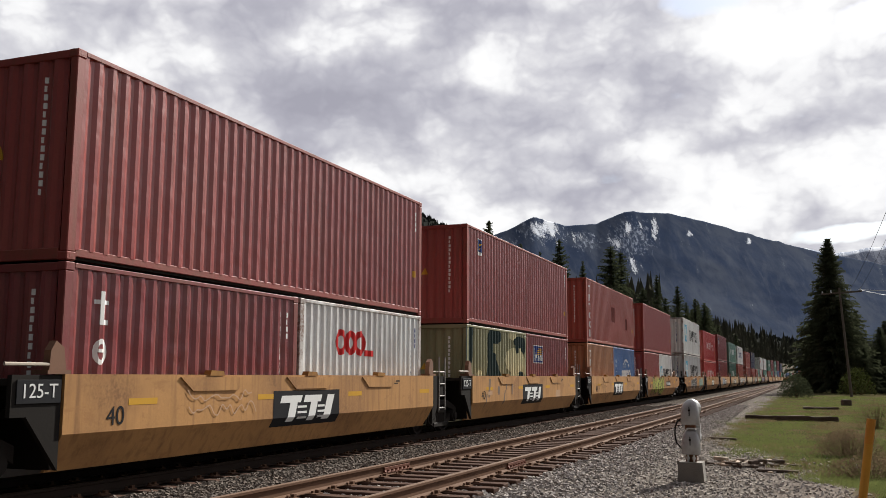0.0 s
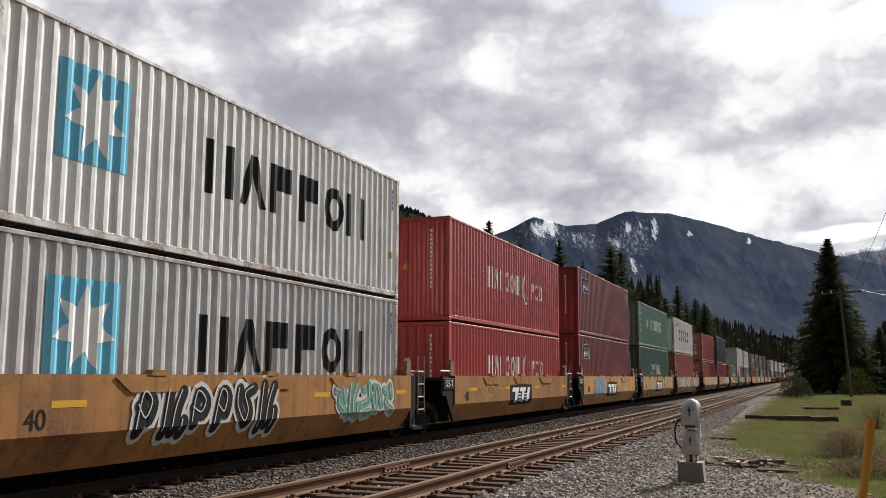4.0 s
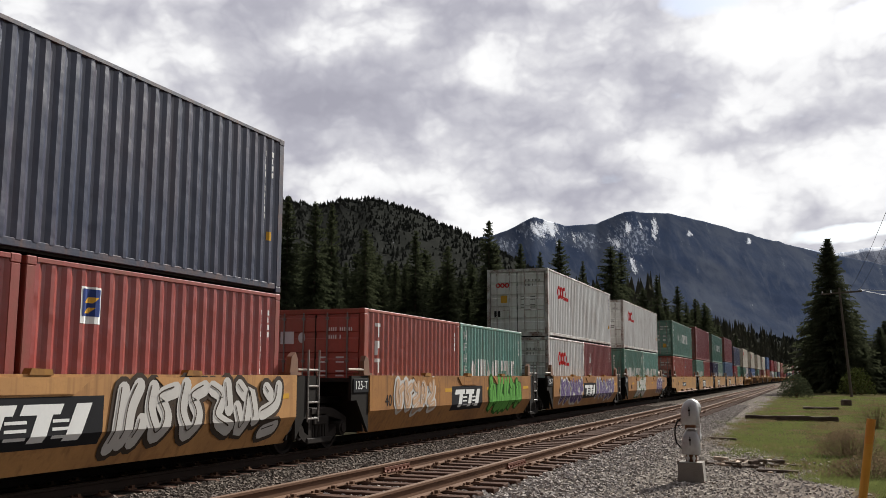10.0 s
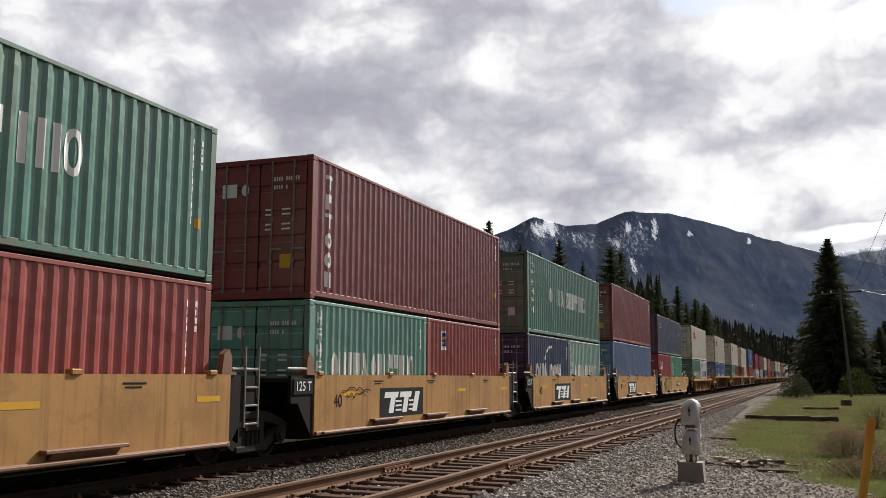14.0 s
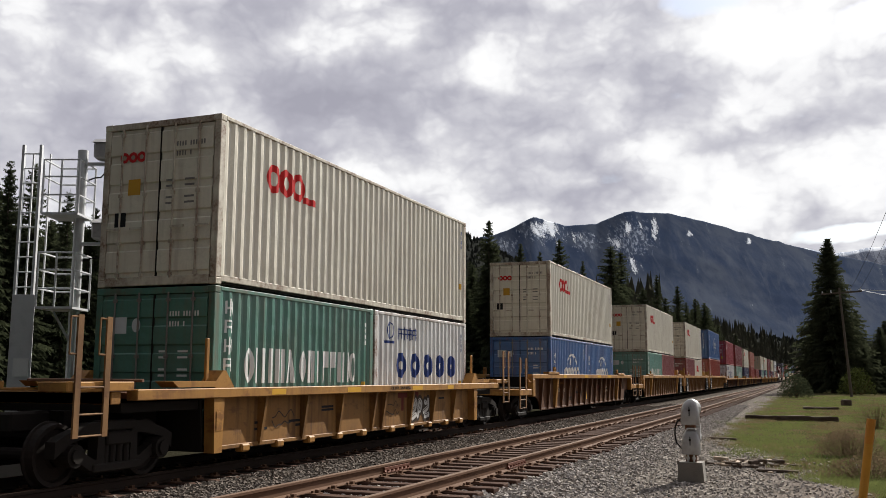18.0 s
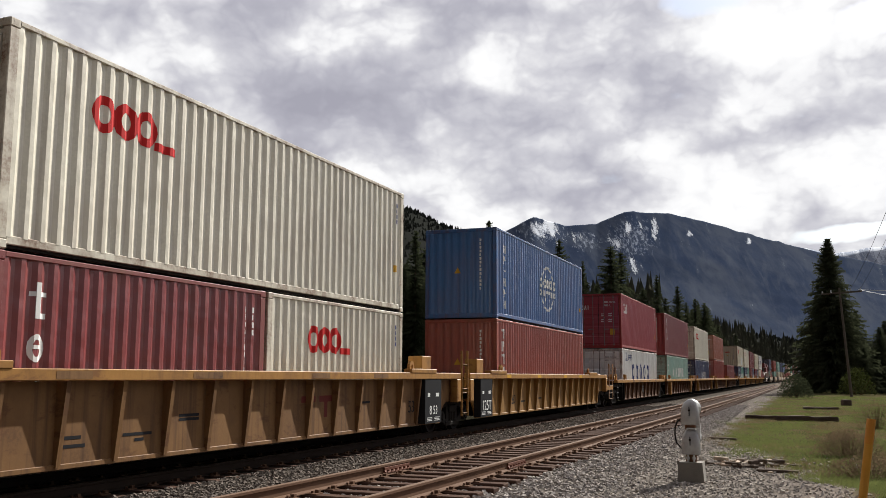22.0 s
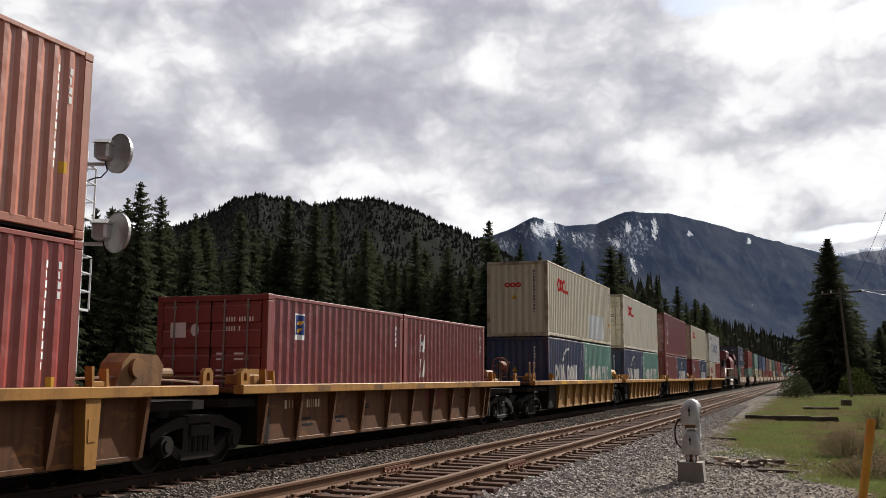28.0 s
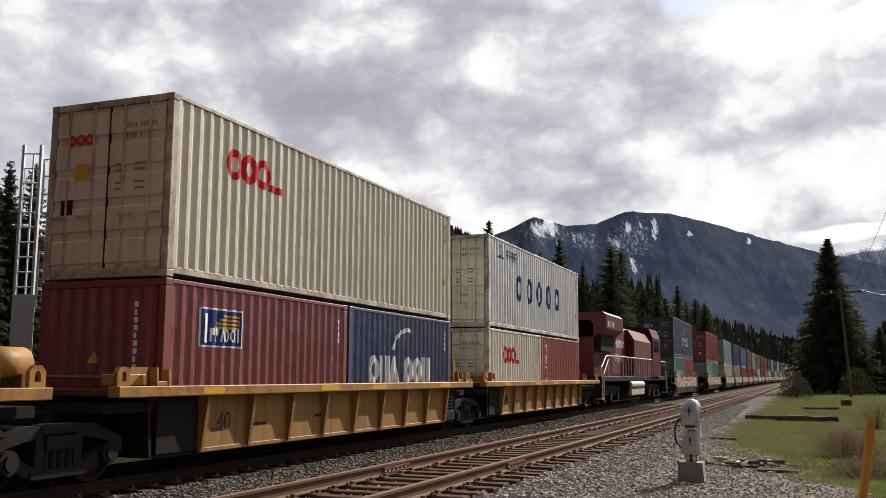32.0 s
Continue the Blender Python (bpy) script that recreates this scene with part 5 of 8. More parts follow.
    for on, y, s in ((first, -2.9, -1), (last, 15.1, 1)):
        if on:
            part("draft_gear", cached(("draft", s), lambda: finish("draft_gear", boxes((-0.42, 0.42, min(y, y - s * 2.2), max(y, y - s * 2.2), 0.82, 1.04), (-0.14, 0.14, min(y, y + s * 0.75), max(y, y + s * 0.75), 0.70, 0.98), (-1.15, 1.15, min(y, y - s * 0.35), max(y, y - s * 0.35), 0.98, 1.12), bevel=0.02), BLACK_STEEL)), None, car)
    for on, wing in ((first, [(-0.12, 1.49), (-1.62, 1.47), (-1.62, 0.96), (-0.92, 0.94), (-0.60, 0.742), (-0.12, 0.742)] if kind == "a" else [(-0.12, 1.50), (-2.55, 1.50), (-2.55, 0.72), (-0.62, 0.70), (-0.40, 0.60), (-0.12, 0.37)]), (last, [(12.50, 1.49), (14.45, 1.44), (14.45, 0.98), (14.20, 0.84), (13.70, 0.80), (13.40, 0.742), (12.50, 0.742)] if kind == "a" else [(12.50, 1.50), (14.45, 1.46), (14.45, 0.98), (14.20, 0.84), (13.60, 0.80), (13.22, 0.66), (12.95, 0.42), (12.50, 0.36)])):
        if on:
            me = cached(("wing", kind, on is last and last, first, colour.name), lambda: finish("end_wing", prism(bmesh.new(), wing, 0, HW - 0.03, HW - 0.004), colour))
            for m in (Matrix(), Matrix.Scale(-1, 4, (1, 0, 0))):
                part("end_wing", me, None, car, "grimy side sheet over the truck").matrix_basis = m
            y_a = min(p[0] for p in wing)
            if kind == "a":  # the folded-in lower edge runs on to a slanted end
                s_, e = (-1, -0.12) if wing[0][0] < 0 else (1, 12.50)
                bm, t = bmesh.new(), 0.03
                outer = [(HW - 0.004, e, 0.74), (HW - 0.004, e + s_ * (0.46 if s_ < 0 else 0.88), 0.74), (HW - 0.265, e + s_ * 0.15, 0.262), (HW - 0.265, e, 0.262)]
                rows_ = [[bm.verts.new((x - d, y, z)) for x, y, z in outer] for d in (0, t)]
                bm.faces.new(rows_[0])
                bm.faces.new(rows_[1][::-1])
                for i in range(4):
                    bm.faces.new((rows_[0][i], rows_[1][i], rows_[1][(i + 1) % 4], rows_[0][(i + 1) % 4]))
                part("lower_wing", bm, colour, car)
            spray(near, rect(y_a + 0.25, 1.12, y_a + 0.85, 1.34), "pale", HW - 0.004, 0.0, 0.0, 0.006)
            spray(near, [p for k in range(2) for p in rect(y_a + 0.29 + 0.27 * k, 1.15, y_a + 0.53 + 0.27 * k, 1.31)], "umber", HW - 0.004, 0.0, 0.0, 0.010)
    if first:
        bm = bmesh.new()
        ladder(bm, HW - 0.12, -2.95, 0.40, 1.95, 0.45, 4, 0.026)
        tube(bm, (HW - 0.12, -2.35, 1.0), (HW - 0.12, -2.35, 1.95), 0.026, 6)
        box(bm, HW - 0.35, HW - 0.02, -3.0, -0.9, 1.0, 1.07)
        part("end_ladder", bm, BLACK_STEEL, car, "black corner ladder and walkway")
    if last:
        bm = tube(bmesh.new(), (HW - 0.55, 12.9, 1.62), (HW - 0.55, 14.2, 1.62), 0.23, 16)
        part("air_tank", bm, CAR_BROWN, car, "dark rusty air reservoir")
        for y in (13.05, 13.95):
            part("tank_saddle", boxes((HW - 0.75, HW - 0.30, y, y + 0.10, 1.30, 1.50)), CAR_RUSTY, car)
        bm = boxes((HW - 0.9, HW - 0.1, 13.2, 14.8, 1.36, 1.42), bevel=0.02)
        part("end_box", bm, CAR_BROWN, car)
        wheel = bmesh.new()
        bmesh.ops.create_cone(wheel, cap_ends=False, segments=20, radius1=0.28, radius2=0.28, depth=0.04, matrix=Matrix.Translation((HW - 0.6, 14.75, 1.85)) @ Matrix.Rotation(math.pi / 2, 4, "X"))
        for k in range(4):
            a = k * math.pi / 4
            tube(wheel, (HW - 0.6 - 0.28 * math.cos(a), 14.75, 1.85 - 0.28 * math.sin(a)), (HW - 0.6 + 0.28 * math.cos(a), 14.75, 1.85 + 0.28 * math.sin(a)), 0.014, 5)
        tube(wheel, (HW - 0.6, 14.78, 1.1), (HW - 0.6, 14.78, 1.85), 0.03, 6)
        part("brake_wheel", wheel, BLACK_STEEL, car, "hand-brake wheel on a post")
        letters("B", 0.3, INK["black"], near, on_side(HW + 0.004, 10.9, 0.98))
    return car


def lug_mesh(top):
    """A lifting lug: a plate with a tall slot through it."""
    bm = bmesh.new()
    rim = [(0.0, 0.0), (0.26, 0.0), (0.26, 0.20), (0.19, 0.27), (0.07, 0.27), (0.0, 0.20)]
    hole = [(0.08, 0.07), (0.18, 0.07), (0.18, 0.15), (0.155, 0.20), (0.105, 0.20), (0.08, 0.15)]
    for x0, x1 in ((-0.035, 0.035),):
        loops = [[bm.verts.new((x, y, top + z)) for y, z in poly] for x in (x0, x1) for poly in (rim, hole)]
        for k in range(6):
            n = (k + 1) % 6
            bm.faces.new((loops[0][k], loops[0][n], loops[1][n], loops[1][k]))
            bm.faces.new((loops[2][k], loops[3][k], loops[3][n], loops[2][n]))
            bm.faces.new((loops[0][k], loops[2][k], loops[2][n], loops[0][n]))
            bm.faces.new((loops[1][k], loops[1][n], loops[3][n], loops[3][k]))
    return bm


def ribbed_car(rnd, first, last, colour, chord, top, y0, y1, rib_step, marks, deep, tank=False):
    """A well unit with ribbed sides under a top chord."""
    HW = 1.50
    words = {"car_rusty": "ribbed well car, yellow top chord, rusty tan side panels", "car_brown": "ribbed well car, yellow top chord, dark rusty side panels", "car_mustard": "ribbed yellow well car with a bright top chord", "car_ochre": "worn ochre well car, wide ribs, silver spray paint"}
    car = thing("well_car", words[colour.name], "railway car", "well cars of the train")
    gold, lone = colour is CAR_MUSTARD, colour is CAR_OCHRE
    mid = colour is CAR_BROWN and not deep and not first and not last
    a, b = (y0, y1) if deep else (0.0, 12.19) if lone else (0.88, 11.56) if gold else (-1.50, 13.45) if mid else (-0.10 if first else -0.30, 12.10)
    xs = HW - 0.22
    key = (colour.name, top, y0, y1, first, last)

    def panel():
        bm = bmesh.new()
        if deep:  # the ends are cut away in an arch over the trucks
            arch = [(0.0, 0.82), (0.70, 0.82), (0.98, 0.74), (1.20, 0.58), (1.36, 0.32)]
            near_end = [(y0 + u * (1.30 if first else 0.75), z) for u, z in arch]
            far_end = [(y1 - u * (1.0 if last else 0.75), z) for u, z in arch[::-1]]
            prism(bm, near_end + far_end + [(y1, top - 0.16), (y0, top - 0.16)], 0, xs - 0.04, xs)
        else:
            prism(bm, [(xs, top - 0.155), (xs - 0.03, top - 0.155), (xs - 0.03, 0.34), (xs, 0.34)], 1, a, b)
        return finish("side_sheet", bm, colour)

    for k in (1, -1):
        sm = Matrix.Scale(k, 4, (1, 0, 0))
        s = part("side_sheet", cached(("sheet",) + key, panel), None, car)
        s.matrix_basis = sm
        c = part("top_chord", cached(("chord",) + key, lambda: finish("top_chord", boxes((HW - 0.20, HW, y0, y1, top - 0.155, top), bevel=0.012), chord)), None, car, "yellow top chord")
        c.matrix_basis = sm
        bch = part("bottom_chord", cached(("bchord",) + key, lambda: finish("bottom_chord", boxes((HW - 0.25, HW - 0.195, a + ((1.77 if first else 1.02) if deep else 0.02), b - ((1.36 if last else 1.02) if deep else 0.02), 0.29, 0.36), bevel=0.008), colour)), None, car)
        bch.matrix_basis = sm
        rib = cached(("rib", colour.name, top), lambda: finish("rib", prism(bmesh.new(), [(HW - 0.05, top - 0.16), (HW - 0.165, 0.32), (HW - 0.23, 0.32), (HW - 0.23, top - 0.16)], 1, -0.04, 0.04), colour))
        ra, rb = (a + (1.92 if first else 2.26), b - (1.5 if last else 2.66)) if deep else (a + 0.04, b - 0.04)
        n = int((rb - ra) / rib_step)
        places = [ra + (rb - ra) * i / n for i in range(n + 1)] if gold or deep and not first else [-1.90 + 1.021 * i for i in range(16 if last else 17)] if deep else [1.34, 2.81, 4.27, 5.84, 6.35, 7.92, 9.38, 10.85] if lone else [a + 0.04] + [0.95 + 1.34 * i for i in range(9)] + [b - 0.04]
        for q in places:
            p = part("rib", rib, None, car)
            p.matrix_basis = sm @ Matrix.Translation((0, q, 0))
        if k == 1:
            near = s
    part("well_floor", cached(("wfloor", deep), lambda: finish("well_floor", boxes((-1.2, 1.2, -0.1 if not deep else -0.3, 12.3 if not deep else 12.5, 0.27, 0.34)), BLACK_STEEL)), None, car)

    for ya, yb, s in ((-0.2, y0, -1), (12.4, y1, 1)):
        part("end_deck", boxes((-HW + 0.28, HW - 0.28, min(ya, yb), max(ya, yb), 0.96, 1.10)), BLACK_STEEL, car)
        part("bulkhead", prism(bmesh.new(), [(ya, 0.30), (ya + s * 0.06, 0.30), (ya + s * 0.16, top - 0.1), (ya + s * 0.10, top - 0.1)], 0, -1.25, 1.25), BLACK_STEEL, car)
        part("center_sill", boxes((-0.4, 0.4, min(ya, yb + s * 0.2), max(ya, yb + s * 0.2), 0.72, 0.98)), BLACK_STEEL, car)
    lug = cached(("lug", top), lambda: finish("lug", lug_mesh(top), chord))
    stop = cached(("stop", top), lambda: finish("corner_stop", prism(prism(boxes((-0.04, 0.05, 0.03, 0.30, top, top + 0.07), bevel=0.008), [(0.0, top), (0.04, top), (0.02, top + 0.27), (-0.03, top + 0.27)], 0, -0.06, 0.06), [(0.27, top), (0.33, top), (0.29, top + 0.24), (0.25, top + 0.24)], 0, -0.06, 0.06), chord))
    for x in (-HW + 0.12, HW - 0.12):
        for y in (() if lone else (y0 + 0.05, y1 - 0.31) if not deep else (-0.25, 12.2)):
            part("lug", lug, None, car, "yellow lifting lug").location = (x, y, 0)
        for y in (() if deep or lone else (-0.38, 12.25)):
            part("corner_stop", stop, None, car).location = (x, y, 0)
    if not deep:
        if gold:
            for q, e in ((-0.12, 0.88), (11.56, 12.45)):
                plate_me = cached(("end_plate", top, q), lambda: finish("end_plate", boxes((xs - 0.05, xs - 0.02, q, e, 0.33, top - 0.16), bevel=0.006), BLACK_STEEL))
                for k in (1, -1):
                    plate = part("end_plate", plate_me, None, car, "black end plate")
                    plate.matrix_basis = Matrix.Scale(k, 4, (1, 0, 0))
                    if k == 1 and q > 6:
                        spray(plate, [p for i in range(5) for p in rect(q + 0.14, 0.92 - 0.09 * i, q + 0.44, 0.945 - 0.09 * i) + rect(q + 0.52, 0.92 - 0.09 * i, q + 0.74, 0.945 - 0.09 * i)], "ash", xs - 0.02, 0.0, 0.0, 0.003)
        for u in (-0.13, 12.18) if mid else () if gold else (-0.20, 12.23):
            for k in (1, -1):
                if lone or mid:
                    post = prism(bmesh.new(), [(u - 0.07, top - 0.156), (u + 0.22, top - 0.156), (u + 0.18, 0.27), (u - 0.03, 0.27)], 0, xs, HW - 0.03)
                    box(post, HW - 0.03, HW - 0.022, u + 0.0, u + 0.15, 0.62, 0.92)
                    part("end_post", post, chord, car, "wide yellow end post").matrix_basis = Matrix.Scale(k, 4, (1, 0, 0))
                else:
                    post_me = cached(("end_upright", top, u), lambda: finish("end_post", boxes((xs - 0.03, xs + 0.05, u, u + 0.16, 0.30, top - 0.16), bevel=0.01), BLACK_STEEL))
                    part("end_post", post_me, None, car, "black end post").matrix_basis = Matrix.Scale(k, 4, (1, 0, 0))
    if deep and first:
        for u in (0.14, 12.39):
            post = part("wide_rib", prism(bmesh.new(), [(HW - 0.03, top - 0.16), (HW - 0.15, 0.34), (HW - 0.23, 0.34), (HW - 0.23, top - 0.16)], 1, u - 0.10, u + 0.10), chord, car, "wide yellow rib")
            for z, text in ((1.20, "20"), (1.06, "40")):
                letters(text, 0.11, INK["umber"], post, on_side(HW - 0.02 - (top - z) * 0.09, u, z))
    if deep:
        for q0, q1 in ((-1.45, 0.12), (12.1, 13.7)):
            bm = boxes((HW - 0.20, HW + 0.014, q0, q1, top - 0.01, top + 0.09), bevel=0.012)
            part("raised_sill", bm, chord, car)
        for y, on in ((-2.36, not first), (13.0, not last)):
            if on:
                block = boxes((HW - 0.62, HW - 0.24, y + 0.32, y + 0.92, top, top + 0.42), bevel=0.015)
                part("stop_box", block, chord, car, "boxy yellow container stop")
                panel_ = part("data_panel", boxes((xs + 0.001, HW - 0.012, y, y + 1.08, 0.33, top - 0.165)), INK["black"], car, "black panel with white load figures")
                letters("125T" if y < 6.0 else "8 53", 0.40 if y < 6.0 else 0.30, INK["white"], panel_, on_side(HW - 0.008, y + 0.54, 0.64))
                spray(panel_, [p for k in range(3) for p in rect(y + 0.10, 0.46 - 0.035 * k, y + 0.45, 0.475 - 0.035 * k) + rect(y + 0.60, 0.46 - 0.035 * k, y + 0.95, 0.475 - 0.035 * k)] + rect(y + 0.15, 0.98, y + 0.30, 1.07) + rect(y + 0.70, 0.98, y + 0.90, 1.07), "white", HW - 0.009, 0.0, 0.0, 0.0)
        for y, s, outer in ((y0, 1, first), (y1, -1, last)):
            bm = boxes((HW - 0.20, HW + 0.01, min(y, y + s * 0.30), max(y, y + s * 0.30), 0.80, top - 0.16), bevel=0.02)
            box(bm, HW, HW + 0.013, min(y + s * 0.10, y + s * 0.20), max(y + s * 0.10, y + s * 0.20), 0.88, 1.10)
            part("end_post", bm, chord, car, "yellow end post")
            bm = boxes((-HW + 0.05, HW - 0.02, min(y, y - s * (1.5 if outer else 0.75)), max(y, y - s * (1.5 if outer else 0.75)), 0.86, 1.06), bevel=0.015)
            part("step_platform", bm, chord, car, "yellow step platform")
            if outer:  # tall hoops joined by a hanging step, as at a coupled end
                x, ya, yb = HW - 0.03, y - s * (0.72 if first and s > 0 else 0.66), y - s * (1.40 if first and s > 0 else 1.50)
                bm = boxes(*[(x - 0.025, x + 0.005, q - 0.05, q + 0.05, 0.44, 2.10) for q in (ya, yb)])
                for z in (0.45, 0.72):
                    tube(bm, (x - 0.01, ya, z), (x - 0.01, yb, z), 0.016, 8)
                for q in (ya, yb):
                    pipe(bm, [(x - 0.01, q + 0.03, 2.06), (x - 0.01, q + 0.15, 2.06), (x - 0.01, q + 0.15, 1.62), (x - 0.01, q + 0.03, 1.62)], 0.013)
                box(bm, x - 0.01, x + 0.012, ya - 0.06, ya + 0.10, 1.02, 1.12)
                part("end_ladder", bm, CAR_RUSTY, car, "tall worn grab posts with hanging steps")
                if last and s < 0:
                    part("brake_gear", boxes((HW - 0.95, HW - 0.45, min(y - s * 0.25, y - s * 0.75), max(y - s * 0.25, y - s * 0.75), 1.06, 1.62), (HW - 1.3, HW - 0.6, min(y, y - s * 0.5), max(y, y - s * 0.5), 1.06, 1.36), bevel=0.05), RUSTY, car, "rusty brake gear on the end platform")
                part("hand_pipe", pipe(bmesh.new(), [(HW - 0.06, y, 1.30), (HW - 0.06, y - s * 0.28, 1.32), (HW - 0.10, y - s * 0.45, 1.46)], 0.022), chord, car)
            else:
                part("end_ladder", ladder(bmesh.new(), HW - 0.03, min(y - s * 0.15, y - s * 0.62), 0.42, 2.18, 0.46, 3, 0.032), chord, car, "yellow end ladder")
    else:
        if first and not lone:
            for y in (y0 + 0.1, y0 + 0.65):
                part("grab_iron", pipe(bmesh.new(), [(HW - 0.25, y, top), (HW - 0.25, y, top + 0.62), (HW - 0.25, y + 0.12, top + 0.62), (HW - 0.25, y + 0.12, top)], 0.02), RUSTY, car)
            part("end_ladder", ladder(bmesh.new(), HW - 0.06, y0 + 0.05, 0.40, top, 0.42, 3, 0.022), BLACK_STEEL, car)
        if not lone:
            at_ = y0 + 0.22
            part("stop_box", prism(boxes((HW - 0.52, HW - 0.22, at_, at_ + 0.62, top, top + 0.17), bevel=0.015), [(at_ + 0.22, top + 0.17), (at_ + 0.62, top + 0.17), (at_ + 0.66, top + 0.27), (at_ + 0.30, top + 0.27)], 0, HW - 0.50, HW - 0.24), chord, car, "worn yellow box on the end deck")
        if mid:
            gear = prism(bmesh.new(), [(y1 - 1.75, top), (y1 - 0.75, top), (y1 - 0.70, top + 0.30), (y1 - 0.85, top + 0.46), (y1 - 1.45, top + 0.48), (y1 - 1.62, top + 0.34)], 0, HW - 0.95, HW - 0.55)
            tube(gear, (HW - 0.75, y1 - 0.72, top + 0.18), (HW - 0.75, y1 - 0.30, top + 0.18), 0.09, 12)
            tube(gear, (HW - 0.54, y1 - 1.35, top + 0.26), (HW - 0.48, y1 - 1.35, top + 0.26), 0.15, 14)
            part("brake_housing", gear, CAR_RUSTY, car, "rusty brake housing on the end deck")
            part("brake_rod", pipe(bmesh.new(), [(HW - 0.62, y1 - 2.6, top + 0.10), (HW - 0.62, y1 - 1.7, top + 0.12), (HW - 0.66, y1 - 0.1, top + 0.06), (HW - 0.66, y1 + 0.5, top + 0.02)], 0.022), RUSTY, car)
        part("cross_pipe", pipe(bmesh.new(), [(-1.1, y0 + 0.6, top + 0.12), (1.1, y0 + 0.6, top + 0.12)], 0.025), RUSTY, car)
        part("end_deck", boxes((-HW + 0.2, HW - 0.2, y0 + 0.05, -0.15, top - 0.13, top - 0.05)), CAR_BROWN, car)
        if colour is CAR_MUSTARD and tank:
            barrel = tube(bmesh.new(), (HW - 0.50, 12.75, top + 0.30), (HW - 0.50, 13.40, top + 0.30), 0.20, 20)
            tube(barrel, (HW - 0.50, 12.66, top + 0.30), (HW - 0.50, 12.75, top + 0.30), 0.12, 20, 0.20)
            tube(barrel, (HW - 0.50, 13.40, top + 0.30), (HW - 0.50, 13.49, top + 0.30), 0.20, 20, 0.12)
            for f in barrel.faces:
                f.smooth = True
            part("air_tank", barrel, CAR_CHORD, car, "yellow air reservoir")
            for y in (12.85, 13.24):
                part("tank_saddle", boxes((HW - 0.68, HW - 0.32, y, y + 0.06, top - 0.1, top + 0.16)), CAR_RUSTY, car)
        elif colour is CAR_MUSTARD and not last:
            lever = prism(bmesh.new(), [(12.62, top), (12.72, top), (12.66, top + 0.62), (12.56, top + 0.62)], 0, HW - 0.42, HW - 0.34)
            prism(lever, [(12.60, top + 0.56), (12.68, top + 0.48), (13.02, top + 0.02), (12.94, top)], 0, HW - 0.41, HW - 0.35)
            part("brake_lever", lever, CAR_CHORD, car, "yellow brake lever")
        if last and colour is CAR_BROWN and not first:
            w = bmesh.new()
            hub = Vector((HW - 0.5, y1 - 0.5, top + 0.48))
            ring_ = [hub + Vector((0.27 * math.cos(k * math.pi / 8), -0.10, 0.27 * math.sin(k * math.pi / 8))) for k in range(17)]
            pipe(w, ring_, 0.022, 6)
            for k in range(0, 16, 4):
                tube(w, hub, ring_[k], 0.018, 5)
            tube(w, hub + Vector((0, 0.16, 0)), hub + Vector((0, -0.06, 0)), 0.17, 14, 0.12)
            tube(w, (HW - 0.5, y1 - 0.5, top - 0.06), (HW - 0.5, y1 - 0.5, top + 0.45), 0.04, 8)
            part("winch", boxes((HW - 0.95, HW - 0.25, y1 - 2.3, y1 - 1.2, top - 0.13, top + 0.10), (HW - 0.75, HW - 0.45, y1 - 2.1, y1 - 1.4, top + 0.10, top + 0.34), bevel=0.05), RUSTY, car, "rusty winch on the end deck")
            part("brake_wheel", w, JOINT_RUST, car, "rusty orange brake gear")
            for y in (y1 - 1.5, y1 - 0.5):
                part("grab_iron", pipe(bmesh.new(), [(HW - 0.25, y, top), (HW - 0.25, y, top + 0.6), (HW - 0.25, y + 0.14, top + 0.6), (HW - 0.25, y + 0.14, top)], 0.02), BLACK_STEEL, car)
    if lone:
        for k in (1, -1):
            sm = Matrix.Scale(k, 4, (1, 0, 0))
            for f in (Matrix(), Matrix.Translation((0, 12.19, 0)) @ Matrix.Scale(-1, 4, (0, 1, 0))):
                wedge = prism(bmesh.new(), [(11.92, top), (12.46, top), (12.46, top + 0.10), (12.26, top + 0.28), (12.18, top + 0.28)], 0, HW - 0.30, HW - 0.02)
                part("container_guide", wedge, chord, car, "yellow wedge guide").matrix_basis = sm @ f
                tray = prism(bmesh.new(), [(12.46, top + 0.02), (13.40, top + 0.02), (13.54, top + 0.11), (12.46, top + 0.11)], 0, HW - 0.34, HW - 0.02)
                part("guide_tray", tray, chord, car).matrix_basis = sm @ f
                part("marker_post", boxes((HW - 0.24, HW - 0.19, 12.40, 12.48, top, 2.08), bevel=0.01), chord, car).matrix_basis = sm @ f
                part("end_platform", boxes((HW - 0.55, HW - 0.06, 14.33, 15.62, top - 0.02, top + 0.11), (-HW + 0.1, HW - 0.1, 14.55, 14.75, top - 0.20, top - 0.03), bevel=0.012), chord, car, "yellow end platform").matrix_basis = sm @ f
                steps_ = boxes((HW - 0.05, HW - 0.02, 14.88, 14.98, 0.68, 2.27), (HW - 0.05, HW - 0.02, 15.42, 15.52, 0.68, 2.27))
                for y in (14.93, 15.47):
                    pipe(steps_, [(HW - 0.035, y + 0.03, 2.24), (HW - 0.035, y + 0.17, 2.24), (HW - 0.035, y + 0.17, 1.76), (HW - 0.035, y + 0.03, 1.76)], 0.013)
                for z in (0.70, 0.98, 1.33):
                    tube(steps_, (HW - 0.035, 14.93, z), (HW - 0.035, 15.47, z), 0.015)
                part("end_ladder", steps_, CAR_RUSTY, car, "tall worn grab posts with hanging steps").matrix_basis = sm @ f
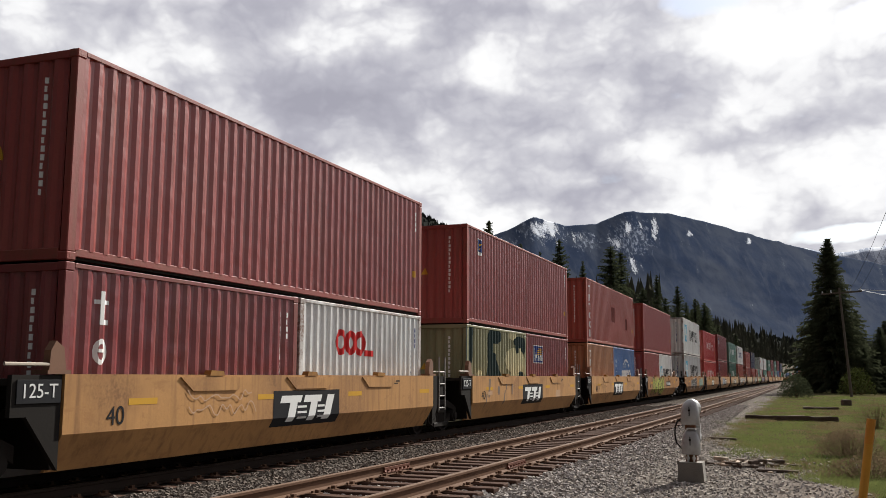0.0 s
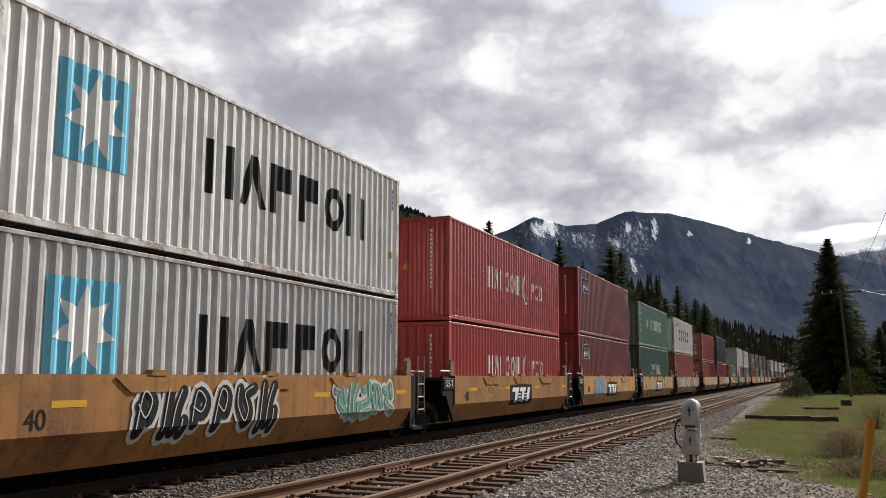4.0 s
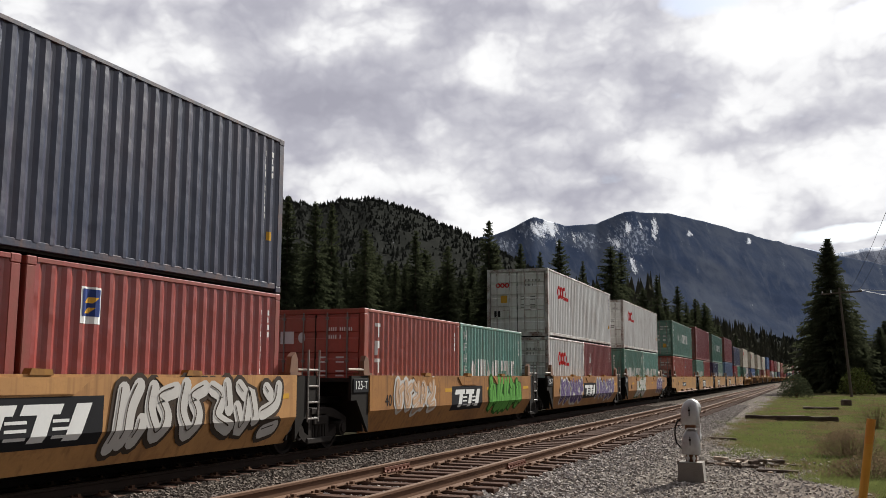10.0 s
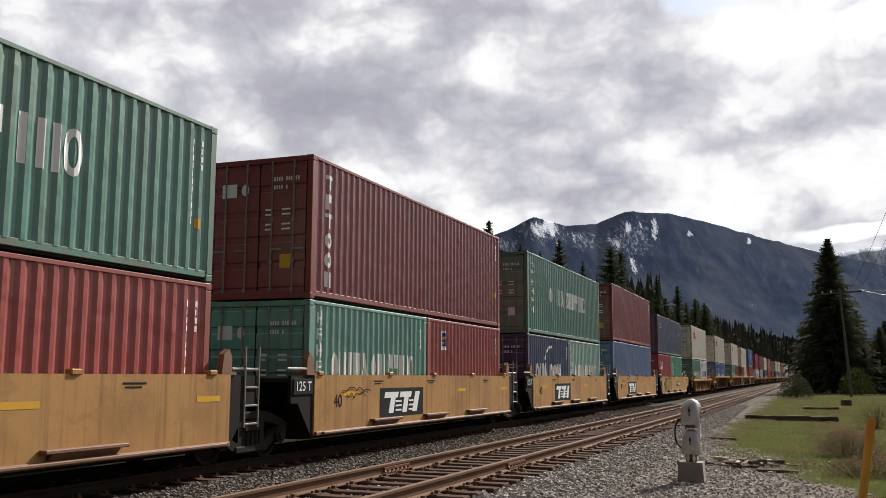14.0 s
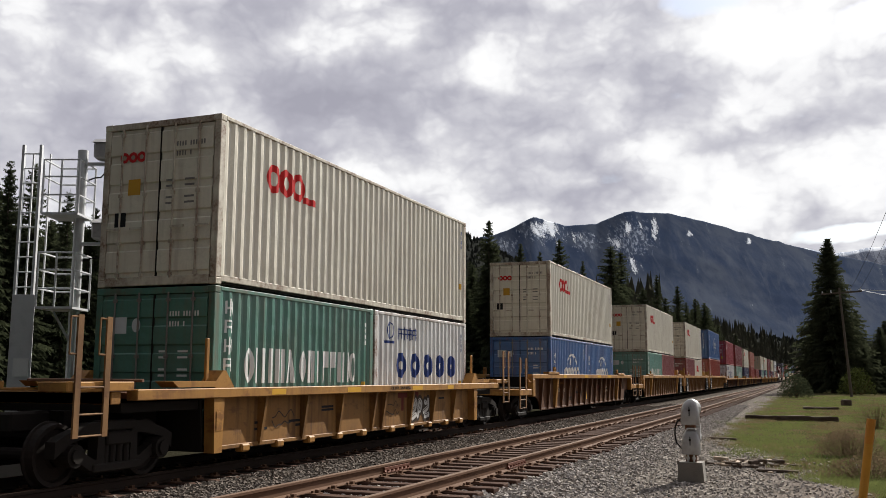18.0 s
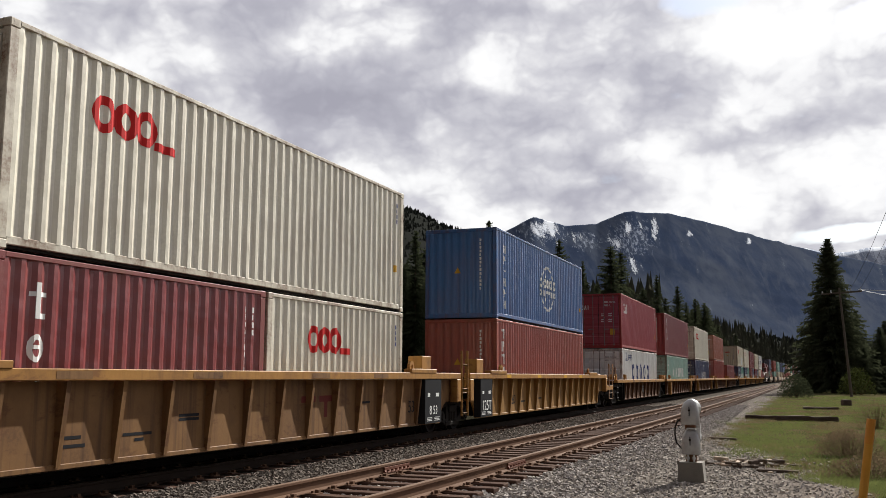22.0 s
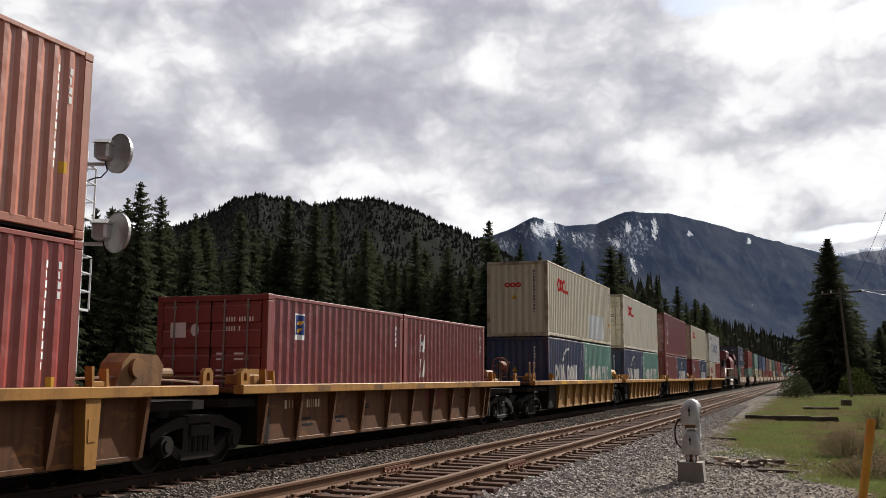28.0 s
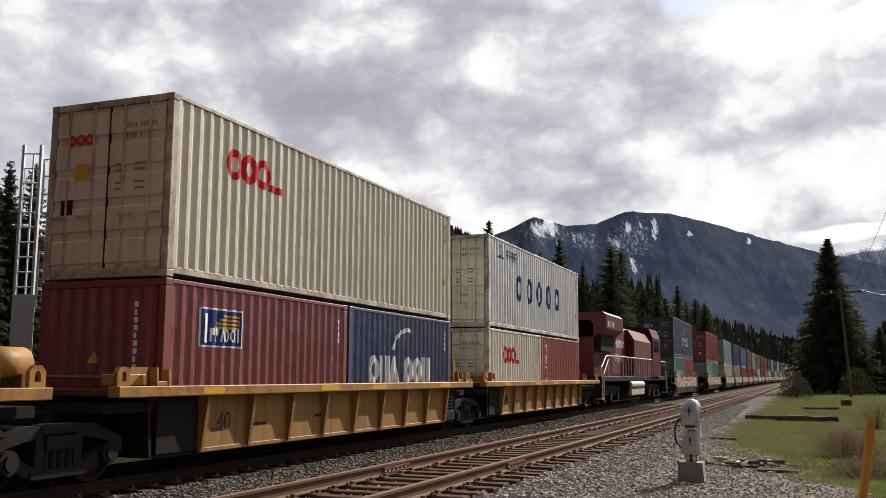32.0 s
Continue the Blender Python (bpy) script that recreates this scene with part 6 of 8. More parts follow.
            for y in (0.86, 1.98, 3.13, 4.30, 5.41, 6.90, 8.02, 9.18, 10.34, 11.45):
                part("foot_block", cached("side_foot", lambda: finish("foot_block", boxes((HW - 0.30, HW - 0.14, -0.12, 0.12, 0.22, 0.35), bevel=0.025), chord)), None, car).matrix_basis = sm @ Matrix.Translation((0, y, 0))
        r = random.Random(19)
        for k, (ink, polys) in enumerate(graffiti(r, 8.02, 9.22, 0.42, 0.96, ("silver", "umber")) + graffiti(r, 6.50, 7.55, 0.55, 0.98, ("", "umber")) + graffiti(r, 1.6, 2.7, 0.50, 0.95, ("", "umber"))):
            spray(near, polys, ink, xs + 0.002, 0.0, 0.0, 0.004 + 0.004 * k)
        letters("FOR 20 FT. CONTAINERS", 0.10, INK["umber"], car, on_side(HW + 0.004, 6.98, top - 0.075))
    for colour_, polys in marks:
        decal("marking", polys, [-9, 40], lambda u, v: (xs + 0.004, u, v), INK[colour_], near)
    if deep and first and last:
        letters("53", 0.34, INK["umber"], near, on_side(xs + 0.006, 11.68, 0.84))
    if deep and not last:
        letters("53", 0.40, INK["black"], near, on_side(xs + 0.006, 12.60, 0.74))
    if colour is CAR_MUSTARD and not first:
        letters("40", 0.40, INK["umber"], near, on_side(xs + 0.006, 1.55, 0.74))
    # worn paint on the chord
    cm = [p for i in range(4) for u in (0.6 + 3.1 * i + rnd.uniform(-0.5, 0.9),) for p in rect(u, top - 0.13, u + rnd.uniform(0.4, 0.8), top - 0.03)]
    decal("marking", cm, [-9, 40], lambda u, v: (HW + 0.003, u, v), INK["yellow"] if colour is CAR_MUSTARD or rnd.random() < 0.5 else CAR_RUSTY, car)
    add_truck(car, (y0 - 0.37 if deep else y0 - 0.60) if not first else (-2.0 if not deep else y0 + 0.02))
    if last:
        add_truck(car, 14.2 if not deep else y1 - 0.12)
    for on, y, s in ((first, y0, -1), (last, y1, 1)):
        if on:
            part("coupler", cached(("coupler", y), lambda: finish("coupler", boxes((-0.14, 0.14, min(y, y + s * (1.95 if deep else 0.9)), max(y, y + s * (1.95 if deep else 0.9)), 0.60 if deep else 0.70, 0.85 if deep else 0.98), bevel=0.03), TRUCK_STEEL)), None, car)
    return car



# ---- the train: each unit's place along it, its car, its containers ----
STD, HC, T20, T40, T45 = 2.591, 2.896, 6.058, 12.192, 13.716
MOVERS = []  # (thing, place along the train, height)
LOGO = [("black", rect(4.9, 0.58, 7.40, 1.22), 0.004), ("white", rect(5.12, 1.00, 5.86, 1.13, 0.06) + rect(5.96, 1.00, 6.62, 1.13, 0.06) + rect(5.36, 0.66, 5.62, 1.00, 0.12) + rect(6.12, 0.66, 6.38, 1.00, 0.12) + [p for k in range(3) for p in rect(5.74, 0.70 + 0.10 * k, 6.08, 0.74 + 0.10 * k) + rect(6.50, 0.70 + 0.10 * k, 6.78, 0.74 + 0.10 * k)] + rect(6.70, 0.66, 6.98, 1.13, 0.20), 0.008)]
LOGO_B = [(ink, [[(u - 2.07, v) for u, v in p] for p in polys], lift) for ink, polys, lift in LOGO]
PLATE = [("black", rect(7.6, 0.88, 9.6, 1.18), 0.004), ("white", blocks("biib", 7.75, 0.94, 0.15, 0.18, 0.05, 0.3) + blocks("nbbnib", 8.65, 0.94, 0.12, 0.18, 0.03, 0.3), 0.008)]


def tags(seed, *areas):
    r = random.Random(seed)
    out = []
    for y0, y1, z0, z1, a, b in areas:
        for k, (ink, polys) in enumerate(graffiti(r, y0, y1, z0, z1, (a, b))):
            out.append((ink, polys, 0.011 + 0.009 * k))
    return out


# unit: place, kind of car, first/last unit of its car, marks, lower boxes, upper box; a box: size, height, colour, side marks, doors to the near end
UNITS = []


def unit(*row):
    UNITS.append(row)


unit(9.52, "a", 0, 0, LOGO + tags(1, (2.4, 4.6, 0.8, 1.35, "", "pale")), [(T20, STD, "maroon", "down3", 0), (T20, STD, "white", "ring_red", 0)], (T40, HC, "red", "", 0))
unit(25.13, "a", 0, 0, LOGO + [("smear", disc(2.30, 1.06, 0.11, 0.14) + [[(1.30, 0.86), (1.44, 0.88), (1.52, 1.40), (1.34, 1.42)], [(2.72, 0.62), (2.86, 0.66), (3.00, 1.06), (2.90, 1.06)], [(3.02, 1.08), (3.12, 1.08), (3.20, 1.44), (3.04, 1.44)], [(3.62, 0.92), (3.72, 0.92), (3.78, 1.42), (3.66, 1.42)], [(1.02, 0.56), (1.08, 0.56), (1.20, 0.96), (1.12, 0.98)]], 0.004), ("pale", rect(1.24, 0.94, 1.66, 1.04) + rect(9.3, 0.70, 9.9, 0.98), 0.006)], [(T20, STD, "camo", "camouflage", 0), (T20, STD, "maroon", "beam", 0)], (T40, HC, "red", "leaf", 0))
unit(40.91, "a", 0, 0, LOGO + tags(2, (0.6, 4.4, 0.35, 1.30, "", "umber"), (8.2, 11.8, 0.45, 1.30, "", "umber")), [(T20, STD, "orange", "down6", 0), (T20, STD, "blue", "globe20", 0)], (T40, HC, "brick", "patches", 0))
unit(56.55, "a", 0, 1, PLATE + tags(3, (1.6, 6.4, 0.34, 1.46, "olive", "black")), [(T20, STD, "red", "", 0), (T20, STD, "white", "black_row20", 0)], (T40, HC, "red", "", 0))
unit(76.17, "a", 1, 0, tags(4, (2.6, 6.4, 0.50, 1.40, "black", "silver"), (8.6, 11.4, 0.6, 1.38, "teal_", "silver")), [(T40, HC, "grey", "black_row", 0)], (T40, HC, "white", "black_row", 0))
unit(91.78, "a", 0, 0, LOGO + tags(5, (1.8, 4.4, 0.6, 1.4, "", "olive")), [(T40, STD, "scarlet", "white_curl", 0)], (T40, HC, "scarlet", "white_curl", 0))
unit(107.35, "a", 0, 0, LOGO + tags(6, (2.1, 4.5, 0.50, 1.42, "sky", "silver")), [(T40, HC, "maroon", "beam", 0)], (T40, HC, "maroon", "beam", 0))
unit(122.92, "a", 0, 0, LOGO + tags(7, (1.8, 4.2, 0.40, 1.44, "bone", "black"), (7.5, 10.4, 0.38, 1.46, "bone", "black")), [(T40, HC, "darkgreen", "serif_row", 0)], (T40, STD, "green", "white_row", 0))
unit(138.57, "a", 0, 1, PLATE + tags(8, (0.9, 2.6, 0.36, 1.44, "silver", "umber"), (2.6, 7.0, 0.36, 1.44, "silver", "black"), (9.7, 12.2, 0.5, 1.40, "silver", "black")), [(T40, HC, "brick", "down6", 1)], (T40, STD, "white", "navy_row", 0))
unit(158.30, "a", 1, 0, tags(9, (0.6, 11.9, 0.30, 1.49, "bone", "umber")), [(T20, STD, "brick", "down6", 1), (T20, STD, "maroon", "diamond", 1)], (T40, STD, "brick", "down6", 1))
unit(173.90, "a", 0, 0, LOGO + tags(10, (1.2, 4.7, 0.40, 1.44, "pale", "umber"), (7.5, 11.9, 0.40, 1.46, "silver", "umber")), [(T20, STD, "red", "down3", 1), (T20, STD, "red", "leaf", 1)], (T40, HC, "midnight", "yellow_top", 1))
unit(189.64, "a", 0, 0, LOGO + tags(11, (1.2, 3.6, 0.6, 1.40, "pale", "silver"), (8.0, 11.3, 0.40, 1.46, "lime", "moss")), [(T20, STD, "brick", "down6", 1), (T20, STD, "teal", "white_row20", 0)], None)
unit(205.40, "a", 0, 0, LOGO + tags(12, (0.9, 4.7, 0.36, 1.42, "purple", "silver"), (7.4, 11.6, 0.40, 1.42, "lilac", "silver")), [(T20, STD, "white", "ring_red", 1), (T20, STD, "maroon", "down3s", 0)], (T40, STD, "white", "ring_red", 1))
unit(221.11, "a", 0, 1, tags(13, (2.5, 5.5, 0.36, 1.46, "silver", "moss"), (9.9, 12.2, 0.40, 1.42, "purple", "silver")), [(T20, STD, "green", "white_row20", 0), (T20, STD, "teal", "white_row20", 0)], (T40, STD, "white", "ring_red", 1))
unit(240.88, "b", 1, 0, [("black", rect(3.3, 0.78, 5.5, 1.08), 0.004), ("white", blocks("biib", 3.4, 0.84, 0.17, 0.18, 0.05, 0.3) + blocks("nbbnib", 4.35, 0.84, 0.13, 0.18, 0.04, 0.3), 0.008), ("black", blocks("nonn", 3.7, 1.18, 0.22, 0.24, 0.12, 0.14), 0.006)], [(T20, STD, "brick", "down6", 1), (T20, STD, "red", "leaf", 0)], (T40, STD, "green", "white_row", 1))
unit(256.32, "b", 0, 0, LOGO_B + tags(15, (0.9, 2.5, 1.0, 1.3, "", "black")), [(T20, STD, "teal", "white_row20", 1), (T20, STD, "red", "leaf", 0)], (T40, HC, "maroon", "down6", 1))
unit(271.74, "b", 0, 0, LOGO_B, [(T20, STD, "navy", "swoosh", 1), (T20, STD, "mint", "white_row20", 0)], (T40, HC, "green", "white_row", 1))
unit(287.23, "b", 0, 0, LOGO_B + tags(17, (0.6, 2.5, 0.9, 1.4, "", "black")), [(T40, HC, "sky", "", 1)], (T40, HC, "maroon", "", 1))
unit(302.69, "b", 0, 1, [("black", rect(6.9, 0.85, 9.3, 1.15), 0.004), ("white", blocks("biib", 7.05, 0.91, 0.18, 0.18, 0.05, 0.3) + blocks("nbbnib", 8.1, 0.91, 0.14, 0.18, 0.04, 0.3), 0.008)] + tags(18, (1.3, 4.6, 0.5, 1.40, "tan", "umber")), [(T20, STD, "crimson", "three", 1), (T20, STD, "kelly", "green_bar", 0)], (T40, STD, "slate", "square", 0))
unit(322.34, "c", 1, 1, "ochre", [(T20, STD, "green", "white_row20", 1), (T20, STD, "white", "navy_row20", 0)], (T40, HC, "cream", "ring_red", 1))
unit(344.05, "d", 1, 1, "brown", [(T20, STD, "blue", "globe20", 1), (T20, STD, "blue", "globe20", 0)], (T40, HC, "cream", "ring_red", 1))
unit(367.40, "d", 1, 0, "rusty", [(T20, STD, "teal", "white_row20", 1), (T20, STD, "maroon", "", 0)], (T40, HC, "cream", "ring_red", 1))
unit(387.04, "d", 0, 0, "rusty", [(T20, STD, "maroon", "down3", 1), (T20, STD, "cream", "ring_red", 0)], (T40, HC, "cream", "ring_red", 1))
unit(406.59, "d", 0, 1, "gold", [(T40, HC, "brick", "down6", 0)], (T40, HC, "blue", "globe", 0))
unit(428.03, "c", 1, 0, "brown", [(T40, STD, "white", "navy_row", 1)], (T40, HC, "crimson", "three", 1))
unit(445.05, "c", 0, 0, "brown", [(T40, STD, "mint", "white_row", 1)], (T45, HC, "maroon", "down3", 0))
unit(462.92, "c", 0, 0, "brown", [(T40, STD, "navy", "swoosh", 1)], (T40, HC, "cream", "ring_red", 1))
unit(480.90, "c", 0, 0, "brown", [(T40, HC, "red", "", 1)], (T40, STD, "rose", "", 1))
unit(497.77, "c", 0, 1, "brown", [(T20, STD, "maroon", "leaf", 1), (T20, STD, "maroon", "down3s", 0)], None)
unit(517.48, "c", 1, 0, "gold", [(T20, STD, "navy", "swoosh", 0), (T20, STD, "teal", "white_row20", 0)], (T40, HC, "beige", "panel", 0))
unit(533.21, "c", 0, 0, "gold", [(T20, STD, "navy", "swoosh", 0), (T20, STD, "teal", "white_row20", 0)], (T40, HC, "cream", "ring_red", 1))
unit(549.03, "c", 0, 0, "gold", [(T20, STD, "maroon", "down3", 0), (T20, STD, "navy", "swoosh", 0)], (T40, HC, "maroon", "down3s", 1))
unit(564.92, "c", 0, 0, "gold", [(T20, STD, "maroon", "beam", 0), (T20, STD, "navy", "swoosh", 0)], (T40, HC, "beige", "ring_red", 1))
unit(580.44, "c", 0, 1, "gold", [(T20, STD, "cream", "ring_red", 1), (T20, STD, "brick", "down6", 0)], (T40, HC, "white", "navy_row", 1))
unit(623.5, "a", 1, 1, LOGO, [(T20, STD, "green", "white_row20", 1), (T20, STD, "red", "", 0)], (T40, HC, "slate", "swoosh", 1))
unit(647.6, "a", 1, 0, LOGO, [(T20, STD, "mint", "white_row20", 1), (T20, STD, "teal", "", 0)], (T40, HC, "brick", "", 1))
unit(668.3, "a", 0, 0, LOGO, [(T40, STD, "beige", "", 1)], (T40, HC, "mint", "", 1))
unit(684.0, "a", 0, 0, LOGO, [(T40, STD, "tan", "", 1)], (T40, HC, "navy", "", 1))
unit(699.6, "a", 0, 0, LOGO, [(T40, STD, "brown", "", 1)], (T40, HC, "sky", "", 1))
FAR_MIX = ["brown", "tan", "green", "maroon", "brick", "slate", "mint", "navy", "grey", "red", "teal", "beige", "orange", "navy"]
far_rnd = random.Random(5)
for i in range(17):
    unit(715.2 + 15.7 * i, "a", 0, 0, LOGO, [(T40, STD, far_rnd.choice(FAR_MIX), "", 1)], (T40, HC, FAR_MIX[i % 14], "", 1))

INK["teal_"] = BOX["teal"]


PAINTS = {"rusty": (CAR_RUSTY, CAR_CHORD), "brown": (CAR_BROWN, CAR_CHORD), "gold": (CAR_MUSTARD, CAR_CHORD), "ochre": (CAR_OCHRE, CAR_CHORD)}


def make_train():
    for n, (q, kind, first, last, marks, lower, upper) in enumerate(UNITS):
        rnd = random.Random(100 + n)
        if kind in "ab":
            car = smooth_car(rnd, first, last, (CAR_GOLD if kind == "b" else CAR_ORANGE if n in (3, 4, 5, 11, 12, 13) else CAR_YELLOW if n < 34 else CAR_TAN), marks, kind)
            base = 0.385
        else:
            colour, chord = PAINTS[marks]
            stencil = [("black", [p for u, v, w in ((1.2, 0.66, 0.34), (1.2, 0.55, 0.42), (2.35, 0.64, 0.62), (2.6, 0.56, 0.2), (3.6, 0.86, 0.5), (3.6, 0.80, 0.5), (9.9, 0.9, 0.4)) for p in rect(u, v, u + w, v + 0.045)]), ("rust", [p for u in (7.3, 8.0) for p in rect(u, 0.98, u + 0.55, 1.10) + rect(u + 0.2, 0.68, u + 0.34, 0.98)])] if marks != "gold" else [("black", [p for u, v, w in ((1.2, 0.60, 0.34), (2.35, 0.64, 0.5), (4.6, 0.7, 0.4)) for p in rect(u, v, u + w, v + 0.05)])]
            if kind == "d" and first and last:
                stencil += [("bone", [[(9.46, 0.96), (10.02, 0.96), (9.98, 1.06), (9.42, 1.06)], [(9.52, 0.76), (9.92, 0.76), (9.96, 0.86), (9.50, 0.86)], [(10.56, 0.76), (10.90, 0.76), (10.98, 1.06), (10.66, 1.06)]] + [p for k in range(4) for p in rect(10.02 + 0.03 * k, 0.80 + 0.065 * k, 10.46 + 0.02 * k, 0.84 + 0.065 * k)]), ("yellow", rect(5.44, 0.52, 5.84, 0.88)), ("rust", rect(3.30, 0.72, 3.75, 1.02))]
            elif marks == "brown" and n % 3 != 1:
                stencil += [("ash", rect(5.62, 0.90, 6.85, 0.98) + rect(5.75, 0.58, 5.98, 0.86) + rect(6.12, 0.58, 6.35, 0.86) + rect(6.52, 0.58, 6.72, 0.86))]
            if marks == "brown":
                stencil += [("bone", blocks("biib", 0.55, 0.89, 0.09, 0.15, 0.03, 0.22) + blocks("bnibb", 1.36, 0.89, 0.08, 0.15, 0.03, 0.22))]
            if kind == "c":
                before, after = q - UNITS[n - 1][0], UNITS[n + 1][0] - q
                car = ribbed_car(rnd, first, last, colour, chord, 1.335 if marks != "ochre" else 1.29, (-2.14 if last else -2.9) if first else {25: -2.34, 28: -1.15}.get(n, 0.60 - (before - T40) / 2), (14.33 if first else 15.0) if last else {24: 13.55, 27: 15.03}.get(n, T40 + (after - T40) / 2 - 0.60), 1.30, stencil, False, n in (29, 31))
                base = 0.375
            else:
                car = ribbed_car(rnd, first, last, colour, chord, 1.57, -3.55 if first else -3.29, 15.88 if last else 15.5, 1.02, stencil, True)
                base = 0.40
        MOVERS.append((car, q, 0.0))
        y = 0.0
        for L, H, ink, mk, doors in lower:
            MOVERS.append((container(L, H, ink, mk, doors, Matrix(), "in a well car", rnd), q + y, base))
            y += L + 0.076
        if upper:
            L, H, ink, mk, doors = upper
            MOVERS.append((container(L, H, ink, mk, doors, Matrix(), "stacked above another", rnd), q + (T40 - L) / 2, base + lower[0][1] + 0.02))


make_train()


# ---- the locomotive in the middle of the train; its rear is the near end ----
def locomotive():
    lo = thing("locomotive", "dark red diesel locomotive with white handrails, between the well cars", "locomotive")
    part("frame", boxes((-1.45, 1.45, 0.9, 21.6, 1.25, 1.50), (-1.5, 1.5, 0.4, 1.0, 0.55, 1.50), (-1.5, 1.5, 21.4, 22.0, 0.55, 1.50), bevel=0.03), BLACK_STEEL, lo)
    hood = bmesh.new()
    prism(hood, [(-0.95, 1.5), (0.95, 1.5), (0.95, 3.95), (0.80, 4.15), (-0.80, 4.15), (-0.95, 3.95)], 1, 1.3, 15.8)
    part("long_hood", hood, LOCO_RED, lo)
    rad = bmesh.new()
    prism(rad, [(-1.05, 3.35), (1.05, 3.35), (1.58, 3.75), (1.58, 4.40), (1.40, 4.52), (-1.40, 4.52), (-1.58, 4.40), (-1.58, 3.75)], 1, 1.3, 5.6)
    part("radiator", rad, LOCO_RED, lo, "flared red radiator section")
    for x in (1.0, -1.25):
        part("radiator_grille", boxes((x, x + 0.25, 1.6, 5.2, 2.7, 3.4)), BLACK_STEEL, lo)
    inv = bmesh.new()
    prism(inv, [(-1.45, 1.55), (1.45, 1.55), (1.45, 3.5), (1.1, 4.05), (-1.1, 4.05), (-1.45, 3.5)], 1, 9.6, 15.6)
    part("equipment_cabinet", inv, LOCO_SUNLIT, lo, "red equipment cabinet, coloured lighter as if sunlit")
    # thin sheet added over the hood to colour its sunlit side lighter
    part("hood_panel", boxes((0.945, 0.966, 5.7, 9.55, 1.6, 3.88), bevel=0.004), LOCO_SUNLIT, lo, "added lighter red sheet for the sunlit hood side")
    part("battery_box", boxes((1.20, 1.47, 8.4, 12.6, 0.50, 0.84), bevel=0.02), PALE_STEEL, lo, "pale box beside the tank")
    cab = bmesh.new()
    prism(cab, [(-1.52, 1.5), (1.52, 1.5), (1.52, 3.85), (1.30, 4.42), (0.5, 4.55), (-0.5, 4.55), (-1.30, 4.42), (-1.52, 3.85)], 1, 15.8, 18.9)
    c = part("cab", cab, LOCO_RED, lo)
    part("cab_window", boxes((1.50, 1.535, 16.2, 17.1, 3.0, 3.7), (1.50, 1.535, 17.3, 18.3, 3.0, 3.7), (-1.535, -1.5, 16.2, 18.3, 3.0, 3.7)), GLASS_DARK, c)
    nose = bmesh.new()
    prism(nose, [(18.9, 1.5), (21.0, 1.5), (21.0, 2.75), (20.6, 3.0), (18.9, 3.15)], 0, -1.0, 1.0)
    part("nose", nose, LOCO_RED, lo)
    stack_ = bmesh.new()
    box(stack_, -0.45, 0.45, 9.0, 10.6, 4.1, 4.42, 0.04)
    tube(stack_, (0, 7.2, 4.1), (0, 7.2, 4.36), 0.6, 16)
    part("exhaust_stack", stack_, BLACK_STEEL, lo)
    part("fuel_tank", prism(bmesh.new(), [(-1.4, 0.95), (-1.25, 0.45), (-0.9, 0.25), (0.9, 0.25), (1.25, 0.45), (1.4, 0.95), (1.4, 1.2), (-1.4, 1.2)], 1, 7.9, 13.2), TRUCK_STEEL, lo)
    part("air_reservoir", tube(bmesh.new(), (1.36, 8.2, 1.05), (1.36, 12.4, 1.05), 0.19, 14), PALE_STEEL, lo)
    for s in (1, -1):
        rails = bmesh.new()
        x = s * 1.48
        pipe(rails, [(x, 0.45, 0.5), (x, 0.45, 1.9), (x, 1.6, 2.45)], 0.03)
        pipe(rails, [(x, 0.95, 0.5), (x, 0.95, 1.6), (x, 2.1, 2.3), (x, 2.1, 1.5)], 0.03)
        pipe(rails, [(x, 5.9, 2.5), (x, 15.6, 2.5)], 0.024)
        for i in range(13):
            tube(rails, (x, 5.9 + i * 0.81, 1.5), (x, 5.9 + i * 0.81, 2.5), 0.024, 6)
        pipe(rails, [(x, 1.6, 2.45), (x, 5.9, 2.5)], 0.024)
        pipe(rails, [(x, 19.3, 2.45), (x, 21.4, 2.45), (x, 21.4, 0.7)], 0.025)
        part("handrail", rails, PALE_STEEL, lo, "white handrail along the walkway")
        steps_ = boxes(*[(min(s * 1.2, s * 1.5), max(s * 1.2, s * 1.5), y, y + 0.55, z, z + 0.05) for y in (0.42, 21.4) for z in (0.45, 0.78, 1.1)])
        part("steps", steps_, PALE_STEEL, lo)
    for y in (4.1, 17.9):
        t = new("truck")
        t.parent = lo
        t.location = (0, y, 0)
        fr = bmesh.new()
        for x in (-1.05, 1.05):
            prism(fr, [(-2.6, 0.75), (-2.3, 0.55), (2.3, 0.55), (2.6, 0.75), (2.5, 1.0), (0.6, 1.05), (-0.6, 1.05), (-2.5, 1.0)], 0, x - 0.08, x + 0.08)
            for c_ in (-1.85, 0, 1.85):
                box(fr, x - 0.16, x + 0.16, c_ - 0.22, c_ + 0.22, 0.32, 0.78, 0.03)
        part("truck_frame", fr, TRUCK_STEEL, t)
        for c_ in (-1.85, 0, 1.85):
            add_axle(t, c_, 0.5)
    # faded painted panels on the flank
    for ink, polys in (("white", blocks("oanpoon", 6.4, 3.0, 0.30, 0.42, 0.10, 0.26) + blocks("pnioio", 6.6, 2.25, 0.28, 0.40, 0.09, 0.26)), ("white", blocks("bnib", 1.75, 3.85, 0.26, 0.26, 0.1, 0.26))):
        decal("marking", polys, [-9, 40], lambda u, v: ((1.586 if u < 5 else 0.972), u, v), INK[ink], lo)
    return lo


LOCO = locomotive()
MOVERS.append((LOCO, 553.33 + 42.2, 0.0))


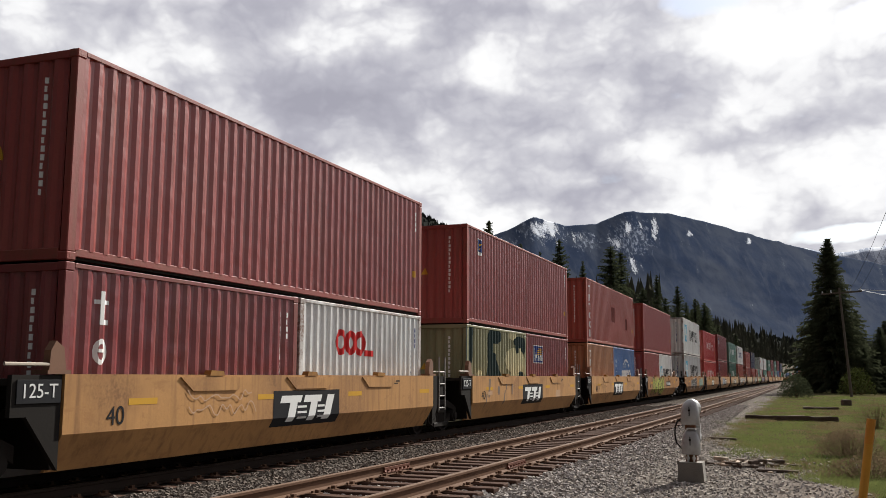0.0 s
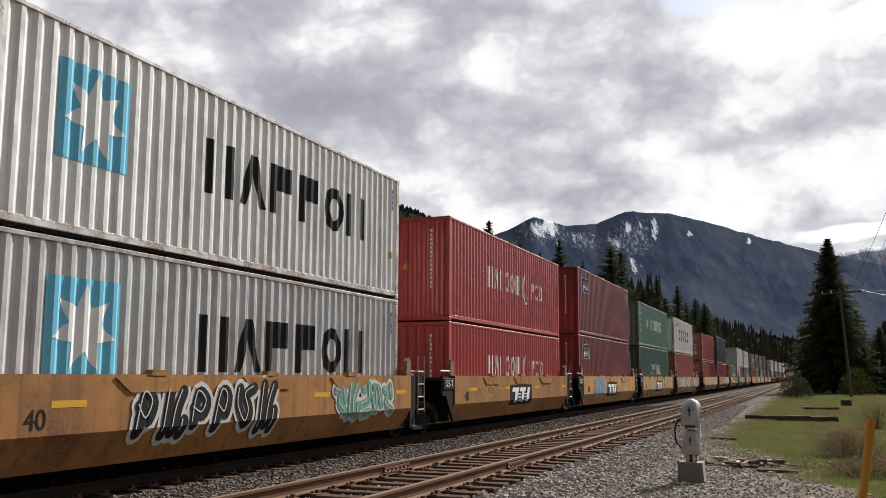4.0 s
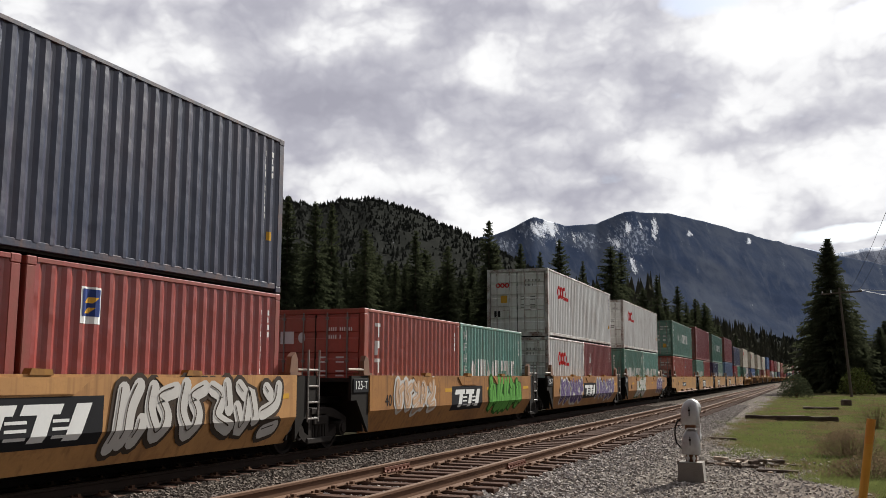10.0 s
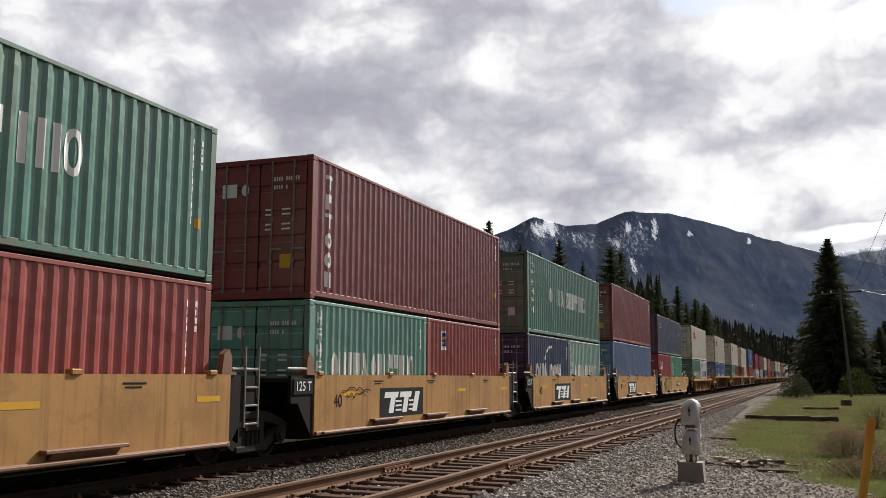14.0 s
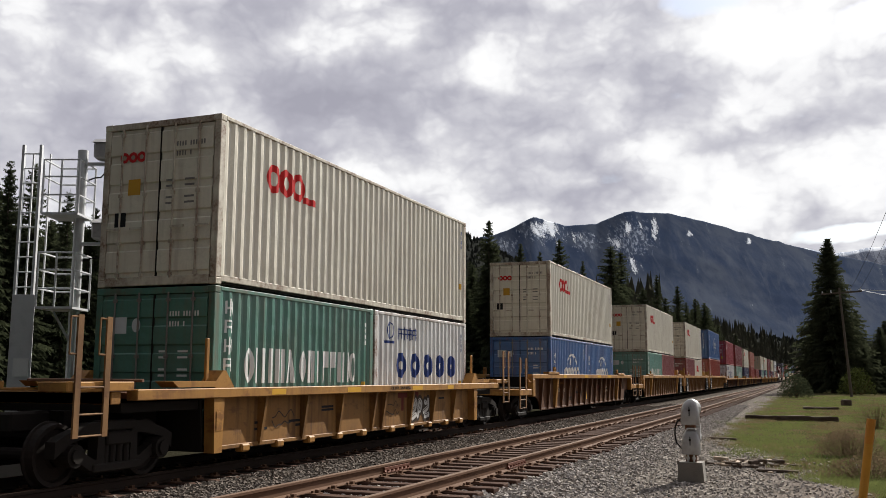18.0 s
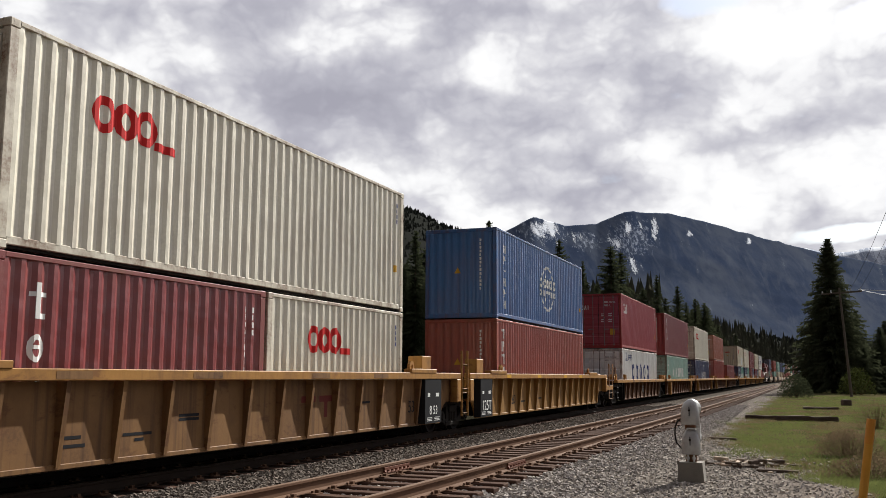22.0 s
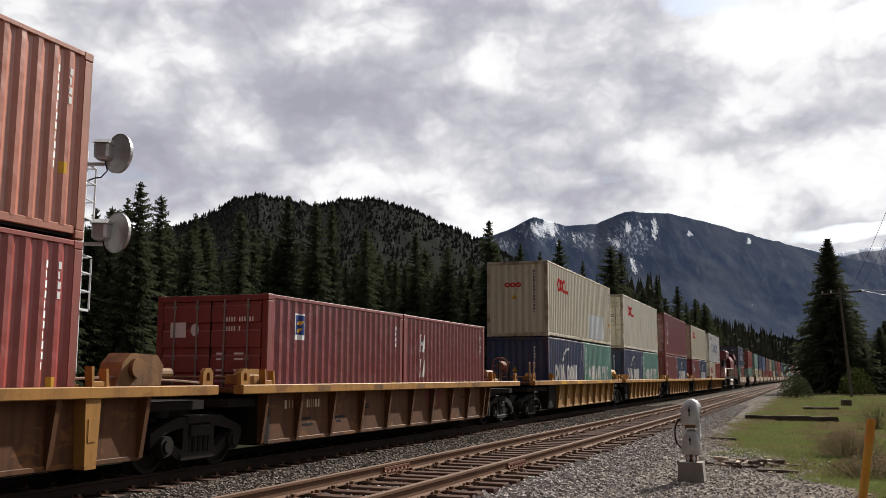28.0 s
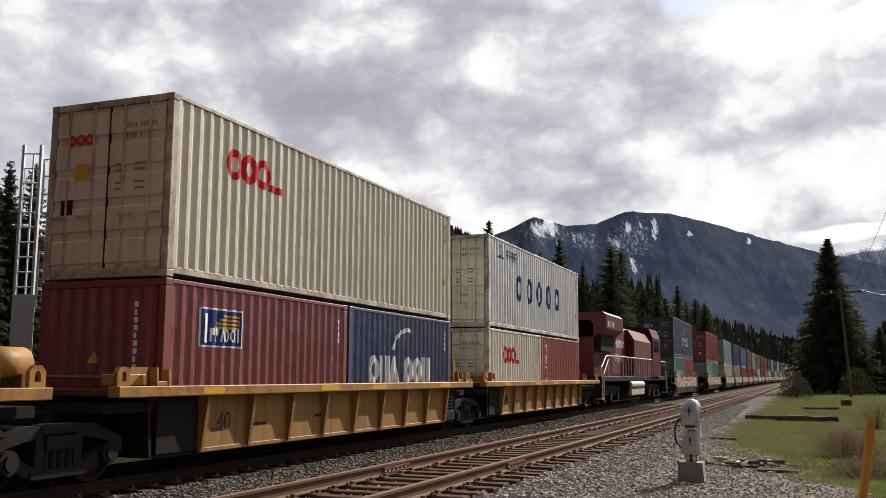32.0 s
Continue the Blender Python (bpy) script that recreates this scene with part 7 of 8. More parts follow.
# ---- hills and mountains ----
def slope_field(name, label, profile, r0, r1, rough_, material, a0, a1, na, nr, seed, foot=0.0):
    """A mountain side: its crest as (bearing, rise) in degrees seen from the line, from its foot at r0 up to the crest at r1."""
    bear, rise = zip(*profile)
    verts = []
    for i in range(na + 1):
        az = a0 + (a1 - a0) * i / na
        crest = r1 * math.tan(radians(float(np.interp(az, bear, rise))))
        for k, amp in ((1.3, 0.10), (3.1, 0.06), (8.0, 0.035), (19.0, 0.02)):
            crest += rough_ * amp * noise.noise(Vector((az * k, seed, 0)))
        for j in range(nr + 1):
            f = j / nr
            r = r0 + (r1 - r0) * f
            z = foot + (crest - foot) * (f ** 1.2)
            v = Vector((math.sin(radians(az)) * r, math.cos(radians(az)) * r, 0))
            spur = noise.fractal(v * (7.0 / r1) + Vector((seed, 0, 0)), 1.0, 2.1, 4)
            z += spur * rough_ * 1.1 * f * (1 - f)
            verts.append((v.x, v.y, z))
        verts.append((math.sin(radians(az)) * r1 * 1.10, math.cos(radians(az)) * r1 * 1.10, foot - 20))
    n = nr + 2
    faces = [(i * n + j, (i + 1) * n + j, (i + 1) * n + j + 1, i * n + j + 1) for i in range(na) for j in range(n - 1)]
    me = bpy.data.meshes.new(name)
    me.from_pydata(verts, [], faces)
    me.materials.append(material)
    me.polygons.foreach_set("use_smooth", [True] * len(faces))
    return tagged(new(name, me), label, "mountain", kind="structure")


CREST = [(-70, 3), (-30, 6.0), (-22, 7.4), (-18.8, 8.5), (-17.2, 8.9), (-15.6, 9.75), (-13.6, 9.15), (-11.7, 9.25), (-9.9, 9.95), (-7.5, 9.75), (-5.5, 9.25), (-2.4, 8.2), (0.7, 7.2), (3.0, 6.6), (6, 5.8), (14, 4.0), (60, 3.0)]
HILL = [(-75, 6), (-50, 7.0), (-38, 8.4), (-35.8, 9.3), (-33.8, 10.5), (-32.4, 10.75), (-30.8, 10.55), (-29.2, 10.2), (-27.5, 10.6), (-25.6, 10.8), (-23.5, 10.2), (-21, 9.2), (-19.0, 8.3), (-16.5, 7.0), (-12, 4.6), (-8, 3.0), (0, 2.0), (20, 1.0)]
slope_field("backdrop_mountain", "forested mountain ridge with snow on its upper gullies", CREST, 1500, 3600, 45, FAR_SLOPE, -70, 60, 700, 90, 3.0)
hill = slope_field("backdrop_hill", "dark forested hill behind the treeline", HILL, 420, 1250, 34, NEAR_SLOPE, -75, 20, 330, 44, 9.0)
SNOWY = [(-20, 3), (-2, 6.6), (0.3, 7.35), (1.6, 7.0), (3.0, 7.15), (4.4, 7.3), (7, 7.9), (12, 6), (30, 4)]
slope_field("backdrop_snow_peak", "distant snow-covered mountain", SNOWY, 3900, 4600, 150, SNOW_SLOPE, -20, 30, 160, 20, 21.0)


# ---- trees ----
def conifer_meshes(seed, tall, wide, tier, fan, detail, needles, bulge):
    r = random.Random(seed)
    bm = bmesh.new()
    z = tall * 0.06
    while z < tall - 0.15:
        f = 1 - z / tall
        reach = wide * (f ** bulge) * r.uniform(0.78, 1.08) + 0.10
        n = max(4, int(fan * (0.45 + 0.55 * f)))
        a0 = r.uniform(0, 6.28)
        for k in range(n):
            if r.random() < 0.08:
                continue
            a = a0 + 6.283 * k / n + r.uniform(-0.3, 0.3)
            ln = reach * r.uniform(0.55, 1.12)
            up = r.uniform(-0.42, -0.10) if f > 0.25 else r.uniform(-0.1, 0.5)
            d = Vector((math.cos(a), math.sin(a), up))
            side = Vector((-math.sin(a), math.cos(a), 0))
            root = Vector((0, 0, z + r.uniform(-0.15, 0.15)))
            segs = detail
            for s in range(segs):
                p0, p1 = root + d * ln * (s / segs), root + d * ln * ((s + 1.25) / segs)
                w = (0.10 + 0.55 * ln / segs) * (1.1 - 0.55 * s / segs) * r.uniform(0.7, 1.2)
                dz = Vector((0, 0, r.uniform(-0.10, 0.12) * (1 + ln * 0.3)))
                for q in (-1, 1):
                    tip = p1 + side * q * w * 0.8 - Vector((0, 0, r.uniform(0.05, 0.25) * (0.4 + ln * 0.3))) + dz
                    vs = [bm.verts.new(v) for v in (p0 + dz * 0.3, p0 + side * q * w + d * ln * 0.12 - Vector((0, 0, r.uniform(0.0, 0.12))), tip)]
                    bm.faces.new(vs)
                vs = [bm.verts.new(v) for v in (p0, p1 + Vector((0, 0, 0.05)), (p0 + p1) / 2 - Vector((0, 0, w * r.uniform(0.5, 1.0))))]
                bm.faces.new(vs)
        z += tier * r.uniform(0.7, 1.3) * (0.55 + 0.45 * f)
    for k in range(3):
        a = k * 2.1
        bm.faces.new([bm.verts.new(v) for v in ((0.10 * math.cos(a), 0.10 * math.sin(a), tall - 0.9), (0.10 * math.cos(a + 2), 0.10 * math.sin(a + 2), tall - 0.9), (0, 0, tall + 0.1))])
    crown = bpy.data.meshes.new("crown")
    bm.to_mesh(crown)
    bm.free()
    crown.materials.append(needles)
    tb = bmesh.new()
    tube(tb, (0, 0, -0.6), (0, 0, tall * 0.97), 0.012 * tall + 0.06, 8, 0.02)
    return crown, finish("trunk", tb, BARK)


TREES = []
for i, (h, w) in enumerate(((14, 2.1), (14, 2.6), (14, 1.7), (14, 2.3), (14, 3.0))):
    TREES.append(conifer_meshes(40 + i, h, w * 1.12, 0.32, 14, 5, SPRUCE, 0.64))
TREES.append(conifer_meshes(71, 14, 3.1, 0.20, 24, 9, SPRUCE_MEADOW, 0.85))
TREES.append(conifer_meshes(72, 14, 2.4, 0.26, 16, 7, SPRUCE_MEADOW, 0.75))
TREES.append(conifer_meshes(73, 14, 3.0, 0.26, 16, 7, SPRUCE_MEADOW, 0.7))


def plant(kind, x, y, tall, spread_, turn, group, label="dark green spruce tree in the forest beside the line"):
    t = thing("spruce_tree", label, "tree", group, Matrix.LocRotScale((x, y, ground_z(x, y) - 0.1), Euler((0, 0, turn)), (tall / 14 * spread_, tall / 14 * spread_, tall / 14)))
    part("crown", TREES[kind][0], None, t)
    part("trunk", TREES[kind][1], None, t)
    return t


def tree_line(az):
    """How far off the forest edge stands in that bearing."""
    return float(np.interp(az, (-60, -46, -36, -25, -18, -11, -5, 0), (48, 60, 74, 98, 112, 135, 230, 420)))


def make_forest():
    r = random.Random(11)
    # tall trees that stand out: bearing, rise of the top, kind, girth
    for az, el, k, g in ((-47.6, 11.6, 0, 0.9), (-46.6, 11.9, 2, 0.9), (-45.3, 11.9, 3, 0.8), (-43.4, 10.6, 0, 0.8), (-41.9, 9.6, 2, 0.9), (-39.5, 11.3, 3, 1.0), (-40.2, 10.3, 2, 0.8), (-38.3, 10.7, 0, 1.0), (-36.3, 9.6, 2, 0.8)) + (
                         (-30.8, 10.9, 2, 1.0), (-29.1, 10.6, 3, 0.9), (-28.1, 10.5, 2, 0.8), (-33.6, 10.0, 0, 1.0), (-26.0, 9.1, 0, 1.0), (-22.9, 8.9, 2, 1.0), (-20.9, 8.0, 3, 1.0), (-18.35, 9.55, 3, 0.95), (-17.9, 8.3, 0, 0.8),
                         (-16.4, 8.1, 2, 0.9), (-15.2, 7.6, 2, 0.8), (-14.0, 8.35, 3, 1.0), (-12.6, 7.0, 2, 0.7), (-10.9, 7.95, 1, 1.25), (-10.3, 7.6, 0, 1.1), (-8.2, 6.05, 2, 0.9), (-7.0, 5.4, 3, 1.0), (-6.0, 4.7, 0, 1.0)):
        d = tree_line(az) + r.uniform(-1.5, 1.5)
        x, y = d * math.sin(radians(az)), d * math.cos(radians(az))
        plant(k, x, y, d * math.tan(radians(el)) + 1.5 - ground_z(x, y), g, r.uniform(0, 6.28), "forest edge")
    az = -58.0
    while az < -4.0:
        d0 = tree_line(az)
        for row in range(4):
            d = d0 + 2 + row * 6 + r.uniform(-2.5, 2.5)
            a = az + r.uniform(-0.9, 0.9)
            x, y = d * math.sin(radians(a)), d * math.cos(radians(a))
            top = float(np.interp(a, (-60, -46, -36, -27, -19, -10, -5), (10.0, 9.6, 8.6, 7.6, 6.7, 5.0, 3.6))) + r.uniform(-1.6, 0.9)
            plant(r.randrange(5), x, y, d * math.tan(radians(top)) + 2.0, r.uniform(0.85, 1.3), r.uniform(0, 6.28), "forest edge")
        az += 118.0 / d0 * r.uniform(0.8, 1.2)


make_forest()


def tiny_tree(r, verts, faces, x, y, z, h, w, tiers):
    for t in range(tiers):
        z0, z1 = z + h * (0.05 + 0.9 * t / tiers), z + h * min(1.0, 0.05 + 0.9 * (t + 1.7) / tiers)
        rr = w * (1 - t / tiers) * r.uniform(0.8, 1.15) + 0.1 * w
        n0 = len(verts)
        a0 = r.uniform(0, 6)
        for k in range(8):
            a = a0 + k * 0.7854
            q = rr * (r.uniform(0.85, 1.3) if k % 2 else r.uniform(0.35, 0.6))
            verts.append((x + q * math.cos(a), y + q * math.sin(a), z0 + (r.uniform(-0.05, 0.0) if k % 2 else r.uniform(0.0, 0.04)) * h))
        verts.append((x + r.uniform(-0.1, 0.1) * w, y, z1))
        faces += [(n0 + k, n0 + (k + 1) % 8, n0 + 8) for k in range(8)]


def woods(name, label, spots, tiers, material):
    r = random.Random(len(spots))
    verts, faces = [], []
    for x, y, z, h, w in spots:
        tiny_tree(r, verts, faces, x, y, z, h, w, tiers)
    me = bpy.data.meshes.new(name)
    me.from_pydata(verts, [], faces)
    me.materials.append(material)
    return tagged(new(name, me), label, "trees", kind="stuff")


def make_woods():
    r = random.Random(23)
    spots = []
    for i in range(2600):
        az = r.uniform(-9, 26)
        d = 230 + 330 * r.random() if az < 0 else 135 + 300 * r.random()
        x, y = d * math.sin(radians(az)), d * math.cos(radians(az))
        if abs(x - main_x(y) - 3) < 16 and y < 520:
            continue
        if x > -12 and az < 0.8 and y < 330:
            continue
        spots.append((x, y, -0.5, (d * math.tan(radians(float(np.interp(az, (-9, -7, -3.8, -0.7, 0.8), (4.8, 4.3, 3.5, 2.7, 2.6))))) + 1.5) * r.uniform(0.62, 1.0) if az < 0.8 else r.uniform(4.5, 8.5), r.uniform(2.2, 3.8)))
    for i in range(900):
        az = r.uniform(-62, -8)
        d = tree_line(az) + 24 + 120 * r.random()
        spots.append((d * math.sin(radians(az)), d * math.cos(radians(az)), -0.6, d * math.tan(radians(r.uniform(4.5, 6.9))), r.uniform(3.0, 4.4)))
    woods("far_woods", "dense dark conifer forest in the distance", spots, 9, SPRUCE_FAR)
    spots = []
    co = hill.data.vertices
    n = 46
    for i in range(9000):
        v = co[r.randrange(60, 290) * n + min(44, int(44 * r.random() ** 0.45))].co
        w = co[min(len(co) - 1, (r.randrange(60, 290)) * n + 44)].co if i % 4 == 0 else v
        p = w
        spots.append((p.x + r.uniform(-4, 4), p.y + r.uniform(-8, 8), p.z - 1.5, r.uniform(4, 8.5), r.uniform(1.6, 2.6)))
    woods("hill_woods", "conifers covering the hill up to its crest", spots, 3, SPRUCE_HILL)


make_woods()

# big spruce and bushes by the far end of the meadow
plant(5, 2.7, 107, 16.6, 1.42, 1.0, "trees by the meadow", "tall dark spruce tree at the edge of the meadow")
for x, y, h, k, g in ((7.6, 112, 7.2, 1, 1.9), (9.6, 108, 8.4, 3, 1.7), (12.5, 112, 9, 0, 1.5), (5.6, 118, 9.5, 0, 1.7), (0.9, 114, 7.0, 1, 1.9), (16, 106, 9.5, 4, 1.3), (8.9, 122, 8.5, 2, 2.0), (3.2, 121, 9, 4, 1.6), (5.6, 106, 5.0, 4, 1.5)):
    plant(6 + k % 2, x, y, h, g, h, "trees by the meadow", "dark spruce tree at the edge of the meadow")


def bush(name, label, x, y, r0, high, count, leaf, material, seed):
    r = random.Random(seed)
    b = thing(name, label, "bush", m=Matrix.Translation((x, y, ground_z(x, y))))
    stems, leaves = bmesh.new(), bmesh.new()
    bare = material is TWIG
    for i in range(75 if bare else 14):
        a, s = r.uniform(0, 6.28), r.uniform(0.2, 1.0)
        tip = Vector((r0 * s * math.cos(a), r0 * s * math.sin(a), high * r.uniform(0.4, 0.98) * (1.1 - 0.4 * s)))
        root = 0.6 * r.random() if bare else 0.1
        tube(stems, (tip.x * root, tip.y * root, -0.1), tip, 0.006 if bare else 0.012 + 0.004 * high, 4, 0.003)
    for i in range(count):
        a, s, u = r.uniform(0, 6.28), r.random() ** 0.6, r.random()
        c = Vector((r0 * s * math.cos(a) * (1 - 0.35 * u), r0 * s * math.sin(a) * (1 - 0.35 * u), high * (0.06 + 0.92 * u) * (1 - 0.35 * s * s)))
        e, f = (Vector((r.uniform(-1, 1), r.uniform(-1, 1), r.uniform(-1, 1))).normalized() * leaf * r.uniform(0.6, 1.3) for _ in (0, 1))
        leaves.faces.new([leaves.verts.new(v) for v in (c, c + e, c + f * 0.6)])
    tagged(part("brushwood", stems, TWIG, b), kind="stuff")
    me = bpy.data.meshes.new("foliage")
    leaves.to_mesh(me)
    leaves.free()
    me.materials.append(material)
    tagged(part("foliage", me, None, b), kind="stuff")
    return b


bush("bush", "low dark shrub at the corner of the gravel", -0.9, 82, 1.6, 2.0, 2200, 0.15, SPRUCE, 1)
bush("bush", "rounded green shrub at the foot of the pole", 4.4, 97, 1.9, 2.7, 1300, 0.24, BUSH, 2)
bush("bush", "leafless brown shrub in the grass", 0.75, 21.5, 0.80, 0.58, 3600, 0.040, TWIG, 3)
bush("bush", "leafless brown shrub in the grass", 2.0, 34, 0.7, 1.0, 240, 0.07, TWIG, 4)
bush("bush", "dry brushwood beside the gravel", 0.95, 17.6, 0.85, 0.40, 3200, 0.036, TWIG, 5)


# ---- utility pole and wires ----
def wire(bm, a, b, sag, r, n=12):
    pts = [Vector(a).lerp(Vector(b), i / n) - Vector((0, 0, sag * 4 * (i / n) * (1 - i / n))) for i in range(n + 1)]
    return pipe(bm, pts, r, 4)


def make_pole():
    p = thing("utility_pole", "weathered leaning wooden utility pole with a crossarm behind the meadow", "utility pole", m=pose(3.52, 88.0, -0.1, 0, -3.2, 0))
    part("pole", tube(bmesh.new(), (0, 0, -0.5), (0, 0, 9.35), 0.13, 10, 0.09), POLE_WOOD, p)
    part("crossarm", boxes((-1.5, 1.8, -0.06, 0.06, 8.85, 8.99), bevel=0.01), POLE_WOOD, p)
    for x in (-1.4, -0.7, 0.9, 1.7):
        part("insulator", tube(bmesh.new(), (x, 0, 8.99), (x, 0, 9.2), 0.05, 8, 0.035), GALV, p)
    for tx, ty, tz, sag in ((13.5, -9.0, 9.6, 0.9), (12.0, 14.0, 8.7, 0.5)):
        part("wire", wire(bmesh.new(), (1.5, 0, 9.1), (tx, ty, tz), sag, 0.018), GALV, p, "pale service wire")
    for x, tx, ty, tz, r in ((0.9, WIRE_TO[0], WIRE_TO[1], WIRE_TO[2], 0.011), (1.7, WIRE_TO[0] + 0.3, WIRE_TO[1], WIRE_TO[2] - 0.1, 0.009)):
        part("wire", wire(bmesh.new(), (x, 0, 9.2), (tx - 3.52, ty - 88.0, tz), 0.3, r), BLACK_STEEL, p, "thin line wire")


WIRE_TO = (3.5, 25.0, 8.15)
make_pole()


# ---- dwarf signal ----
def bell(bm, z, rows):
    """A rounded housing in sections: height, half-width, half-depth, shift."""
    last = None
    for dz, hw, hd, dx, dy in rows:
        cur = []
        for k in range(16):
            a = math.pi / 8 * k
            c, s = math.cos(a), math.sin(a)
            cur.append(bm.verts.new((dx + hw * math.copysign(abs(c) ** 0.55, c), dy + hd * math.copysign(abs(s) ** 0.55, s), z + dz)))
        if last:
            for k in range(16):
                bm.faces.new((last[k], last[(k + 1) % 16], cur[(k + 1) % 16], cur[k]))
        else:
            bm.faces.new(cur[::-1])
        last = cur
    bm.faces.new(last)
    for f in bm.faces:
        f.smooth = True
    return bm


def dwarf_signal():
    s = thing("dwarf_signal", "silver dwarf railway signal with two hooded lamps on a concrete block", "railway signal", m=Matrix.Translation((-1.77, 15.55, -0.16)) @ Matrix.Diagonal((0.92, 0.92, 0.965, 1)))
    blk = bmesh.new()
    prism(blk, [(-0.235, -0.1), (0.235, -0.1), (0.20, 0.33), (-0.20, 0.33)], 1, -0.20, 0.20)
    part("block", blk, CONCRETE, s, "rough dark concrete block")
    for x in (-0.05, 0.05):
        part("bolt", tube(tube(bmesh.new(), (x, -0.04, 0.30), (x, -0.04, 0.48), 0.018, 8), (x, -0.04, 0.37), (x, -0.04, 0.41), 0.032, 6), GALV, s)
    part("base_bracket", boxes((-0.09, 0.09, -0.02, 0.10, 0.33, 0.47), bevel=0.01), RUSTY, s, "rusty base bracket")
    for z in (0.45, 0.93):
        h = part("lamp_head", bell(bmesh.new(), z, ((0.0, 0.150, 0.13, 0, 0), (0.02, 0.162, 0.14, 0, 0), (0.20, 0.155, 0.135, 0, 0), (0.30, 0.138, 0.125, 0.005, 0.01), (0.37, 0.105, 0.105, 0.012, 0.02), (0.41, 0.06, 0.07, 0.02, 0.03), (0.425, 0.02, 0.03, 0.02, 0.03))), SIGNAL_PAINT, s, "silver bell-shaped lamp head")
        hood = bmesh.new()
        rows = []
        for d, r in ((0.0, 0.135), (0.17, 0.142), (0.17, 0.134), (0.0, 0.125)):
            rows.append([hood.verts.new((0.0 + d * 0.15 + r * math.cos(a), 0.08 + d, z + 0.265 + r * math.sin(a))) for a in (radians(-50 + 20 * k) for k in range(15))])
        for p, q in zip(rows, rows[1:]):
            for k in range(14):
                hood.faces.new((p[k], p[k + 1], q[k + 1], q[k]))
        part("hood", hood, SIGNAL_PAINT, h, "silver hood over the lens")
        lat = boxes((-0.008, 0.008, -0.148, -0.130, z + 0.15, z + 0.29), bevel=0.004)
        tube(lat, (0, -0.130, z + 0.24), (0, -0.150, z + 0.24), 0.020, 10)
        part("latch", lat, TRUCK_STEEL, h, "dark latch on the back")
    part("bracket", boxes((-0.085, 0.085, -0.07, 0.07, 0.86, 0.94), bevel=0.008), RUSTY, s, "rusty bracket between the heads")
    part("clamp", boxes((-0.06, 0.15, -0.085, -0.071, 0.86, 0.885), (0.10, 0.165, -0.03, 0.05, 0.70, 0.95), (-0.14, -0.087, -0.03, 0.03, 0.87, 0.92), bevel=0.006), GALV, s)
    cable = pipe(bmesh.new(), [(-0.15, -0.05, 1.02), (-0.22, -0.05, 0.98), (-0.255, -0.05, 0.88), (-0.26, -0.05, 0.76), (-0.24, -0.05, 0.64), (-0.15, -0.05, 0.54)], 0.013)
    part("cable", cable, BLACK_STEEL, s, "black loop of cable")


dwarf_signal()


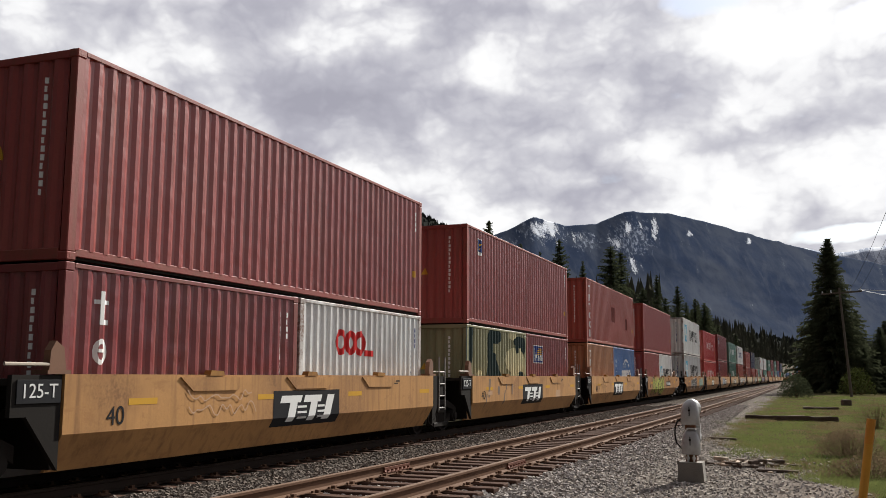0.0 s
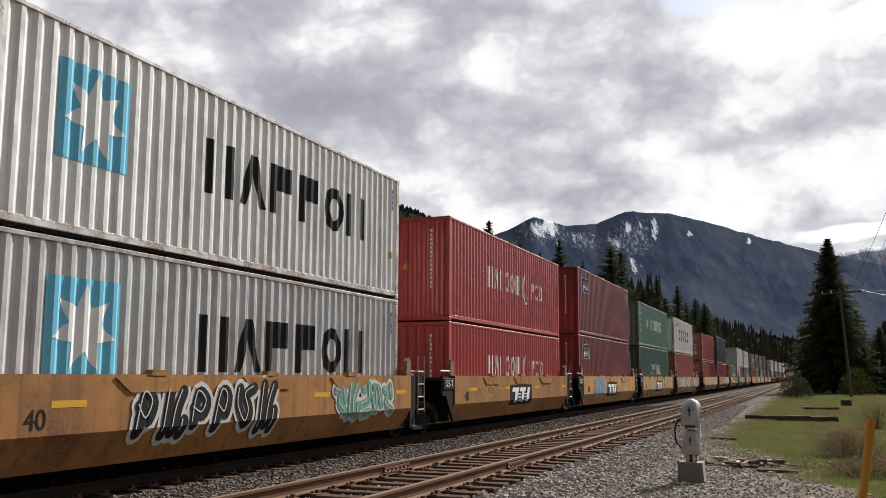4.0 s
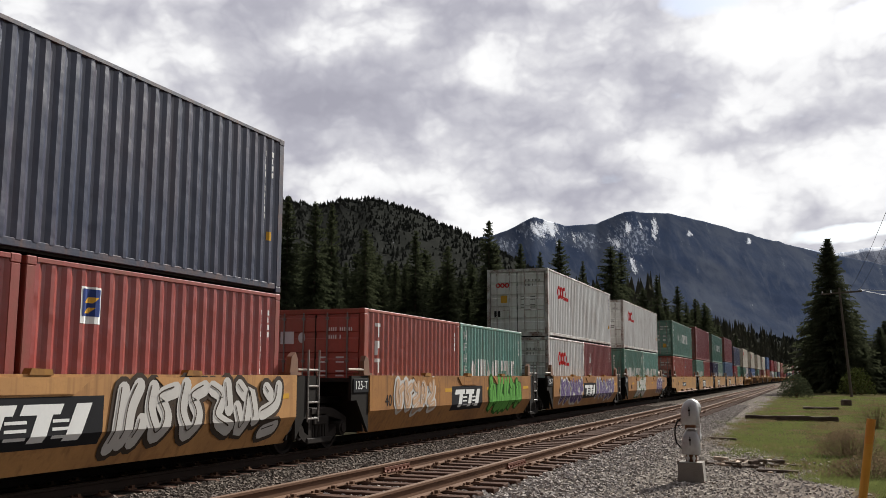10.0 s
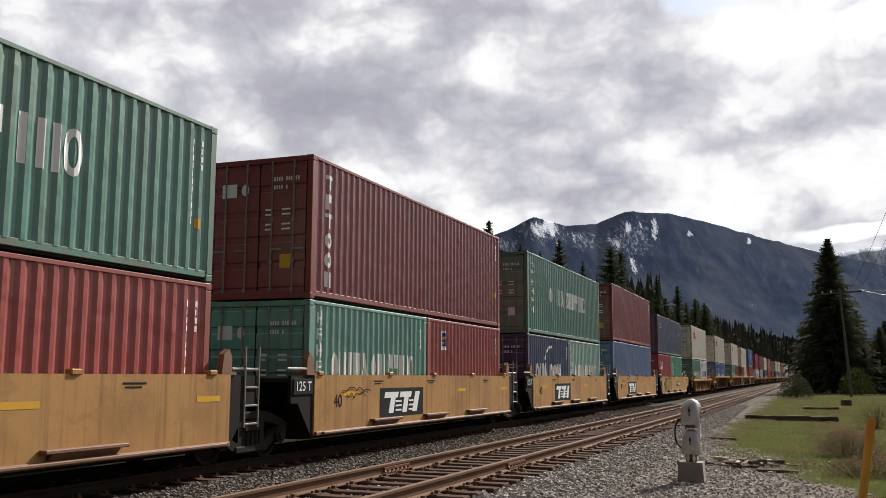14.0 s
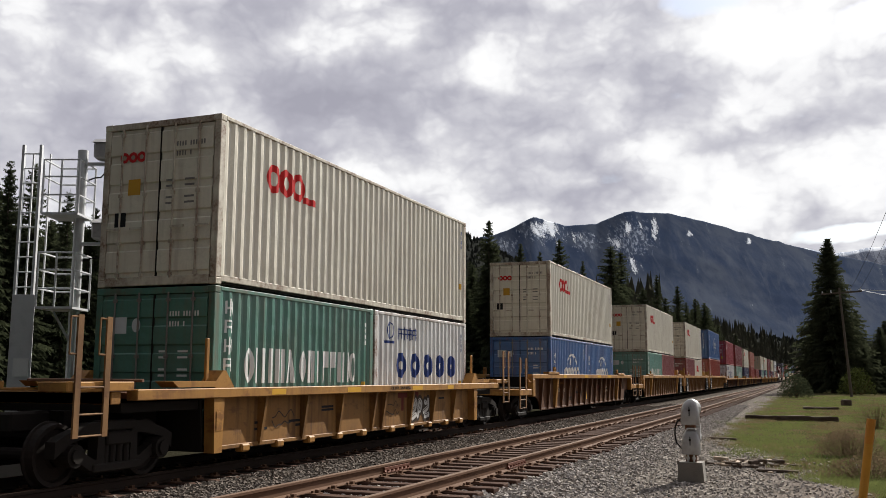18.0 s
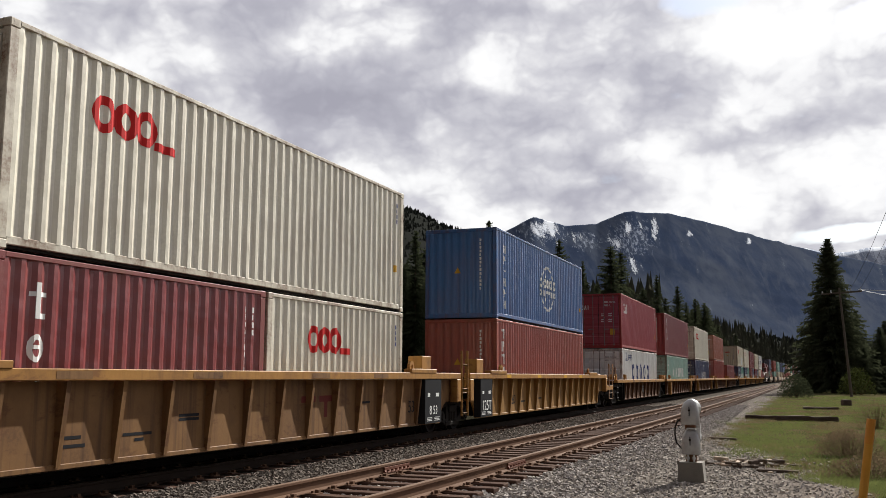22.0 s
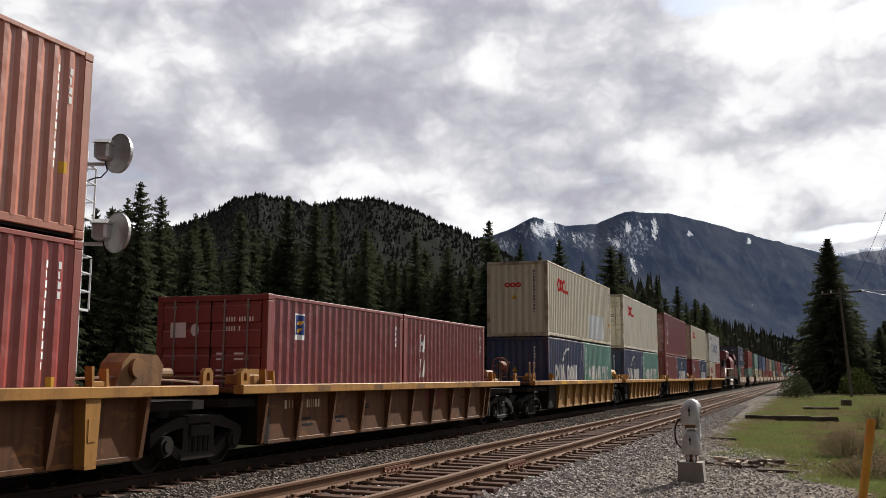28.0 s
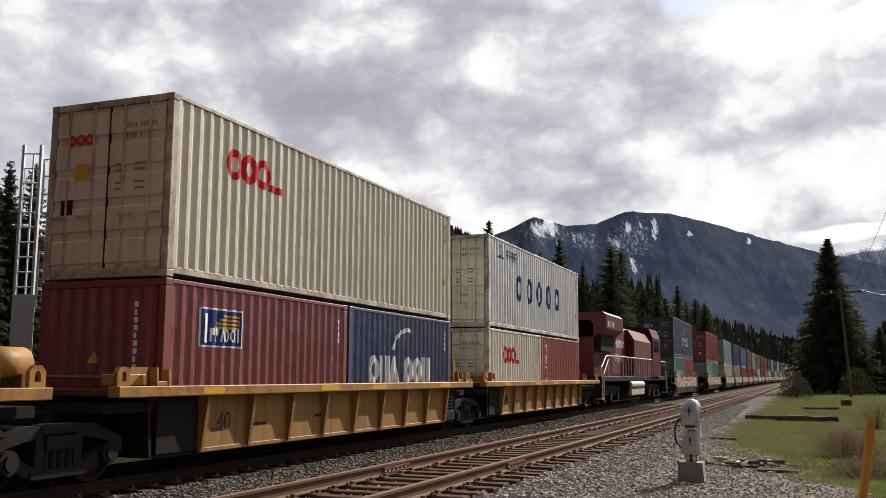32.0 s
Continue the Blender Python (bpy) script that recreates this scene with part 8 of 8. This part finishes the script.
# ---- signal mast with ladder, cage and two round targets ----
def signal_mast():
    s = thing("signal_mast", "tall galvanised railway signal mast with cages, ladder and round targets", "railway signal", m=pose(-13.41, 14.48, -0.50, 0, 0, 21.2))
    b = 0.50
    part("mast", tube(bmesh.new(), (0, 0, 0), (0, 0, 5.97 + b), 0.10, 16), GALV, s)
    part("foundation", boxes((-1.3, 0.4, -0.4, 0.4, -0.4, 0.45), bevel=0.04), CONCRETE, s)
    for x in (-1.19, -0.84):
        part("ladder_rail", boxes((x - 0.026, x + 0.026, -0.05, 0.03, 0.4, 6.08 + b)), GALV, s)
        part("ladder_rail", boxes((x - 0.014, x + 0.014, 0.42, 0.46, 2.9 + b, 6.0 + b)), GALV, s)
    rung = finish("rung", tube(bmesh.new(), (-1.19, -0.01, 0), (-0.84, -0.01, 0), 0.015, 6), GALV)
    for i in range(20):
        part("rung", rung, None, s).location = (0, 0, 0.7 + 0.3 * i)
    part("guard_plate", boxes((-1.21, -0.76, -0.075, -0.052, 0.5, 3.05 + b), bevel=0.004), GALV, s, "sheet-metal guard over the lower ladder")
    for z, top in ((2.77 + b, 3.83 + b), (4.60 + b, 5.66 + b)):
        part("platform", box(bmesh.new(), -0.53, 0.17, -0.55, 0.28, z - 0.03, z + 0.015), GALV, s, "grated platform")
        post_ = finish("cage_post", tube(bmesh.new(), (0, 0, z), (0, 0, top), 0.02, 6), GALV)
        for x, y in ((-0.53, -0.55), (-0.18, -0.55), (0.17, -0.55), (0.17, 0.28), (-0.53, 0.28)):
            part("cage_post", post_, None, s).location = (x, y, 0)
        for q in (0.34, 0.68, 1.0):
            h = z + (top - z) * q
            part("cage_rail", pipe(bmesh.new(), [(-0.53, 0.28, h), (-0.53, -0.55, h), (0.17, -0.55, h), (0.17, 0.28, h), (-0.53, 0.28, h)], 0.018), GALV, s)
    part("brace", pipe(bmesh.new(), [(-0.29, -0.3, 2.70 + b), (-0.06, -0.05, 2.15 + b)], 0.026), GALV, s)
    for x, z in ((0.68, 5.94 + b), (0.72, 4.32 + b)):
        turn = Matrix.Translation((x, 0.12, z)) @ Matrix.Rotation(radians(-34), 4, "Z") @ Matrix.Rotation(radians(90), 4, "X")
        t = bmesh.new()
        bmesh.ops.create_cone(t, cap_ends=True, segments=32, radius1=0.40, radius2=0.40, depth=0.03, matrix=turn)
        bmesh.ops.create_cone(t, cap_ends=False, segments=32, radius1=0.40, radius2=0.41, depth=0.07, matrix=turn)
        tg = part("target", t, SIGNAL_PAINT, s, "round grey signal target")
        hb = bmesh.new()
        box(hb, x - 0.36, x - 0.06, -0.34, 0.02, z - 0.20, z + 0.15, 0.05)
        prism(hb, [(-0.38, z + 0.12), (-0.2, z + 0.22), (0.02, z + 0.18), (0.02, z + 0.12)], 0, x - 0.37, x - 0.05)
        part("lamp_housing", hb, SIGNAL_PAINT, tg, "pale lamp housing")
        part("arm", boxes((0.05, x - 0.10, -0.06, 0.0, z - 0.29, z - 0.22), bevel=0.006), GALV, s)
        part("cable", pipe(bmesh.new(), [(x - 0.20, -0.1, z - 0.18), (x - 0.14, -0.1, z - 0.40), (x - 0.26, -0.1, z - 0.54), (0.30, -0.1, z - 0.55), (0.12, -0.05, z - 0.60)], 0.014), BLACK_STEEL, s)
    part("sign", boxes((-1.10, -0.80, -0.092, -0.080, 1.45 + b, 1.80 + b)), INK["white"], s, "small white notice plate")


signal_mast()


# ---- yellow marker post, logs, debris ----
post = thing("marker_post", "leaning yellow plastic marker post in the gravel", "post", m=pose(0.62, 14.2, -0.25, 0, 9, 10))
part("post", tube(bmesh.new(), (0, 0, 0), (0, 0, 1.18), 0.056, 14), POST_YELLOW, post)
part("cap", tube(bmesh.new(), (0, 0, 0.86), (0, 0, 1.20), 0.059, 14), paint("post_cap", (0.50, 0.20, 0.02), 0.5), post, "darker orange band at the top")


def log_at(label, x, y, ln, w, h, turn, mat=None, z=0.0):
    bm = bmesh.new()
    box(bm, -ln / 2, ln / 2, -w / 2, w / 2, 0, h, min(w, h) * 0.16)
    bmesh.ops.subdivide_edges(bm, edges=[e for e in bm.edges if e.calc_length() > ln * 0.5], cuts=7)
    for v in bm.verts:
        v.co += Vector((0, noise.noise(v.co * 2.1 + Vector((x, y, 0))), noise.noise(v.co * 2.7 + Vector((y, x, 3))))) * 0.04 * min(1, h * 5)
    ob = new("old_tie", finish("old_tie", bm, mat or LOG_WOOD))
    ob.matrix_world = pose(x, y, ground_z(x, y) + z - 0.01, 0, 0, turn)
    return tagged(ob, label, "timber")


log_at("dark rotten railway tie lying in the grass", -1.15, 39.3, 2.4, 0.24, 0.17, -4)
log_at("dark rotten railway tie lying in the grass", -0.05, 38.2, 2.2, 0.24, 0.18, -3, z=0.03)
log_at("short dark log end in the grass", 2.1, 60, 0.5, 0.42, 0.36, 20)
log_at("dark broken board in the grass", 0.6, 52, 1.7, 0.3, 0.14, 5)
log_at("short broken board at the edge of the gravel", -2.15, 26.2, 0.75, 0.12, 0.07, -15)
log_at("dark splintered board on the gravel", -0.55, 17.9, 0.72, 0.11, 0.06, -6)
log_at("broken dark timber on the gravel", -0.85, 19.4, 0.8, 0.16, 0.09, 25)
rnd_d = random.Random(8)
for i in range(44):
    x, y = rnd_d.gauss(-1.15, 0.45), rnd_d.gauss(19.0, 0.5)
    log_at("splintered piece of wood on the gravel", x, y, rnd_d.uniform(0.08, 0.38), rnd_d.uniform(0.03, 0.10), rnd_d.uniform(0.02, 0.08), rnd_d.uniform(0, 180), SPLINTER if rnd_d.random() < 0.35 else LOG_WOOD, rnd_d.choice((0.0, 0.015, 0.04)))


# ---- loose stones and grass ----
def scatter_stones(name, label, material, spots):
    """Crushed stones: small cubes with every corner pushed about, tilted at random."""
    r = random.Random(77)
    corners = [(a, b, c) for c in (-1, 1) for a, b in ((-1, -1), (1, -1), (1, 1), (-1, 1))]
    sides = ((0, 3, 2, 1), (4, 5, 6, 7), (0, 1, 5, 4), (1, 2, 6, 5), (2, 3, 7, 6), (3, 0, 4, 7))
    shapes = []
    for k in range(60):
        turn = Euler((r.uniform(0, 6.28), r.uniform(0, 6.28), r.uniform(0, 6.28))).to_matrix()
        flat_ = Vector((r.uniform(0.7, 1.1), r.uniform(0.55, 0.95), r.uniform(0.4, 0.75)))
        shapes.append([turn @ Vector([c[i] * flat_[i] * r.uniform(0.45, 1.0) for i in range(3)]) for c in corners])
    verts, faces = [], []
    for x, y, s in spots:
        n0, z = len(verts), ground_z(x, y) + s * 0.3
        for v in r.choice(shapes):
            verts.append((x + v.x * s, y + v.y * s, z + v.z * s * 0.85))
        faces += [tuple(n0 + i for i in f) for f in sides]
    me = bpy.data.meshes.new(name)
    me.from_pydata(verts, [], faces)
    me.materials.append(material)
    tagged(new(name, me), label, "stones", kind="stuff")


def make_stones():
    r = random.Random(31)
    spots = []
    while len(spots) < 44000:
        y = 8.6 + 46 * r.random() ** 1.7
        x = r.uniform(-9.0, 1.4)
        if x > -2.6 - max(0.0, y - 30) * 0.02 and r.random() < 0.45 + 0.02 * (y - 10):
            continue
        if x > -2.4 + max(0.0, 27.0 - y) * 0.245:
            continue
        spots.append((x, y, r.uniform(0.016, 0.044) * (1.0 if x < -2.8 else 0.7)))
    scatter_stones("ballast", "loose angular grey ballast stones", STONE, [p for p in spots if p[0] > -6.9])
    scatter_stones("dusty_ballast", "loose dark brown ballast stones towards the main line", STONE_DARK, [p for p in spots if p[0] <= -6.9])
    spots = [(r.uniform(-6.6, 1.2), 9 + 22 * r.random(), r.choice((0.012, 0.018, 0.025, 0.034)) * r.uniform(0.8, 1.4)) for _ in range(3200)] + [(r.gauss(-1.3, 0.4), r.gauss(19.2, 0.5), r.uniform(0.03, 0.08)) for _ in range(40)]
    spots = [p for p in spots if p[0] < -2.2 + max(0.0, 27.0 - p[1]) * 0.245 or abs(p[1] - 19.2) < 1.5]
    scatter_stones("pale_stones", "scattered pale stones on the gravel", DEBRIS, spots)


def make_grass():
    r = random.Random(51)
    verts, faces = [], []
    made = 0
    while made < 30000:
        y = 14.5 + 75 * r.random() ** 1.8
        x = r.uniform(-3.2, 3.0 + y * 0.10)
        edge = -2.55 + max(0.0, 27.0 - y) * 0.245
        d = x - edge + 2.2 * (noise.noise(Vector((x * 0.5, y * 0.5, 7.0))))
        if noise.noise(Vector((x * 0.45, y * 0.22, 3.0))) + 0.7 * noise.noise(Vector((x * 1.3, y * 0.6, 9.0))) > r.uniform(-0.15, 0.25):
            continue
        if d < 0.1 or r.random() > 0.25 + d * 0.5:
            continue
        z = ground_z(x, y)
        for b in range(4):
            a, h, w = r.uniform(0, 6.28), r.uniform(0.025, 0.075) * (1.8 if r.random() < 0.05 else 1), r.uniform(0.003, 0.008)
            bx, by = x + r.uniform(-0.06, 0.06), y + r.uniform(-0.06, 0.06)
            n0 = len(verts)
            verts += [(bx - w, by, z - 0.01), (bx + w, by, z - 0.01), (bx + math.cos(a) * h * 0.6, by + math.sin(a) * h * 0.6, z + h)]
            faces.append((n0, n0 + 1, n0 + 2))
        made += 1
    me = bpy.data.meshes.new("grass")
    me.from_pydata(verts, [], faces)
    me.materials.append(GRASS)
    tagged(new("grass", me), "short patchy spring grass of the meadow", "grass", kind="stuff")
    verts, faces, made = [], [], 0
    while made < 6000:
        y = 14.2 + 60 * r.random() ** 2.2
        x = r.uniform(-2.6, 3.0 + y * 0.10)
        if x < -2.9 + max(0.0, 27.0 - y) * 0.245 or noise.noise(Vector((x * 0.45, y * 0.22, 3.0))) < r.uniform(-0.2, 0.3):
            continue
        for b in range(5):
            a, h, w = r.uniform(0, 6.28), r.uniform(0.03, 0.13), r.uniform(0.003, 0.006)
            bx, by, z, n0 = x + r.uniform(-0.08, 0.08), y + r.uniform(-0.08, 0.08), ground_z(x, y), len(verts)
            verts += [(bx - w, by, z - 0.01), (bx + w, by, z - 0.01), (bx + math.cos(a) * h * 0.8, by + math.sin(a) * h * 0.8, z + h * 0.8)]
            faces.append((n0, n0 + 1, n0 + 2))
        made += 1
    me = bpy.data.meshes.new("dry_grass")
    me.from_pydata(verts, [], faces)
    me.materials.append(STRAW)
    tagged(new("dry_grass", me), "brown dry tufts of last year's grass in the meadow", "grass", kind="stuff")


make_stones()
make_grass()


# ---- what moves: the train rolls past ----
ROLLED = ((0, 0.0), (1, 17.01), (2, 34.01), (3, 51.05), (5.5, 93.69), (7, 119.50), (9, 153.94), (11, 188.43), (13, 223.0), (14, 240.3), (16.5, 283.57), (18, 309.48), (20, 344.05), (22, 378.68), (24, 413.45), (25, 430.89), (27.5, 474.51), (29, 500.80), (30, 518.32), (31, 535.83), (32, 553.33))


def motions():
    for ob, q, z in MOVERS:
        rows = []
        for t, s in ROLLED:
            y = q - s
            x = main_x(y)
            turn = -math.degrees(math.atan(max(0.0, y - 180.0) / 4900.0))
            rows.append((t, pose(x, y, z, 0, 0, turn)))
        walk(ob, rows)


motions()
